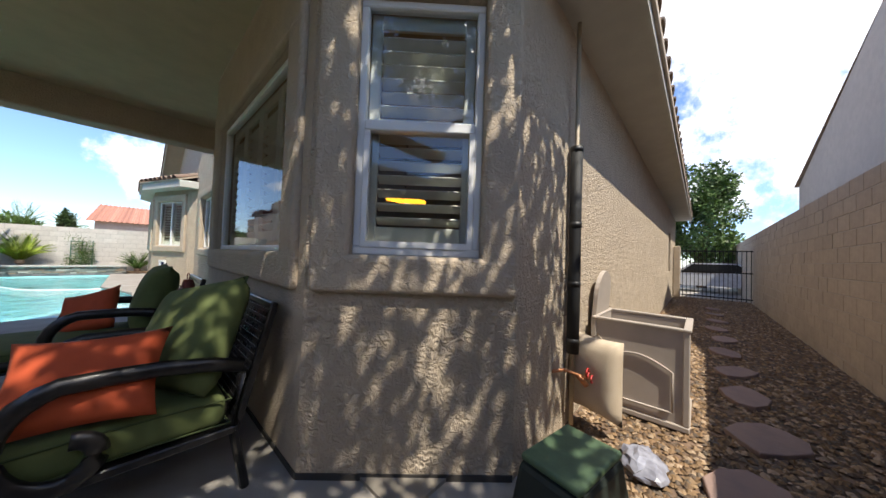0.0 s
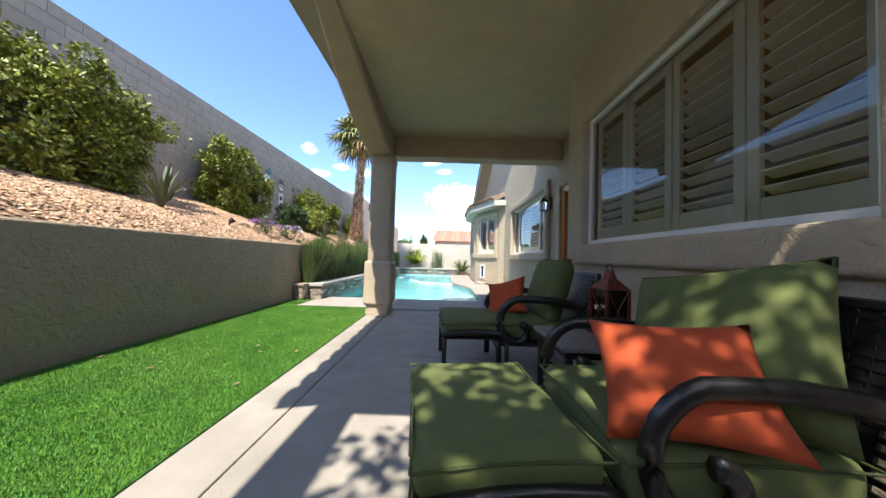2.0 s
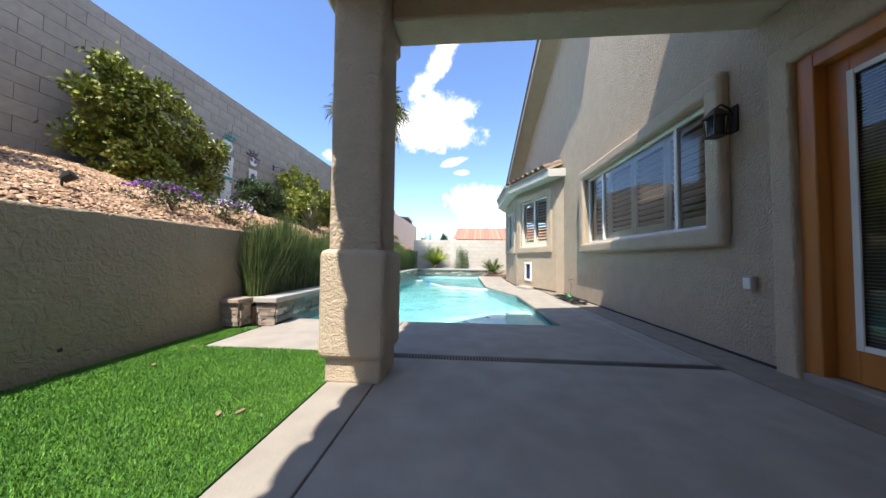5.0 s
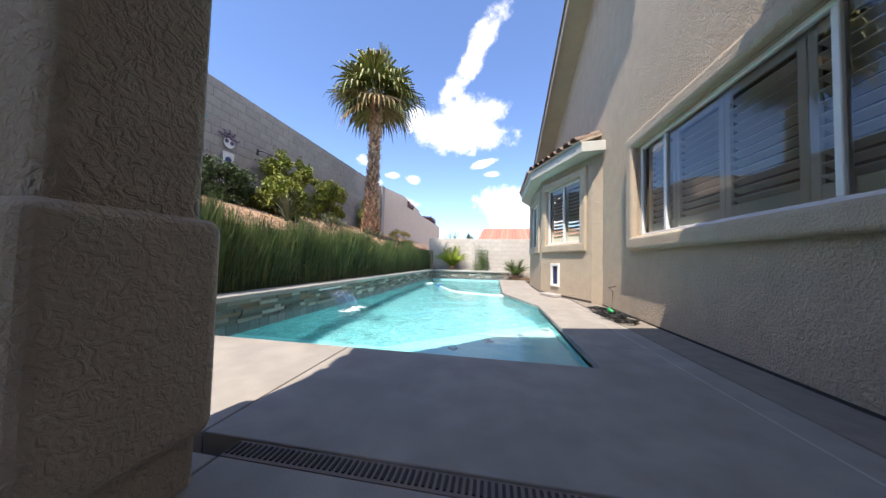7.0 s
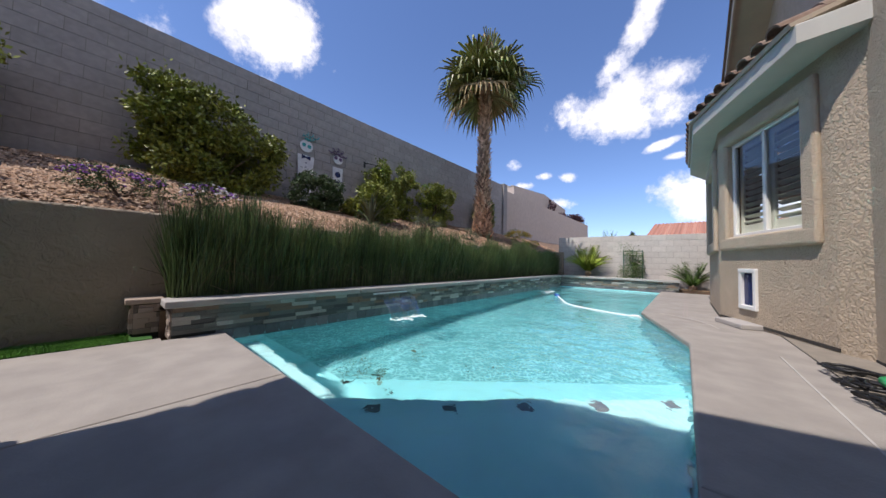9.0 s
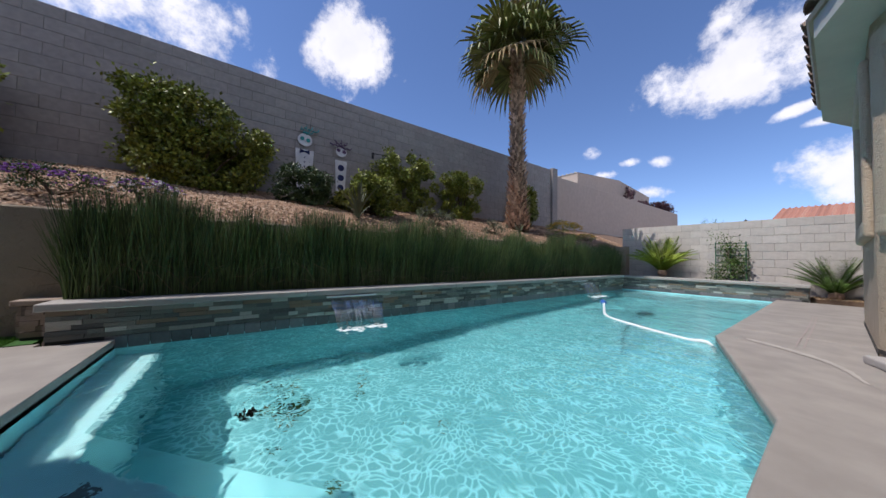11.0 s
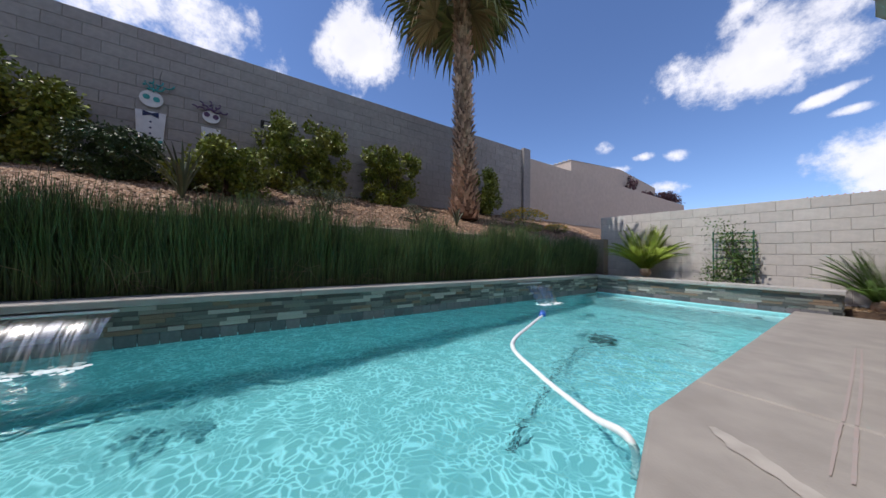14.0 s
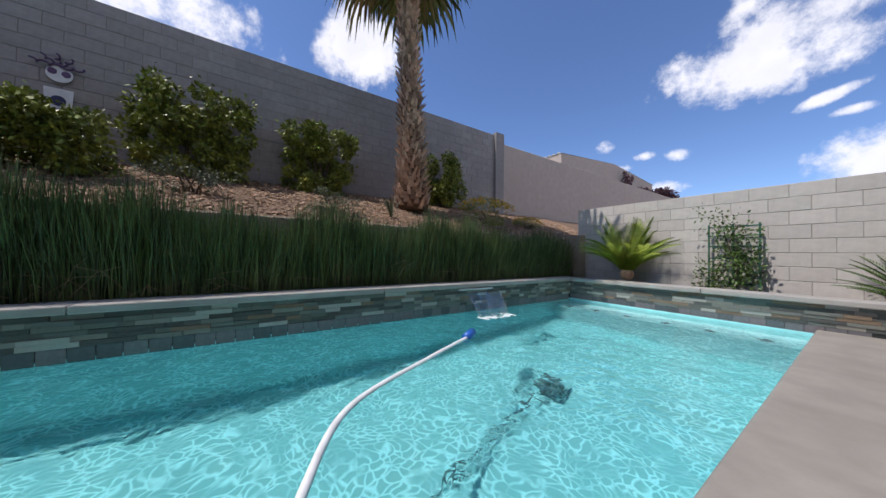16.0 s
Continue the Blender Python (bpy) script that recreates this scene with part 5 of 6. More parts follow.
blades("turf_blades", 230000, -3.52, ED - 0.01, 0.2, 5.03, 0.016, "blade")
blades("turf_strip_blades", 9000, -3.52, -3.13, 5.03, 5.7, 0.016, "blade")
blades("turf_edge_blades", 9000, -3.52, ED - 0.01, -2.5, 0.2, 0.016, "blade")


# ---- plants ----
def leaf_cloud(points, normals, length, width, rng, droop=0.3):
    """Pointed leaves, four corners each, at the given points."""
    n = len(points)
    d = normals + rng.normal(0, 0.7, (n, 3))
    d[:, 2] -= droop * rng.rand(n)
    d /= np.linalg.norm(d, axis=1)[:, None] + 1e-9
    side = np.cross(d, rng.normal(0, 1, (n, 3)))
    side /= np.linalg.norm(side, axis=1)[:, None] + 1e-9
    L = (length * rng.uniform(0.6, 1.3, n))[:, None]
    W = (width * rng.uniform(0.7, 1.2, n))[:, None]
    v = np.stack([points, points + d * L * 0.5 + side * W * 0.5, points + d * L, points + d * L * 0.5 - side * W * 0.5], 1)
    return v.reshape(-1, 3)


def leaf_mesh(name, v, mat, parent, label=""):
    me = bpy.data.meshes.new(name)
    me.from_pydata(v.tolist(), [], np.arange(len(v)).reshape(-1, 4).tolist())
    me.materials.append(M[mat])
    ob = new(name, me)
    ob.parent = parent
    return tagged(ob, label)


def shrub(name, label, at, size, n, seed, mat="leaf", clumps=26, leaf=(0.075, 0.042), shape="egg", category="shrub", stems=7):
    """Leaves in clumps on a few stems: uneven outline, gaps between the clumps."""
    rng = np.random.RandomState(seed)
    t = thing(name, label, category, at)
    sx, sy, sz = size
    cs = []
    while len(cs) < clumps:
        p = rng.uniform(-1, 1, 3)
        if shape == "wall" and len(cs) < clumps:
            p = rng.uniform(-1, 1, 3)
            top = 0.98 - (0.45 if n > 15000 else 0.1) * max(0.0, p[1] + 0.1) - 0.16 * abs(math.sin(4.3 * p[1] + seed))
            if p[2] > top or abs(p[1]) > 0.95 - 0.3 * max(0.0, -p[2] - 0.4):
                continue
            p[0] *= 0.8
            cs.append(p)
            continue
        if shape != "wall" and np.linalg.norm(p * (1, 1, 0.9)) < 1 and np.linalg.norm(p) > 0.35:
            cs.append(p)
    cs = np.array(cs)
    r = 0.33 if clumps < 40 else (0.19 if shape == "wall" else 0.25)
    own = rng.randint(0, clumps, n)
    off = rng.normal(0, 1, (n, 3))
    off /= np.linalg.norm(off, axis=1)[:, None]
    rad = r * rng.uniform(0.35, 1.0, n)[:, None] ** 0.6 * rng.uniform(0.7, 1.25, clumps)[own][:, None]
    q = cs[own] + off * rad
    far = rng.rand(n) < 0.03
    q[far] *= 1.18
    pts = np.stack([q[:, 0] * sx / 2, q[:, 1] * sy / 2, np.maximum((q[:, 2] + 0.95) * sz / 2, 0.01)], 1)
    leaf_mesh("leaves", leaf_cloud(pts, off, leaf[0], leaf[1], rng), mat, t)
    bm = bmesh.new()
    for k in range(stems):
        e = cs[rng.randint(clumps)]
        b = (rng.uniform(-0.05, 0.05), rng.uniform(-0.1, 0.1), -0.06)
        e = (e[0] * sx / 2 * 0.8, e[1] * sy / 2 * 0.8, max((e[2] + 0.95) * sz / 2, 0.1))
        mid = ((b[0] + e[0]) / 2 * 0.7, (b[1] + e[1]) / 2 * 0.8, e[2] * 0.5)
        tube(bm, [b, mid, e], [0.018, 0.012, 0.005], 5)
    part("stems", bm, "twig", t)
    return t


def bank_at(x, y):
    return (x, y, bank_height(x, y) - 0.02)


WS = "wall_shrub"
shrub(WS, "large leafy green shrub trained against the grey block wall", bank_at(-5.55, 3.45), (0.9, 2.0, 1.95), 22000, 1, clumps=130, shape="wall")
shrub(WS, "tall fan shaped yellow green shrub against the grey block wall", bank_at(-5.6, 6.65), (0.75, 2.05, 1.8), 22000, 2, clumps=130, shape="wall")
shrub(WS, "bushy green shrub against the grey block wall below the iron bracket", bank_at(-5.6, 10.75), (0.75, 1.5, 1.5), 14000, 3, clumps=70, shape="wall")
shrub(WS, "narrow leafy shrub against the grey block wall", bank_at(-5.65, 12.65), (0.6, 1.25, 1.4), 10000, 4, clumps=60, shape="wall")
shrub(WS, "small shrub behind the palm at the wall", bank_at(-5.65, 15.7), (0.6, 1.15, 1.35), 8000, 5, clumps=30)
shrub("round_shrub", "dark clipped round shrub on the gravel bank", bank_at(-5.1, 8.3), (0.9, 1.0, 0.78), 12000, 6, "leaf_dark", clumps=60, leaf=(0.045, 0.025), stems=4)
shrub("low_shrub", "light green low shrub below the wall figures", bank_at(-4.95, 9.5), (0.85, 1.2, 0.85), 8000, 7, clumps=30)
shrub("grey_shrub", "wispy grey green low shrub on the gravel", bank_at(-4.4, 10.9), (0.6, 0.9, 0.4), 1600, 8, "leaf_grey", clumps=16, leaf=(0.05, 0.012))
shrub("grey_shrub", "wispy grey green low shrub near the reeds", bank_at(-4.2, 12.6), (0.5, 0.8, 0.35), 1300, 9, "leaf_grey", clumps=14, leaf=(0.05, 0.012))
shrub(WS, "leafy shrub at the shaded end of the wall", bank_at(-5.55, 1.6), (0.8, 1.6, 1.9), 5000, 11, clumps=36)


def flowering(name, label, at, size, n, seed, mat, flowers):
    t = shrub(name, label, at, size, n, seed, mat, clumps=18, leaf=(0.035, 0.014), category="flowering plant", stems=5)
    rng = np.random.RandomState(seed + 50)
    for nm, fm, k in flowers:
        bm = bmesh.new()
        for _ in range(k):
            a, e = rng.uniform(0, 6.28), rng.uniform(0.2, 1.2)
            r = rng.uniform(0.8, 1.05)
            c = Vector((math.cos(a) * math.cos(e) * size[0] / 2 * r, math.sin(a) * math.cos(e) * size[1] / 2 * r, (math.sin(e) * r + 0.95) * size[2] / 2))
            s = rng.uniform(0.012, 0.024)
            bmesh.ops.create_icosphere(bm, subdivisions=1, radius=s, matrix=Matrix.Translation(c) @ Matrix.Diagonal((1, 1, 0.6, 1)))
        part(nm, bm, fm, t, kind="stuff")


flowering("verbena_plant", "low plant with purple and white flower heads by the wall edge", bank_at(-4.15, 5.55), (0.6, 0.9, 0.34), 2200, 21, "leaf_dark", (("purple_flowers", "flower_purple", 120),))
flowering("verbena_plant", "low plant dotted with white and violet flowers by the reeds", bank_at(-4.0, 6.35), (0.55, 0.7, 0.4), 2200, 22, "leaf_dark", (("white_flowers", "flower_white", 60), ("purple_flowers", "flower_purple", 60)))
flowering("daisy_bush", "low bush of yellow flowers at the foot of the palm", bank_at(-4.2, 15.9), (0.9, 1.6, 0.62), 3200, 23, "leaf", (("yellow_flowers", "flower_yellow", 380),))
flowering("daisy_bush", "low yellow flowering bush by the end post", bank_at(-4.3, 17.3), (0.6, 0.9, 0.3), 1400, 24, "leaf", (("yellow_flowers", "flower_yellow", 80),))


def strap_plant(name, label, at, n, length, width, seed, mat, lean=(20, 75), category="plant"):
    """Long tapering leaves that arch out of one root, each a folded strip."""
    rng = random.Random(seed)
    t = thing(name, label, category, at)
    for k in range(n):
        a, tilt = rng.uniform(0, 360), rng.uniform(*lean)
        L = length * rng.uniform(0.7, 1.15)
        vs, fs = [], []
        S = 7
        x, z = 0.0, 0.0
        for i in range(S + 1):
            u = i / S
            ang = radians(90 - tilt * (0.45 + 0.9 * u))
            w = width * (0.55 + 0.9 * u) * (1 - u) ** 0.6 + 0.0015
            vs += [(x, -w, z + 0.3 * w), (x, 0, z), (x, w, z + 0.3 * w)]
            x, z = x + math.cos(ang) * L / S, z + math.sin(ang) * L / S
        for i in range(S):
            for j in (0, 1):
                q = 3 * i + j
                fs.append((q, q + 3, q + 4, q + 1))
        ob = raw("leaf", vs, fs, mat, t, smooth=True)
        ob.matrix_basis = pose(0, 0, 0, 0, 0, a)
    return t


strap_plant("strap_leaf_plant", "upright broad leaved plant on the gravel before the shrub", bank_at(-4.75, 3.9), 22, 0.75, 0.045, 31, "leaf_grey", (10, 60))
strap_plant("strap_leaf_plant", "arching strap leaved plant behind the reeds", bank_at(-4.35, 9.1), 34, 0.7, 0.022, 32, "leaf_grey", (10, 70))
strap_plant("strap_leaf_plant", "small spiky plant beside the palm trunk", bank_at(-4.2, 13.6), 16, 0.42, 0.02, 33, "leaf_grey", (5, 55))


def feather_palm(name, label, at, n, length, leaflet, seed, mat, lean=(15, 85), pairs=30, stem=0.0):
    rng = random.Random(seed)
    t = thing(name, label, "palm plant", at)
    if stem:
        part("trunk", tubed([(0, 0, -stem), (0, 0, 0.05)], 0.2, 10), "bark", t)
    bm = bmesh.new()
    bmesh.ops.create_icosphere(bm, subdivisions=2, radius=0.12, matrix=Matrix.Translation((0, 0, 0.06)))
    part("crown_base", bm, "boot", t)
    for k in range(n):
        a, tilt = 360 * k / n * 2.618, rng.uniform(*lean)
        L = length * rng.uniform(0.8, 1.1)
        vs, fs, x, z = [], [], 0.0, 0.05
        for i in range(pairs):
            u = i / pairs
            ang = radians(90 - tilt * (0.55 + 0.75 * u))
            x, z = x + math.cos(ang) * L / pairs, z + math.sin(ang) * L / pairs
            l = leaflet * (math.sin(math.pi * min(1, u * 0.85 + 0.15)) ** 0.6)
            for s in (-1, 1):
                k0 = len(vs)
                dx, dz = math.cos(ang) * l * 0.65, math.sin(ang) * l * 0.65
                vs += [(x, 0, z), (x + dx * 0.5, s * l * 0.55, z + dz * 0.5 + 0.25 * l), (x + dx, s * l * 0.95, z + dz + 0.15 * l), (x + dx * 0.45 + 0.012, s * l * 0.5, z + dz * 0.45 + 0.22 * l)]
                fs.append((k0, k0 + 1, k0 + 2, k0 + 3))
        ob = raw("frond", vs, fs, mat, t)
        ob.matrix_basis = pose(0, 0, 0, 0, 0, a)
    return t


feather_palm("sago_palm", "dark green sago palm in the gravel by the pale wall", (0.92, 17.72, 0.06), 46, 0.85, 0.15, 41, "cycad")
feather_palm("sago_palm", "bright lime green young palm behind the pool wall", (-2.15, 17.7, 0.42), 60, 1.1, 0.26, 42, "lime_palm", (5, 75))


def fan_palm(at, height, lean_to, seed):
    """A fan palm: boots on the trunk, fans with folded blades, dry ones hanging below."""
    rng = random.Random(seed)
    t = thing("fan_palm", "tall fan palm with shaggy brown trunk on the gravel bank", "palm tree", at)
    pts, rad = [], []
    for i in range(15):
        u = i / 14
        pts.append((lean_to[0] * u ** 1.3, lean_to[1] * u ** 1.3, height * u))
        rad.append(0.2 * (1 - u) ** 3 + 0.16 - 0.025 * u)
    part("trunk", tubed(pts, rad, 14), "bark", t, smooth=True)
    vs, fs = [], []
    for k in range(760):
        u = k / 760
        i = u * 14
        a = k * 2.39996
        r = (0.2 * (1 - u) ** 3 + 0.16 - 0.025 * u) * 0.97
        c = Vector((lean_to[0] * u ** 1.3 + r * math.cos(a), lean_to[1] * u ** 1.3 + r * math.sin(a), height * u))
        out, side = Vector((math.cos(a), math.sin(a), 0)), Vector((-math.sin(a), math.cos(a), 0))
        w, l = rng.uniform(0.03, 0.075), rng.uniform(0.08, 0.2)
        j = len(vs)
        tip = c + out * rng.uniform(0.06, 0.15) + Vector((0, 0, l)) + side * rng.uniform(-0.02, 0.02)
        vs += [tuple(c - side * w), tuple(c + side * w), tuple(tip + side * w * 0.5), tuple(tip - side * w * 0.5), tuple(c + out * 0.03)]
        fs += [(j, j + 4, j + 3), (j + 4, j + 1, j + 2), (j + 4, j + 2, j + 3)]
    raw("trunk_fibre", vs, fs, "boot", t, kind="stuff")
    top = Vector((*lean_to, height))
    for k in range(34):
        a = k * 2.39996 + rng.uniform(-0.35, 0.35)
        u = k / 34
        el = radians(84 - 138 * u ** 0.85 + rng.uniform(-14, 14))
        stem = rng.uniform(0.4, 1.1)
        d = Vector((math.cos(a) * math.cos(el), math.sin(a) * math.cos(el), math.sin(el)))
        side = Vector((-math.sin(a), math.cos(a), 0))
        up = side.cross(d) * -1
        bend = Vector((0, 0, -0.12 if el > 0 else -0.03))
        hub = top + d * stem + bend
        vs, fs = [], []
        w = 0.014
        vs += [tuple(top - side * w), tuple(top + side * w), tuple(hub + side * w * 0.6), tuple(hub - side * w * 0.6)]
        fs.append((0, 1, 2, 3))
        nb = 24
        for b in range(nb):
            th = radians(-118 + 236 * b / (nb - 1))
            bl = rng.uniform(0.95, 1.35) * (1 - 0.2 * abs(th) / 2)
            dirv = (d * math.cos(th) + side * math.sin(th)).normalized()
            pv = dirv.cross(up).normalized()
            m1 = hub + dirv * bl * 0.55 + up * 0.02
            mid = hub + dirv * bl * 0.8 + Vector((0, 0, -0.06))
            tip = hub + dirv * bl * 0.93 + Vector((0, 0, -0.25 - 0.25 * rng.random()))
            j = len(vs)
            ww = 0.052
            vs += [tuple(hub), tuple(m1 + pv * ww), tuple(mid + pv * 0.03), tuple(tip), tuple(mid - pv * 0.03), tuple(m1 - pv * ww), tuple(m1 + up * 0.02), tuple(mid + up * 0.012)]
            fs += [(j, j + 1, j + 6), (j + 6, j + 1, j + 2, j + 7), (j + 7, j + 2, j + 3), (j, j + 6, j + 5), (j + 6, j + 7, j + 4, j + 5), (j + 7, j + 3, j + 4)]
        dry = k > 31 or rng.random() < 0.12
        raw("frond", vs, fs, "frond_dry" if dry else "frond", t, label="dry tan fan frond" if dry else "")
    bm = bmesh.new()
    for k in range(5):
        a = k * 1.3
        tube(bm, [top, top + Vector((math.cos(a) * 0.3, math.sin(a) * 0.3, 0.5)), top + Vector((math.cos(a) * 0.75, math.sin(a) * 0.75, 0.45))], [0.015, 0.012, 0.006], 5)
    part("flower_stalks", bm, "frond_dry", t)
    return t


fan_palm(bank_at(-4.95, 14.4), 5.5, (0.3, -0.42), 5)


def reeds(n):
    """Horsetail stems: thin, three-sided, many leaning a little."""
    rng = np.random.RandomState(12)
    y = 5.98 + (17.6 - 5.98) * rng.rand(n) ** 1.25
    x = rng.uniform(-3.5, -3.27, n)
    near = np.clip((y - 6) / 12, 0, 1)
    h = rng.uniform(0.6, 1.22, n) + 0.12 * (rng.rand(n) < 0.06) - 0.12 * near + 0.12 * np.sin(y * 2.3) * np.sin(y * 0.9 + 1) + 0.09 * np.sin(y * 6.1 + 2 * np.sin(y * 1.7)) + 0.05 * np.sin(y * 17.3)
    lx, ly = rng.normal(0.03, 0.09, n), rng.normal(0, 0.09, n)
    a = rng.rand(n) * 6.28
    r = 0.0042
    out = np.empty((n, 9, 3))
    for s, (u, k) in enumerate(((0, 1.0), (0.55, 0.95), (1.0, 0.35))):
        for c in range(3):
            th = a + c * 2.094
            out[:, 3 * s + c, 0] = x + lx * u ** 1.8 + np.cos(th) * r * k
            out[:, 3 * s + c, 1] = y + ly * u ** 1.8 + np.sin(th) * r * k
            out[:, 3 * s + c, 2] = 0.22 + h * u
    base = (np.arange(n) * 9)[:, None, None]
    q = []
    for s in range(2):
        for c in range(3):
            d = (c + 1) % 3
            q.append((3 * s + c, 3 * s + d, 3 * s + 3 + d, 3 * s + 3 + c))
    f = (base + np.array(q)[None]).reshape(-1, 4)
    me = bpy.data.meshes.new("horsetail_reeds")
    me.from_pydata(out.reshape(-1, 3).tolist(), [], f.tolist())
    me.materials.append(M["reed"])
    return tagged(new("horsetail_reeds", me), "dense green horsetail reeds in the raised planter behind the coping", "reeds", kind="stuff")


reeds(27000)
rng = np.random.RandomState(5)
bm = bmesh.new()
for k in range(220):
    y = rng.uniform(6, 17)
    p = Vector((rng.uniform(-3.4, -3.25), y, 0.4))
    q = p + Vector((rng.uniform(0.0, 0.12), rng.uniform(-0.5, 0.5), rng.uniform(-0.02, 0.4)))
    tube(bm, [p, (p + q) / 2 + Vector((0, 0, 0.08)), q], 0.0035, 3)
tagged(part("fallen_reeds", bm, "reed_dry"), "dry bent reed stems lying over the coping", "reeds", kind="stuff")

# trellis with a climber on the pale wall
tr = thing("trellis", "green garden trellis standing before the pale block wall", "trellis", (-0.72, 17.98, 0.06))
for x in (-0.29, 0, 0.29):
    part("post", boxed(x - 0.012, x + 0.012, -0.012, 0.012, 0, 1.32, 0.003), "trellis", tr)
for z in (0.15, 0.35, 0.55, 0.75, 0.95, 1.12, 1.27):
    part("rung", boxed(-0.31, 0.31, 0.012, 0.024, z, z + 0.02, 0.003), "trellis", tr)
shrub("climber", "leafy climbing plant grown through the green trellis", (-0.76, 17.9, 0.04), (0.22, 0.62, 1.45), 10, 61, clumps=30)
cl = bpy.data.objects["climber"]
for ch in list(cl.children):
    bpy.data.objects.remove(ch)
rr = np.random.RandomState(61)
cc = np.stack([rr.uniform(-0.3, 0.3, 26), rr.uniform(-0.06, 0.04, 26), rr.uniform(0.1, 1.5, 26)], 1)
own = rr.randint(0, 26, 1700)
off = rr.normal(0, 0.085, (1700, 3)) * (1, 0.6, 1.2)
leaf_mesh("leaves", leaf_cloud(cc[own] + off, off / 0.1, 0.055, 0.03, rr), "tree_leaf", cl)
part("stems", tube(tubed([(0, 0, 0), (0.1, 0, 0.6), (-0.05, 0, 1.2)], 0.008, 5), [(0, 0, 0), (-0.15, 0, 0.5), (0.1, 0, 1.3)], 0.006, 5), "twig", cl)


# ---- garden figures on the wall: flat painted metal shapes ----
def plate(pts, mat, owner, name, y=0.0, thick=0.006):
    bm = prism(pts, 0, thick)
    placed(bm, Matrix.Translation((y, 0, 0)) @ Matrix.Rotation(radians(90), 4, "Z") @ Matrix.Rotation(radians(90), 4, "X"))
    return part(name, bm, mat, owner)


def disc(cx, cz, r, k=1.0, n=16):
    return [(cx + r * math.cos(2 * math.pi * i / n), cz + r * k * math.sin(2 * math.pi * i / n)) for i in range(n)]


def figure_a(at):
    t = thing("garden_figure", "white painted metal yard figure with teal curls and bow tie", "garden ornament", at)
    plate([(-0.13, -1.1), (0.13, -1.1), (0.19, 0.0), (-0.19, 0.0)], "white_metal", t, "body")
    plate(disc(0, 0.22, 0.15, 0.95), "white_metal", t, "head")
    plate(disc(-0.06, 0.24, 0.045), "teal", t, "eye", 0.008)
    plate(disc(0.065, 0.22, 0.045), "teal", t, "eye", 0.008)
    plate([(-0.1, -0.1), (0, -0.06), (0.1, -0.1), (0.1, 0.0), (0, -0.03), (-0.1, 0.0)], "navy", t, "bow_tie", 0.008)
    for k in range(3):
        plate(disc(0, -0.18 - 0.1 * k, 0.016), "navy", t, "button", 0.008)
    plate([(-0.155, -0.55), (0.155, -0.55), (0.16, -0.48), (-0.16, -0.48)], "teal", t, "belt", 0.008)
    for k, (dy, dz) in enumerate(((-0.08, 0.14), (0.0, 0.2), (0.09, 0.18), (0.2, 0.16))):
        sp = [(0.02, dy * i / 12 * 1.3 + 0.03 * math.cos(i * 1.1), 0.34 + dz * i / 12 + 0.03 * math.sin(i * 1.1)) for i in range(13)]
        part("curl", tubed(sp, 0.012, 6), "teal", t, smooth=True)
    part("hook", tubed([(-0.03, 0.1, 0.45), (0.02, 0.1, 0.62), (0.0, 0.12, 0.75)], 0.004, 5), "iron", t)


def figure_b(at):
    t = thing("garden_figure", "white painted metal yard figure with violet curls and round buttons", "garden ornament", at)
    plate([(-0.08, -1.25), (0.08, -1.25), (0.14, -0.02), (-0.14, -0.02)], "white_metal", t, "body")
    plate(disc(0, 0.19, 0.13, 0.9), "white_metal", t, "head")
    plate(disc(-0.065, 0.22, 0.045), "violet", t, "eye", 0.008)
    plate(disc(0.065, 0.2, 0.045), "violet", t, "eye", 0.008)
    for k in range(3):
        plate(disc(0, -0.2 - 0.24 * k, 0.075), "navy", t, "button", 0.008)
    for dy, dz in ((-0.26, 0.03), (-0.16, 0.12), (-0.02, 0.16), (0.12, 0.13), (0.24, 0.02)):
        sp = [(0.02, dy * i / 12 + 0.025 * math.cos(i * 1.2), 0.29 + dz * i / 12 + 0.025 * math.sin(i * 1.2)) for i in range(13)]
        part("curl", tubed(sp, 0.013, 6), "violet", t, smooth=True)


figure_a((-5.99, 8.4, 3.2))
figure_b((-5.99, 9.2, 3.14))
br = thing("wall_bracket", "small dark iron bracket on the grey block wall", "bracket", (-6.02, 10.0, 3.45))
part("arm", tubed([(0, 0, 0), (0.12, 0.02, 0.0), (0.16, 0.3, 0.0), (0.0, 0.32, 0.0)], 0.01, 6), "iron", br)
part("plate", boxed(0, 0.01, -0.03, 0.03, -0.1, 0.06), "iron", br)

# ---- pool things ----
hz = -0.075


def arc_points(ctrl, n=40):
    """A smooth curve through control points."""
    out = []
    P = [Vector(c) for c in ctrl]
    for i in range(len(P) - 1):
        p0, p1, p2, p3 = P[max(i - 1, 0)], P[i], P[i + 1], P[min(i + 2, len(P) - 1)]
        for k in range(n // (len(P) - 1)):
            u = k / (n // (len(P) - 1))
            out.append(0.5 * ((2 * p1) + (-p0 + p2) * u + (2 * p0 - 5 * p1 + 4 * p2 - p3) * u * u + (-p0 + 3 * p1 - 3 * p2 + p3) * u ** 3))
    return out + [P[-1]]


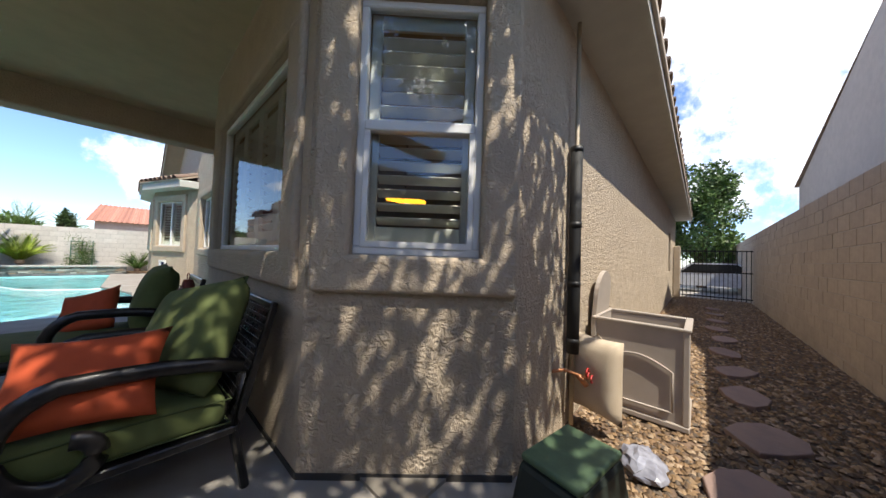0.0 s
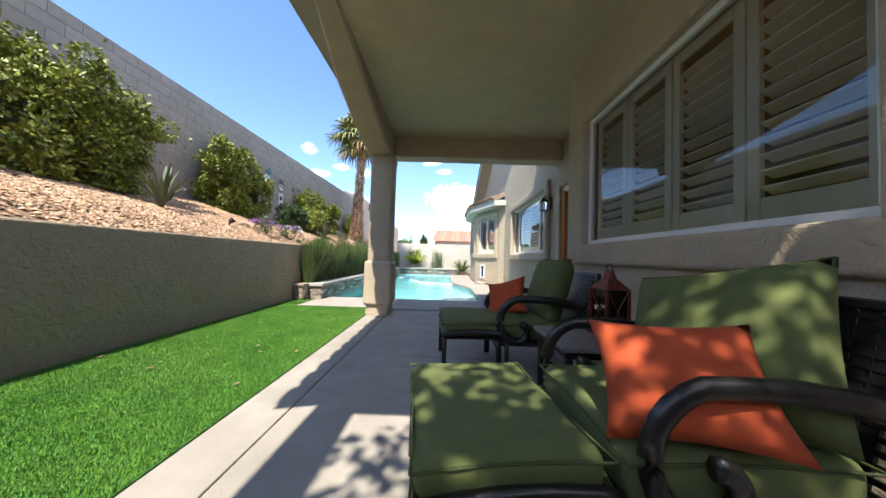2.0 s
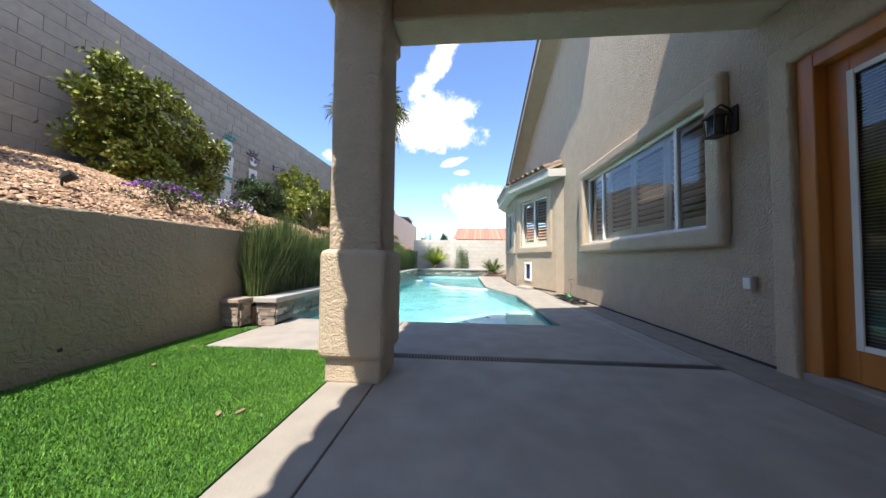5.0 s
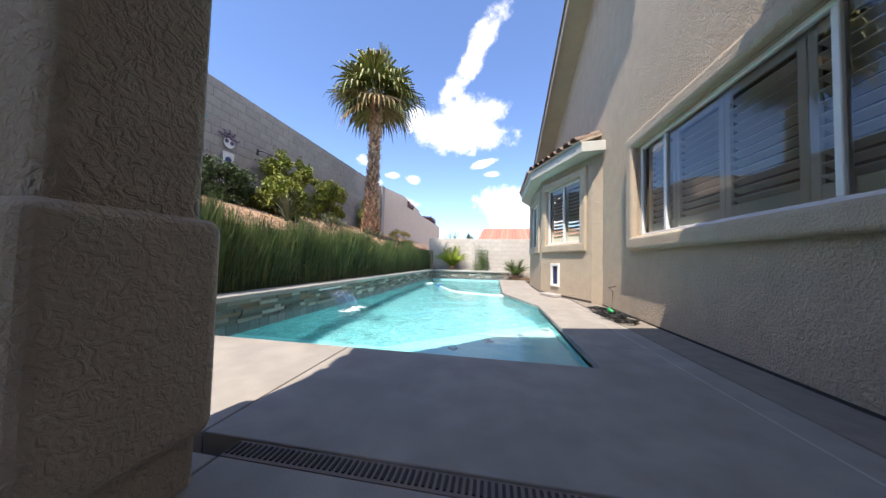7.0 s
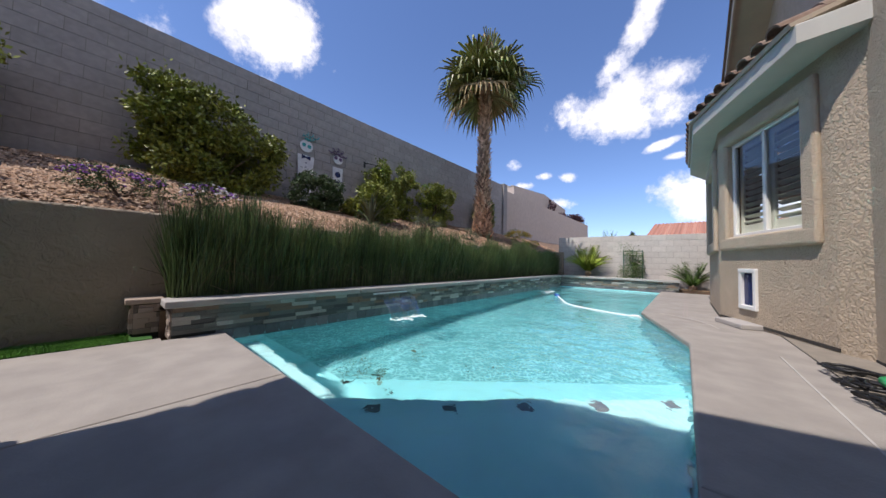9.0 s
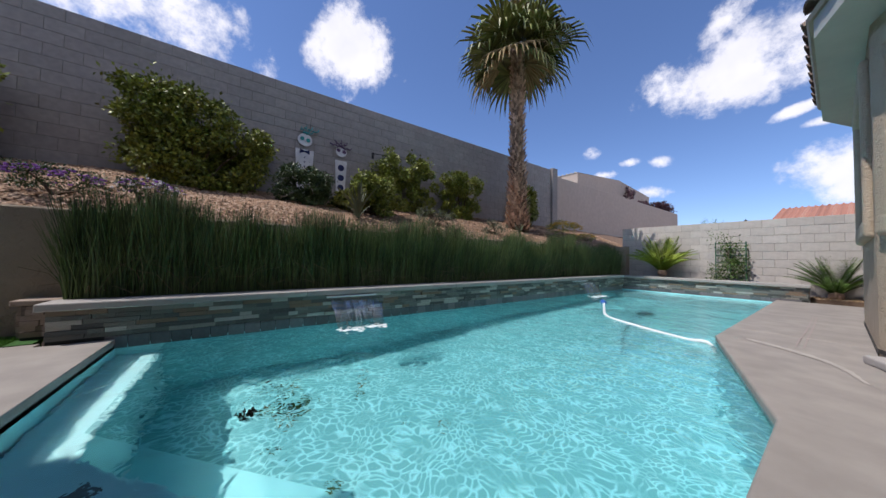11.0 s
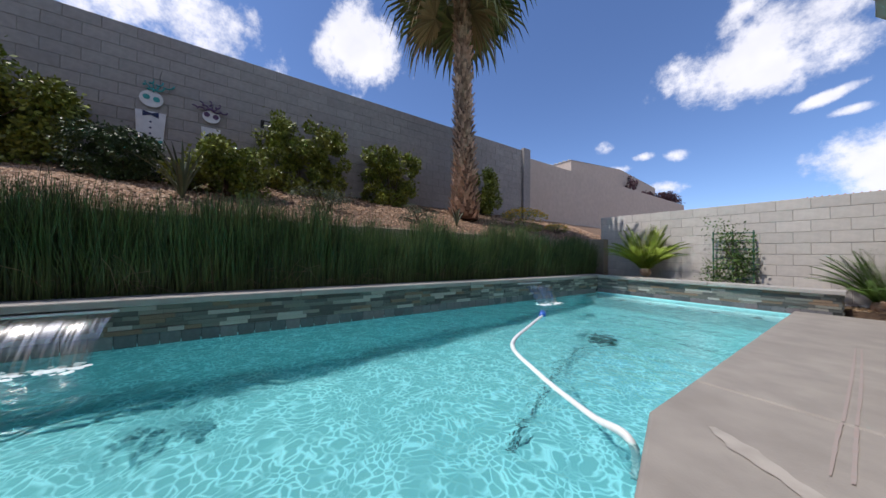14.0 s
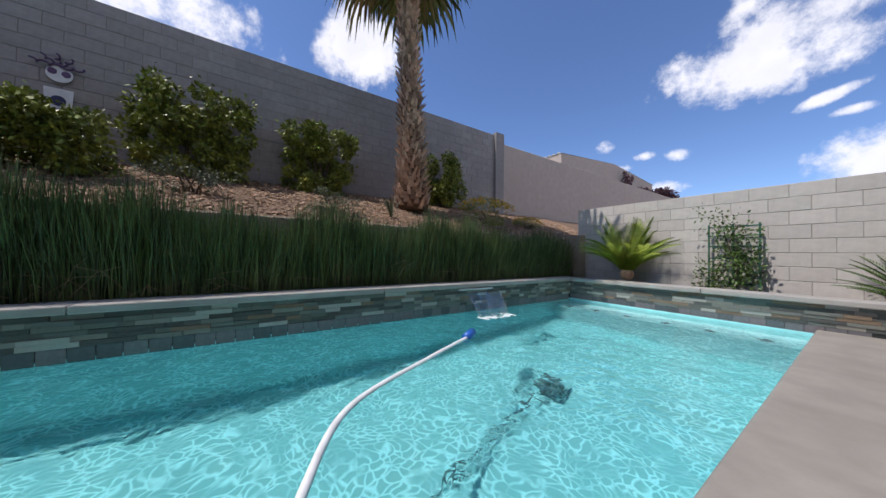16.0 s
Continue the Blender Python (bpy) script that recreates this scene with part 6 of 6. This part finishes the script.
hs = thing("vacuum_hose", "white pool cleaner hose floating in a curve with a blue float", "pool hose")
part("hose", tubed(arc_points([(-1.9, 13.5, hz), (-1.6, 12.85, hz), (-1.2, 12.1, hz), (-0.62, 11.74, hz), (-0.1, 11.52, hz), (0.14, 11.46, hz), (0.17, 11.46, hz - 0.3)], 60), 0.022, 8), "hose_white", hs, smooth=True)
part("float", tubed([(-2.02, 13.68, hz + 0.01), (-1.9, 13.5, hz + 0.01)], 0.05, 10), "blue_plastic", hs, smooth=True)
M["cleaner"] = material("grey_cleaner", (0.10, 0.20, 0.22), 0.6)
cr = thing("pool_cleaner", "grey robotic cleaner resting on the pool floor", "pool cleaner", (-1.45, 14.3, -1.44))
part("body", boxed(-0.15, 0.15, -0.12, 0.12, 0.03, 0.17, 0.05, 3), "cleaner", cr)
for y in (-0.14, 0.14):
    part("wheel", tubed([(0, y - 0.02, 0.07), (0, y + 0.02, 0.07)], 0.07, 14), "cleaner", cr)
part("hose", tubed(arc_points([(0, 0, 0.2), (0.1, -0.9, 0.12), (0.25, -1.6, 0.05), (0.6, -2.6, 0.04)], 24), 0.011, 6), "cleaner", cr, smooth=True)

fall_m = bpy.data.materials.new("falling_water")
fall_m.use_nodes = True
nt = fall_m.node_tree
nt.nodes.clear()
N_, L_ = nt.nodes.new, nt.links.new
a_, b_, x_, o_, co_, nz_, mp_, rr_ = (N_("ShaderNodeBsdfTransparent"), N_("ShaderNodeBsdfGlossy"), N_("ShaderNodeMixShader"), N_("ShaderNodeOutputMaterial"), N_("ShaderNodeTexCoord"),
                                      N_("ShaderNodeTexNoise"), N_("ShaderNodeMapping"), N_("ShaderNodeMapRange"))
mp_.inputs["Scale"].default_value = (3, 30, 2)
nz_.inputs["Scale"].default_value = 1.5
L_(co_.outputs["Object"], mp_.inputs["Vector"])
L_(mp_.outputs[0], nz_.inputs["Vector"])
rr_.inputs["From Min"].default_value, rr_.inputs["From Max"].default_value, rr_.inputs["To Min"].default_value, rr_.inputs["To Max"].default_value = 0.4, 0.7, 0.10, 0.55
L_(nz_.outputs["Fac"], rr_.inputs["Value"])
b_.inputs["Roughness"].default_value = 0.25
a_.inputs[0].default_value = (0.9, 0.95, 0.95, 1)
L_(rr_.outputs[0], x_.inputs[0])
L_(a_.outputs[0], x_.inputs[1])
L_(b_.outputs[0], x_.inputs[2])
L_(x_.outputs[0], o_.inputs[0])
M["waterfall"] = fall_m
M["foam_water"] = material("water_foam", (0.75, 0.85, 0.86), 0.6)
for k, y in enumerate((8.58, 14.55)):
    wf = thing("waterfall", "clear sheet of water spilling from the stone planter wall", "waterfall", (0, y, 0))
    vs, fs = [], []
    for i in range(13):
        u = i / 12
        for j in range(9):
            v = j / 8
            vs.append((-2.97 + 0.42 * u ** 0.75 + 0.01 * math.sin(j * 2.1), (v - 0.5) * (0.70 - 0.1 * u), 0.275 - 0.345 * u ** 1.8))
    for i in range(12):
        for j in range(8):
            q = i * 9 + j
            fs.append((q, q + 1, q + 10, q + 9))
    raw("sheet", vs, fs, "waterfall", wf, smooth=True)
    part("spout", boxed(-3.012, -2.955, -0.34, 0.34, 0.262, 0.285, 0.004), "hose_white", wf)
    bm = bmesh.new()
    rg = random.Random(k)
    for _ in range(90):
        c = Vector((-2.52 + rg.gauss(0, 0.06), rg.uniform(-0.3, 0.3), -0.072))
        bmesh.ops.create_icosphere(bm, subdivisions=1, radius=rg.uniform(0.008, 0.03), matrix=Matrix.Translation(c) @ Matrix.Diagonal((1.3, 1.3, 0.35, 1)))
    part("foam", bm, "foam_water", wf, kind="stuff")

lf = thing("pool_debris", "cluster of fallen leaves and dark blooms on the pool floor", "leaf litter", (-2.3, 7.62, -1.436))
rg = random.Random(9)
for k in range(34):
    s = rg.uniform(0.03, 0.075)
    x, y = (rg.gauss(0, 0.16), rg.gauss(0, 0.22)) if k < 24 else (rg.uniform(-0.4, 1.2), rg.uniform(-0.3, 1.3))
    pts = [(-s, -s * 0.3), (0, -s * 0.6), (s, 0), (0.2 * s, s * 0.5), (-s * 0.8, s * 0.4)] if k % 3 else [(-s * 1.6, -0.006), (s * 1.5, -0.01), (s * 1.7, 0.004), (-s * 1.6, 0.008)]
    part("leaf", placed(prism(pts, 0, 0.004), Matrix.Translation((x, y, 0)) @ Matrix.Rotation(rg.uniform(0, 6), 4, "Z")), ("leaf_dark", "hose_black", "reed_dry", "leaf_dark")[k % 4], lf)

gh = thing("garden_hose", "tangled black garden hose with green nozzle on the deck", "garden hose", (1.68, 8.75, 0.005))
rg = random.Random(4)
for k in range(5):
    pts = []
    for i in range(50):
        a = i * 0.42 + k
        pts.append((0.02 + (0.13 + 0.05 * math.sin(i * 0.7 + k)) * math.cos(a) + 0.03 * rg.uniform(-1, 1), -0.55 + i * 0.022 + (0.16 + 0.05 * math.cos(i * 0.5 + k)) * math.sin(a), 0.02 + 0.014 * k + 0.01 * math.sin(i)))
    part("loop", tubed(pts, 0.011, 6), "hose_black", gh, smooth=True)
part("nozzle", tubed([(0.0, 0.02, 0.12), (0.0, -0.12, 0.1)], [0.03, 0.02], 8), "lime_plastic", gh, smooth=True)
part("riser", tubed([(0.22, 0.5, 0.02), (0.24, 0.5, 0.35), (0.15, 0.45, 0.42), (0.25, 0.4, 0.45)], 0.006, 5), "iron", gh, smooth=True)

ow = thing("path_light", "small dark garden spotlight on the gravel bank", "garden light", bank_at(-4.3, 4.75))
part("lamp", tubed([(0, 0, 0.1), (0.06, 0.04, 0.16)], [0.035, 0.05], 10), "hose_black", ow)
part("stake", tubed([(0, 0, -0.05), (0, 0, 0.12)], 0.01, 6), "hose_black", ow)

# ---- lamp and table glimpsed through the corner window ----
il = thing("glass_pendant", "amber glass pendant lamps glowing inside the nook", "pendant lamp", (2.35, 0.35, 1.72))
for k in range(2):
    part("shade", placed(boxed(-0.13, 0.13, -0.04, 0.04, -0.03, 0.03, 0.01), Matrix.Translation((0.05 * k, 0.25 * k, 0.05 * k)) @ Matrix.Rotation(radians(12), 4, "X")), "amber", il)
part("rod", tubed([(0, 0.1, 0.05), (0, 0.1, 1.38)], 0.006, 5), "iron", il)

# ---- end of the side yard ----
gt = tagged(new("side_gate"), kind=S_)
part("pilaster", boxed(14.6, 14.9, -0.98, -0.78, 0, 1.95, 0.02), "stucco", gt)
bm = bmesh.new()
for z in (0.12, 1.0, 1.75):
    box(bm, 14.7, 14.74, -2.85, -1.0, z, z + 0.04)
part("gate_rails", bm, "iron", gt)
for k in range(17):
    part("picket", boxed(14.71, 14.73, -2.82 + 0.11 * k, -2.80 + 0.11 * k, 0.05, 1.8), "iron", gt)

cr = thing("parked_car", "white sedan parked in the driveway beyond the gate", "car", (19.5, -1.9, 0), 90)
body = [(-2.2, 0.3), (2.2, 0.3), (2.2, 0.75), (1.3, 0.85), (0.7, 1.35), (-0.9, 1.38), (-1.6, 0.95), (-2.2, 0.85)]
bm = prism([(x, z) for x, z in body], -0.85, 0.85)
part("body", placed(bm, Matrix.Rotation(radians(90), 4, "X")), "car", cr)
part("windows", placed(prism([(1.1, 0.88), (0.65, 1.3), (-0.85, 1.32), (-1.4, 0.95)], -0.86, 0.86), Matrix.Rotation(radians(90), 4, "X")), "hose_black", cr)
for x in (-1.4, 1.4):
    for y in (-0.8, 0.8):
        part("wheel", tubed([(x, y - 0.1, 0.33), (x, y + 0.1, 0.33)], 0.33, 18), "tyre", cr)
tagged(part("driveway", boxed(15.5, 26, -12, 12, -0.3, -0.02), "concrete"), kind=S_)


def tree(label, at, trunk_h, crown, n, seed, mat="tree_leaf", group="", name="shade_tree", leaf=(0.11, 0.06), clumps=60, shift=(0, 0, 0)):
    rng = np.random.RandomState(seed)
    t = thing(name, label, "tree", at, 0, group)
    bm = bmesh.new()
    tube(bm, [(0, 0, -0.2), (0.05, 0.02, trunk_h * 0.5), (0, 0, trunk_h)], [crown[0] * 0.06 + 0.05, crown[0] * 0.045 + 0.03, crown[0] * 0.035 + 0.02], 9)
    cs = []
    while len(cs) < clumps:
        p = rng.uniform(-1, 1, 3)
        if 0.3 < np.linalg.norm(p) < 1:
            cs.append(p)
    cs = np.array(cs)
    mid = np.array([shift[0], shift[1], trunk_h + crown[2] * 0.42 + shift[2]])
    sc = np.array(crown) / 2
    for k in range(12):
        e = cs[k] * sc * 0.85 + mid
        tube(bm, [(0, 0, trunk_h * 0.85), tuple((e + np.array([0, 0, trunk_h])) / 2 * (0.8, 0.8, 1)), tuple(e)], [crown[0] * 0.022, crown[0] * 0.014, 0.008], 6)
    part("trunk", bm, "twig", t)
    own = rng.randint(0, clumps, n)
    off = rng.normal(0, 1, (n, 3))
    off /= np.linalg.norm(off, axis=1)[:, None]
    q = cs[own] + off * 0.24 * rng.uniform(0.3, 1, n)[:, None]
    leaf_mesh("crown", leaf_cloud(q * sc + mid, off, leaf[0], leaf[1], rng), mat, t)
    return t


tree("broad leafy green tree beyond the side gate", (22.5, -1.6, -0.2), 1.6, (4.6, 4.6, 6.2), 16000, 71, leaf=(0.2, 0.12))
tree("leafy tree whose shade dapples the patio corner", (0.3, -4.1, -0.1), 3.7, (4.1, 3.0, 2.2), 6200, 72, leaf=(0.12, 0.09), clumps=84, shift=(0.25, 1.7, 0.2))
tree("distant dark purple tree over the wall", (-11.4, 36, -2), 7.9, (3, 3, 2.2), 2500, 73, "leaf_purple", "distant trees", leaf=(0.2, 0.12), clumps=26)
tree("distant dark purple tree over the wall", (-8.8, 37, -2), 6.6, (3.4, 3, 1.8), 2500, 74, "leaf_purple", "distant trees", leaf=(0.2, 0.12), clumps=26)
tree("distant round green tree beyond the pale wall", (-7.4, 45, -2), 3.4, (4, 4, 2.6), 4000, 75, "tree_leaf", "distant trees", leaf=(0.3, 0.2))
tree("distant narrow cypress beyond the pale wall", (-3.6, 44, -2), 3.4, (1.0, 1.0, 3.4), 2500, 76, "leaf_dark", "distant trees", leaf=(0.25, 0.12), clumps=40)
feather_palm("date_palm", "distant feathery date palm beyond the pale wall", (-5.8, 42, 2.4), 26, 2.2, 0.5, 77, "cycad", (5, 95), stem=4.7)
feather_palm("date_palm", "distant feathery date palm beyond the roofs", (-4.2, 50, 2.6), 24, 2.2, 0.5, 78, "cycad", (5, 95), stem=4.9)


def neighbour_house(name, label, x0, x1, y0, y1, z1, ridge, mat_roof, axis="x", over=0.5):
    h = thing(name, label, "house", ((x0 + x1) / 2, (y0 + y1) / 2, -2.3))
    w, d = (x1 - x0) / 2, (y1 - y0) / 2
    zt, zr = z1 + 2.3, ridge + 2.3
    bm = boxed(-w, w, -d, d, 0, zt)
    g = [bm.verts.new(p) for p in (((-w, -d, zt), (w, -d, zt), (0, -d, zr), (-w, d, zt), (w, d, zt), (0, d, zr)) if axis == "y" else ((-w, -d, zt), (-w, d, zt), (-w, 0, zr), (w, -d, zt), (w, d, zt), (w, 0, zr)))]
    bm.faces.new(g[:3])
    bm.faces.new(g[3:])
    part("outer_wall", bm, "neighbour", h)
    bm = bmesh.new()
    W, D = w + over, d + over
    if axis == "x":
        ends = [(-w, 0, zr), (w, 0, zr)]
        base = [(-W, -D, zt), (W, -D, zt), (W, D, zt), (-W, D, zt)]
        faces = [((0, 1), (0, 1)), ((2, 3), (1, 0))]
    else:
        ends = [(0, -d, zr), (0, d, zr)]
        base = [(-W, -D, zt), (W, -D, zt), (W, D, zt), (-W, D, zt)]
        faces = [((1, 2), (0, 1)), ((3, 0), (1, 0))]
    v = [bm.verts.new(p) for p in base + ends]
    if axis == "x":
        for f in ((0, 1, 5, 4), (2, 3, 4, 5)):
            bm.faces.new([v[i] for i in f])
    else:
        for f in ((1, 2, 5, 4), (3, 0, 4, 5)):
            bm.faces.new([v[i] for i in f])
    roof = part("roof", bm, mat_roof, h)
    # rows of barrel tiles on the slopes
    P = [Vector(p) for p in base + ends]
    vs, fs = [], []
    slopes = ((0, 1, 4, 5), (3, 2, 4, 5)) if axis == "x" else ((1, 2, 4, 5), (0, 3, 4, 5))
    for a, b, c, e in slopes:
        L = (P[b] - P[a]).length
        n = int(L / 0.33)
        for i in range(n):
            u0, u1 = i / n, (i + 0.62) / n
            k = len(vs)
            A, B, C, E = P[a].lerp(P[b], u0), P[a].lerp(P[b], u1), P[c].lerp(P[e], u0), P[c].lerp(P[e], u1)
            up = Vector((0, 0, 0.1))
            vs += [tuple(q) for q in (A, (A + B) / 2 + up, B, C, (C + E) / 2 + up, E)]
            fs += [(k, k + 1, k + 4, k + 3), (k + 1, k + 2, k + 5, k + 4), (k, k + 2, k + 1)]
    raw("roof_tiles", vs, fs, mat_roof, roof, kind="stuff")
    return h


neighbour_house("neighbour_house", "distant tan house with red barrel tile roof", -1.6, 12, 38, 47, 3.3, 5.2, "roof_red")
neighbour_house("neighbour_house", "distant white walled house above the tan wall", -16, -10.5, 28, 42, 7.5, 8.1, "soffit", over=0.05)
neighbour_house("neighbour_house", "tan neighbouring house with dark tile roof behind the side wall", 4.0, 19.5, -14, -4.6, 4.7, 7.6, "roof_tile", "y", over=0.12)

# ---- dark weep screed at the foot of the stucco ----
screed = tagged(new("weep_screed"), kind=S_)
for p0, p1, z in ((N1, N0, 0.0), (N2, N1, 0.0), (N3, N2, 0.02), ((2.0, 9.95), (2.0, 4.8), 0.008), (B1, B0, 0.03), (B2, B1, 0.0)):
    m, L = frame_of(p0, p1)
    part("strip", placed(boxed(0, L, -0.008, 0.002, z, z + 0.035), m), "joint", screed)
part("weep_hole", tubed([(-3.54, 4.31, 0.19), (-3.527, 4.31, 0.19)], 0.016, 10), "joint", screed)
rg = random.Random(15)
for k in range(14):
    x, y = rg.uniform(-3.4, -1.7), rg.uniform(1.6, 5.0)
    lf2 = thing("fallen_leaf", "small dry tan leaf lying on the artificial turf", "leaf", (x, y, 0.022 + rise(y)), rg.uniform(0, 360), "fallen leaves on the turf")
    part("blade", prism([(-0.03, -0.008), (0, -0.016), (0.035, 0), (0, 0.014), (-0.028, 0.008)], 0, 0.002), "reed_dry", lf2)

# ---- fine lines in the paving ----
for nm, q in (("sealant_line", (1.38, 1.392, 5.06, 6.995, 0.0085, 0.0115)), ("sealant_line", (1.38, 1.392, 7.01, 9.6, 0.0065, 0.0105))):
    part(nm, boxed(*q), "caulk", tagged(new("paving_line"), kind=S_))

def streak(points, widths, mat, owner, z):
    """A thin flat stain that follows a curve over the deck."""
    bm = bmesh.new()
    rows = []
    for _ in range(3):
        mid = [((a[0] + b[0]) / 2, (a[1] + b[1]) / 2, (v + w) / 2) for (a, v), (b, w) in zip(zip(points, widths), zip(points[1:], widths[1:]))]
        new_p, new_w = [points[0]], [widths[0]]
        for k, (x, y, w) in enumerate(mid):
            new_p.append((x, y))
            new_w.append(w)
            if k + 1 < len(mid):
                new_p.append(((x + 2 * points[k + 1][0] + mid[k + 1][0]) / 4, (y + 2 * points[k + 1][1] + mid[k + 1][1]) / 4))
                new_w.append(widths[k + 1])
        points, widths = new_p + [points[-1]], new_w + [widths[-1]]
    for i, (x, y) in enumerate(points):
        a, b = points[max(i - 1, 0)], points[min(i + 1, len(points) - 1)]
        d = Vector((b[0] - a[0], b[1] - a[1])).normalized()
        w = widths[i] * (1 + 0.6 * noise.noise(Vector((x * 14, y * 14, 0))))
        rows.append([bm.verts.new((x - d.y * w, y + d.x * w, z)), bm.verts.new((x + d.y * w, y - d.x * w, z))])
    for a, b in zip(rows, rows[1:]):
        bm.faces.new((a[0], a[1], b[1], b[0]))
    bmesh.ops.recalc_face_normals(bm, faces=bm.faces)
    return part("stain", bm, mat, owner)


M["pale_stain"] = material("dried_splash", (0.42, 0.385, 0.345), 0.8, (0.35, 0.32, 0.285), 9)
M["rust_stain"] = material("rust_stain", (0.34, 0.275, 0.25), 0.85, (0.33, 0.29, 0.27), 30)
stains = tagged(new("deck_stains"), kind=S_)
streak([(0.36, 11.78), (0.48, 11.68), (0.62, 11.58), (0.76, 11.47), (0.9, 11.32), (1.0, 11.08), (1.06, 10.8)], [0.015, 0.05, 0.035, 0.045, 0.03, 0.02, 0.008], "pale_stain", stains, 0.0065)
for k in range(2):
    streak([(0.70 + 0.05 * k, 11.75), (0.70 + 0.05 * k, 12.3), (0.71 + 0.04 * k, 12.39)], [0.005, 0.007, 0.005], "rust_stain", stains, 0.006)
    streak([(0.71 + 0.04 * k, 12.42), (0.72 + 0.04 * k, 13.4), (0.72 + 0.03 * k, 14.6)], [0.006, 0.008, 0.004], "rust_stain", stains, 0.0035)

# ---- stone facing and tiles, last ----
def face_stones(owner, p0, p1, z0, z1, row, lo, hi, mat="ledger", proud=0.02):
    ledger_wall(owner, p0, p1, z0, z1, row, mat, lo, hi, proud)


# outer faces look to the right of the run, so that stones stand out towards the pool
face_stones(planter, (-3.01, 5.96), (-3.01, 17.16), 0.04, 0.299, 0.043, 0.1, 0.32, proud=0.028)
face_stones(planter, (-3.28, 5.96), (-3.01, 5.96), 0.0, 0.299, 0.043, 0.06, 0.2, "ledger_warm")
face_stones(planter, (-3.0, 17.16), (0.58, 17.16), 0.04, 0.299, 0.043, 0.12, 0.34)
face_stones(planter, (0.58, 17.16), (0.58, 17.4), 0.0, 0.299, 0.043, 0.08, 0.2)
face_stones(short, (-3.52, 5.72), (-3.31, 5.72), 0.04, 0.32, 0.05, 0.1, 0.2, "ledger_warm", 0.03)
face_stones(short, (-3.31, 5.72), (-3.31, 5.9), 0.04, 0.32, 0.05, 0.08, 0.18, "ledger_warm", 0.03)


def tiles_along(p0, p1, z0=-0.105, z1=0.037):
    m, L = frame_of(p0, p1)
    n = int(L / 0.152)
    me = mesh_from(boxed(0.003, 0.149, -0.014, 0, z0, z1), "tile", "tile")
    for i in range(n):
        ob = new("tile", me)
        ob.parent = planter
        ob.matrix_basis = m @ Matrix.Translation((i * 0.152, 0, 0))


tiles_along((-3.01, 6.3), (-3.01, 17.1))
tiles_along((-3.0, 17.16), (0.58, 17.16))
